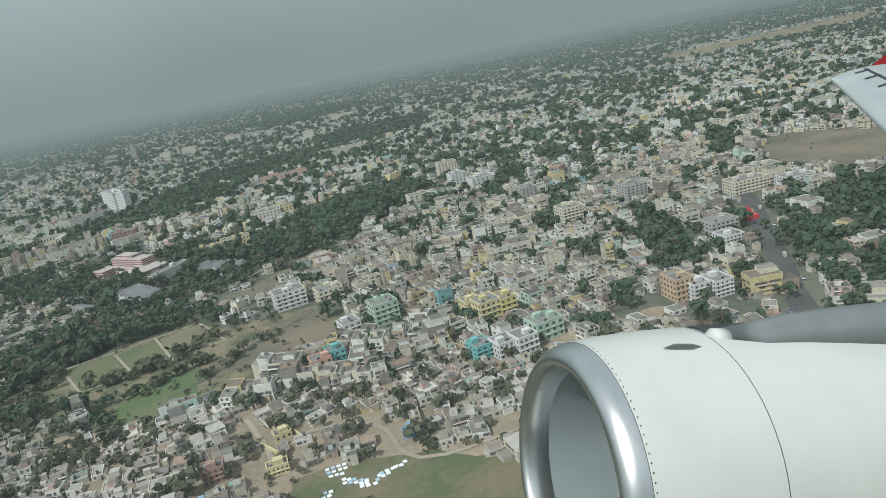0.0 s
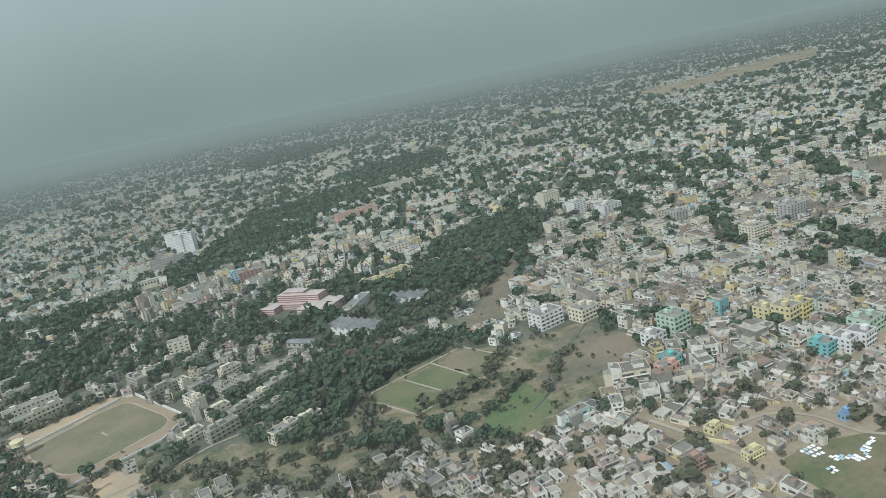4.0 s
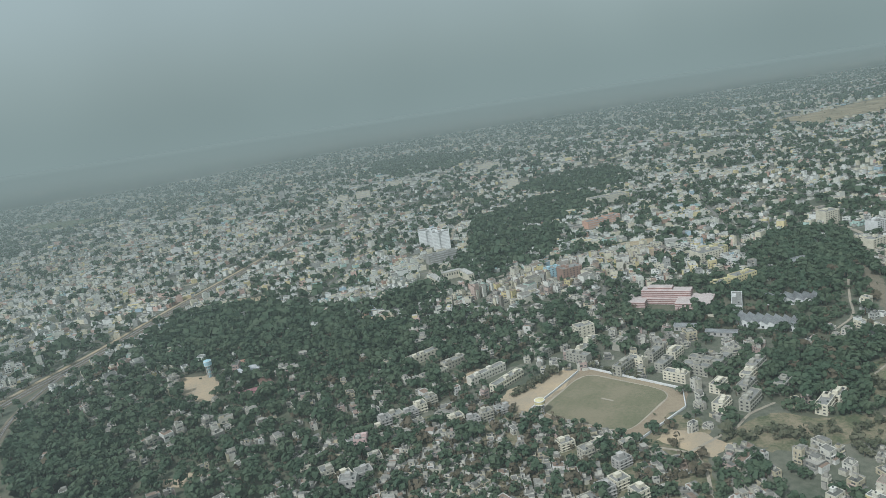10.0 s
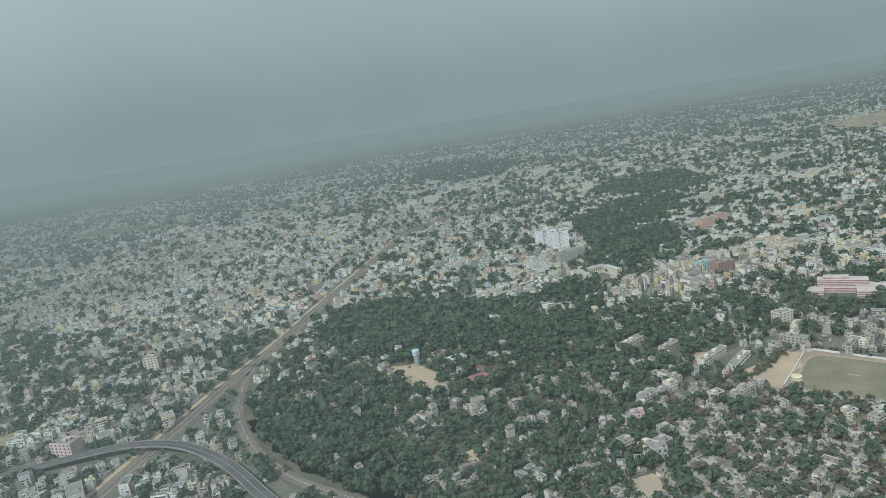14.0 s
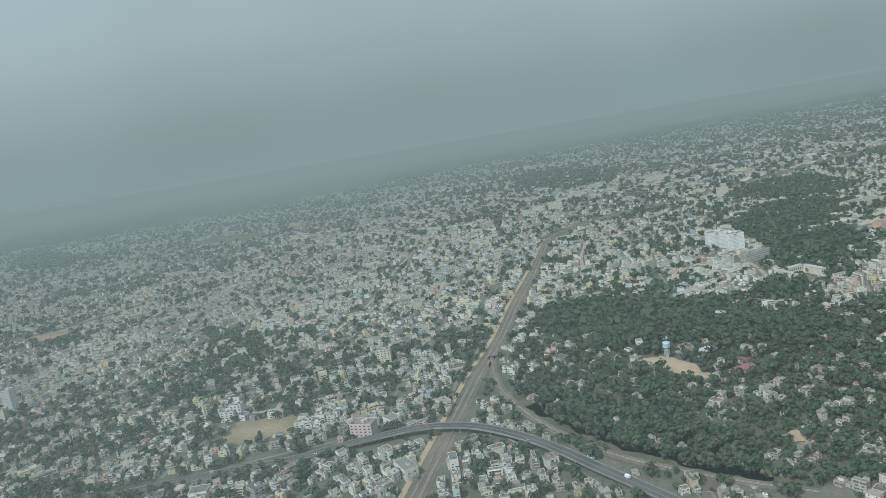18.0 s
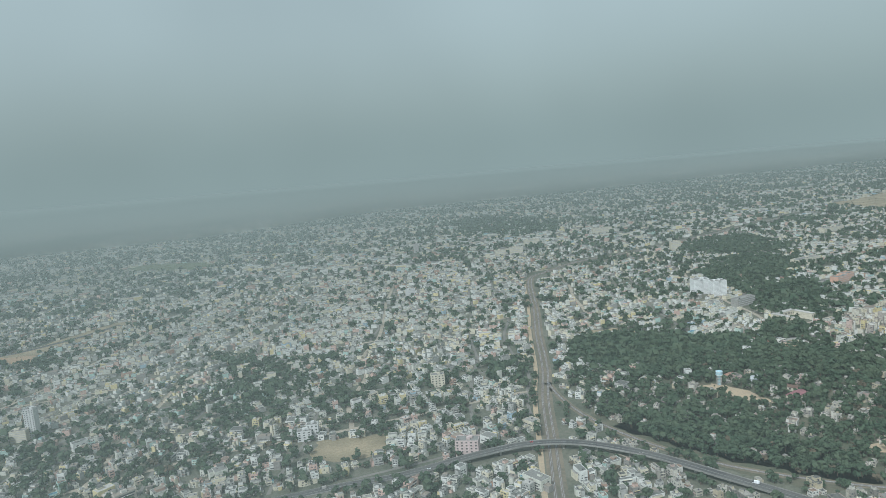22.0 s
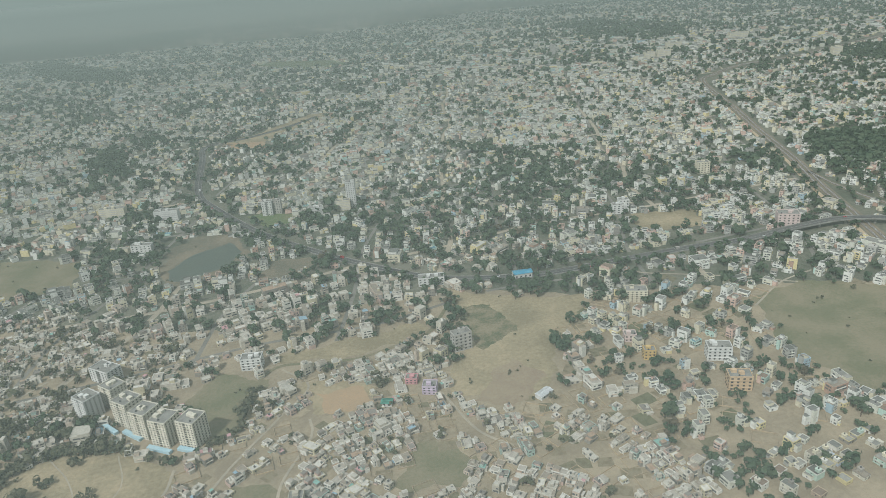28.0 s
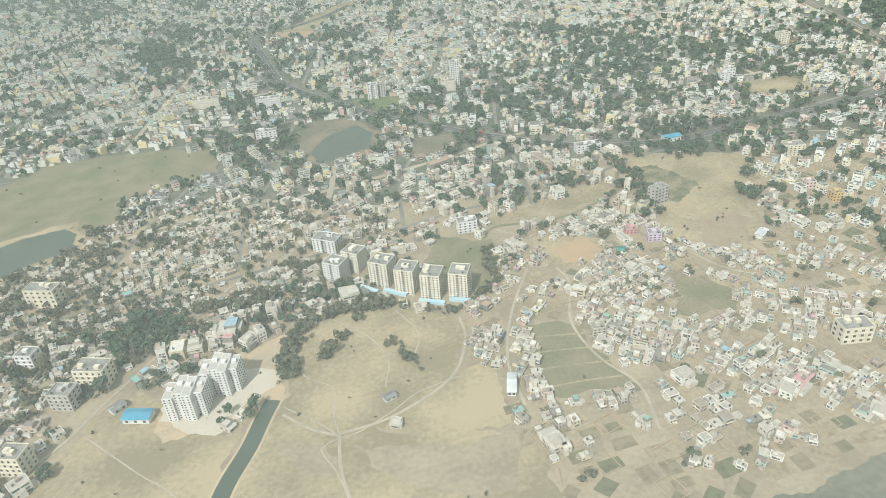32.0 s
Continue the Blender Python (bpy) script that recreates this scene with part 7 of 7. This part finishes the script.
def turned(profile, segments=64):
    """A surface of revolution about the engine's axis from (distance aft, radius)."""
    bm = bmesh.new()
    rings = []
    for s, r in profile:
        c = LIP + AXIS * s
        rings.append([bm.verts.new(c + SIDE * (r * math.cos(a)) + OVER * (r * math.sin(a))) for a in np.linspace(0, math.tau, segments, endpoint=False)])
    for a, b in zip(rings, rings[1:]):
        for i in range(segments):
            j = (i + 1) % segments
            bm.faces.new((a[i], a[j], b[j], b[i])).smooth = True
    return bm


part("inlet_lip", turned([(0.165, 1.032), (0.10, 1.013), (0.05, 0.985), (0.015, 0.945), (0.0, 0.905), (0.01, 0.87), (0.05, 0.845), (0.14, 0.825), (0.24, 0.815)]), M_LIP, airliner, "polished bare-metal inlet lip")
part("inlet_duct", turned([(0.24, 0.815), (0.5, 0.82), (1.0, 0.86)]), M_LINER, airliner)
part("fan_cowl", turned([(0.168, 1.033), (0.195, 1.037), (0.4, 1.06), (0.7, 1.078), (1.0, 1.085), (1.10, 1.085)]), M_COWL, airliner, "glossy white fan cowl")
part("cowl_seam", turned([(1.10, 1.085), (1.101, 1.08), (1.107, 1.08), (1.108, 1.085)]), M_SEAM, airliner)
part("rear_cowl", turned([(1.108, 1.085), (1.8, 1.08), (2.6, 1.05), (3.4, 0.96), (4.2, 0.80), (4.25, 0.74)]), M_COWL, airliner, "glossy white rear cowl")
part("exhaust", turned([(4.1, 0.5), (4.9, 0.42), (5.3, 0.2), (5.5, 0.02)]), M_PYLON, airliner)
spinner = turned([(0.55, 0.01), (0.7, 0.14), (1.0, 0.3)])
part("spinner", spinner, M_PYLON, airliner)
for k in range(22):
    a = k * math.tau / 22
    u, v = SIDE * math.cos(a) + OVER * math.sin(a), SIDE * math.cos(a + 0.16) + OVER * math.sin(a + 0.16)
    bm = bmesh.new()
    c0, c1 = LIP + AXIS * 0.9, LIP + AXIS * 1.0
    bm.faces.new([bm.verts.new(q) for q in (c0 + u * 0.28, c0 + u * 0.85, c1 + v * 0.85, c1 + v * 0.28)])
    bmesh.ops.solidify(bm, geom=bm.faces[:], thickness=0.01)
    part("fan_blade", bm, M_PYLON, airliner)


def loft(stations, segments=20):
    """A rounded body through stations of centre, half height and half width."""
    bm = bmesh.new()
    rings = []
    for c, hh, ww in stations:
        rings.append([bm.verts.new(Vector(c) + OVER * (hh * math.copysign(abs(math.sin(a)) ** 0.8, math.sin(a))) + SIDE * (ww * math.cos(a))) for a in np.linspace(0, math.tau, segments, endpoint=False)])
    for a, b in zip(rings, rings[1:]):
        for i in range(segments):
            j = (i + 1) % segments
            bm.faces.new((a[i], a[j], b[j], b[i])).smooth = True
    bm.faces.new(rings[0])
    bm.faces.new(rings[-1])
    return bm


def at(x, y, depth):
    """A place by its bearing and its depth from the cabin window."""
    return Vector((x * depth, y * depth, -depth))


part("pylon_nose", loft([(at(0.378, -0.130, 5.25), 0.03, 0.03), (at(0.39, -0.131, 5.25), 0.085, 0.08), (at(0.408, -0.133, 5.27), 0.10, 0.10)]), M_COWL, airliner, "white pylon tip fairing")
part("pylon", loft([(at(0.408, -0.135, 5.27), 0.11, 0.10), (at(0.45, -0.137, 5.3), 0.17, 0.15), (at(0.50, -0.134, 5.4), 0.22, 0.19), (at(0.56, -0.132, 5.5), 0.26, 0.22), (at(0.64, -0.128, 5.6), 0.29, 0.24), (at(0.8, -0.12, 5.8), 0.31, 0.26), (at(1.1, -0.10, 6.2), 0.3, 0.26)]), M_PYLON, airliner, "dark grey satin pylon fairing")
rivets = bmesh.new()
for k in range(110):
    a = k * math.tau / 110
    out = SIDE * math.cos(a) + OVER * math.sin(a)
    c, along = LIP + AXIS * 0.185 + out * 1.036, AXIS.cross(out)
    rivets.faces.new([rivets.verts.new(c + out * 0.002 + AXIS * (0.005 * e) + along * (0.005 * g)) for e, g in ((-1, -1), (1, -1), (1, 1), (-1, 1))])
bmesh.ops.solidify(rivets, geom=rivets.faces[:], thickness=0.004)
part("rivet_row", rivets, M_SEAM, airliner)
skirt = bmesh.new()  # dark fairing skirt where the pylon meets the cowl
rows = []
for k in range(15):
    s = 1.12 + 0.16 * k
    r = float(np.interp(s, [1.0, 1.8, 2.6, 3.4], [1.087, 1.082, 1.052, 0.962])) + 0.006
    reach = 0.20 + 0.22 * min(1.0, k / 4) ** 0.6
    rows.append([skirt.verts.new(LIP + AXIS * s + (SIDE * math.cos(a) + OVER * math.sin(a)) * r) for a in np.linspace(SKIRT - reach, SKIRT + 0.08, 6)])
for a, b in zip(rows, rows[1:]):
    for i in range(5):
        skirt.faces.new((a[i], a[i + 1], b[i + 1], b[i])).smooth = True
bmesh.ops.solidify(skirt, geom=skirt.faces[:], thickness=-0.01)
part("pylon_skirt", skirt, M_SKIRT, airliner, "dark blue-grey fairing skirt")
bm = bmesh.new()
base = LIP + AXIS * 0.80
n = (OVER * 0.93 - SIDE * -0.36).normalized()
tan = AXIS
rim = [base + n * 1.075 + tan * a + n.cross(tan) * b for a, b in ((-0.16, 0.0), (-0.03, 0.05), (0.10, 0.03), (0.15, -0.02), (0.05, -0.045), (-0.1, -0.02))]
f = bm.faces.new([bm.verts.new(q + n * 0.012) for q in rim])
bmesh.ops.solidify(bm, geom=bm.faces[:], thickness=0.02)
part("strake", bm, M_PYLON, airliner, "small dark strake panel on the cowl")

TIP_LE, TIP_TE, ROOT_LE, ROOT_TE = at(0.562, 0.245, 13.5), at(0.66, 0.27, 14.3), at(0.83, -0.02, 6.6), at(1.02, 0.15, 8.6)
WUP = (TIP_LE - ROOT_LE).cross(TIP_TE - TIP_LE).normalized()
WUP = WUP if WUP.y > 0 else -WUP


def wing_point(span, chord, lift_by=0.0):
    return (TIP_LE.lerp(ROOT_LE, span)).lerp(TIP_TE.lerp(ROOT_TE, span), chord) + WUP * lift_by


bm = bmesh.new()
rings = []
for k in range(13):
    s = k / 12
    t = 0.10 + 0.22 * s
    prof = [(0.0, 0.0), (0.02, 0.35), (0.08, 0.62), (0.25, 0.95), (0.5, 0.9), (0.8, 0.45), (1.0, 0.02), (0.7, -0.3), (0.3, -0.6), (0.06, -0.4)]
    rings.append([bm.verts.new(wing_point(s, c, h * t)) for c, h in prof])
for a, b in zip(rings, rings[1:]):
    for i in range(10):
        j = (i + 1) % 10
        bm.faces.new((a[i], a[j], b[j], b[i])).smooth = True
bm.faces.new(rings[0])
bm.faces.new(rings[-1])
wing = part("wing", bm, M_WING, airliner, "pale grey swept wing with dark slot lines")
for chord, wide in ((0.44, 0.02), (0.80, 0.012)):
    bm = bmesh.new()
    v = [wing_point(s, chord + c, (0.105 + 0.225 * s) * (0.95 if chord < 0.6 else 0.47)) for s, c in ((0.02, -wide), (0.98, -wide), (0.98, wide), (0.02, wide))]
    bm.faces.new([bm.verts.new(q) for q in v])
    bmesh.ops.solidify(bm, geom=bm.faces[:], thickness=0.015)
    part("slot", bm, M_SEAM, wing)
for s in (0.04, 0.12, 0.22, 0.34, 0.48, 0.64, 0.82):
    bm = bmesh.new()
    v = [wing_point(s + e, c, (0.11 + 0.225 * s) * 0.97) for e, c in ((0.0, 0.26), (0.012, 0.26), (0.012, 0.46), (0.0, 0.46))]
    bm.faces.new([bm.verts.new(q) for q in v])
    bmesh.ops.solidify(bm, geom=bm.faces[:], thickness=0.02)
    part("slat_mark", bm, M_SEAM, wing)
bm = bmesh.new()
v = [wing_point(0.0, 0.45), wing_point(0.0, 1.0), wing_point(-0.02, 1.10, 0.30), wing_point(-0.02, 0.98, 0.32)]
bm.faces.new([bm.verts.new(q) for q in v])
bmesh.ops.solidify(bm, geom=bm.faces[:], thickness=0.06)
part("wingtip_fence", bm, M_RED, wing, "red wingtip fence")
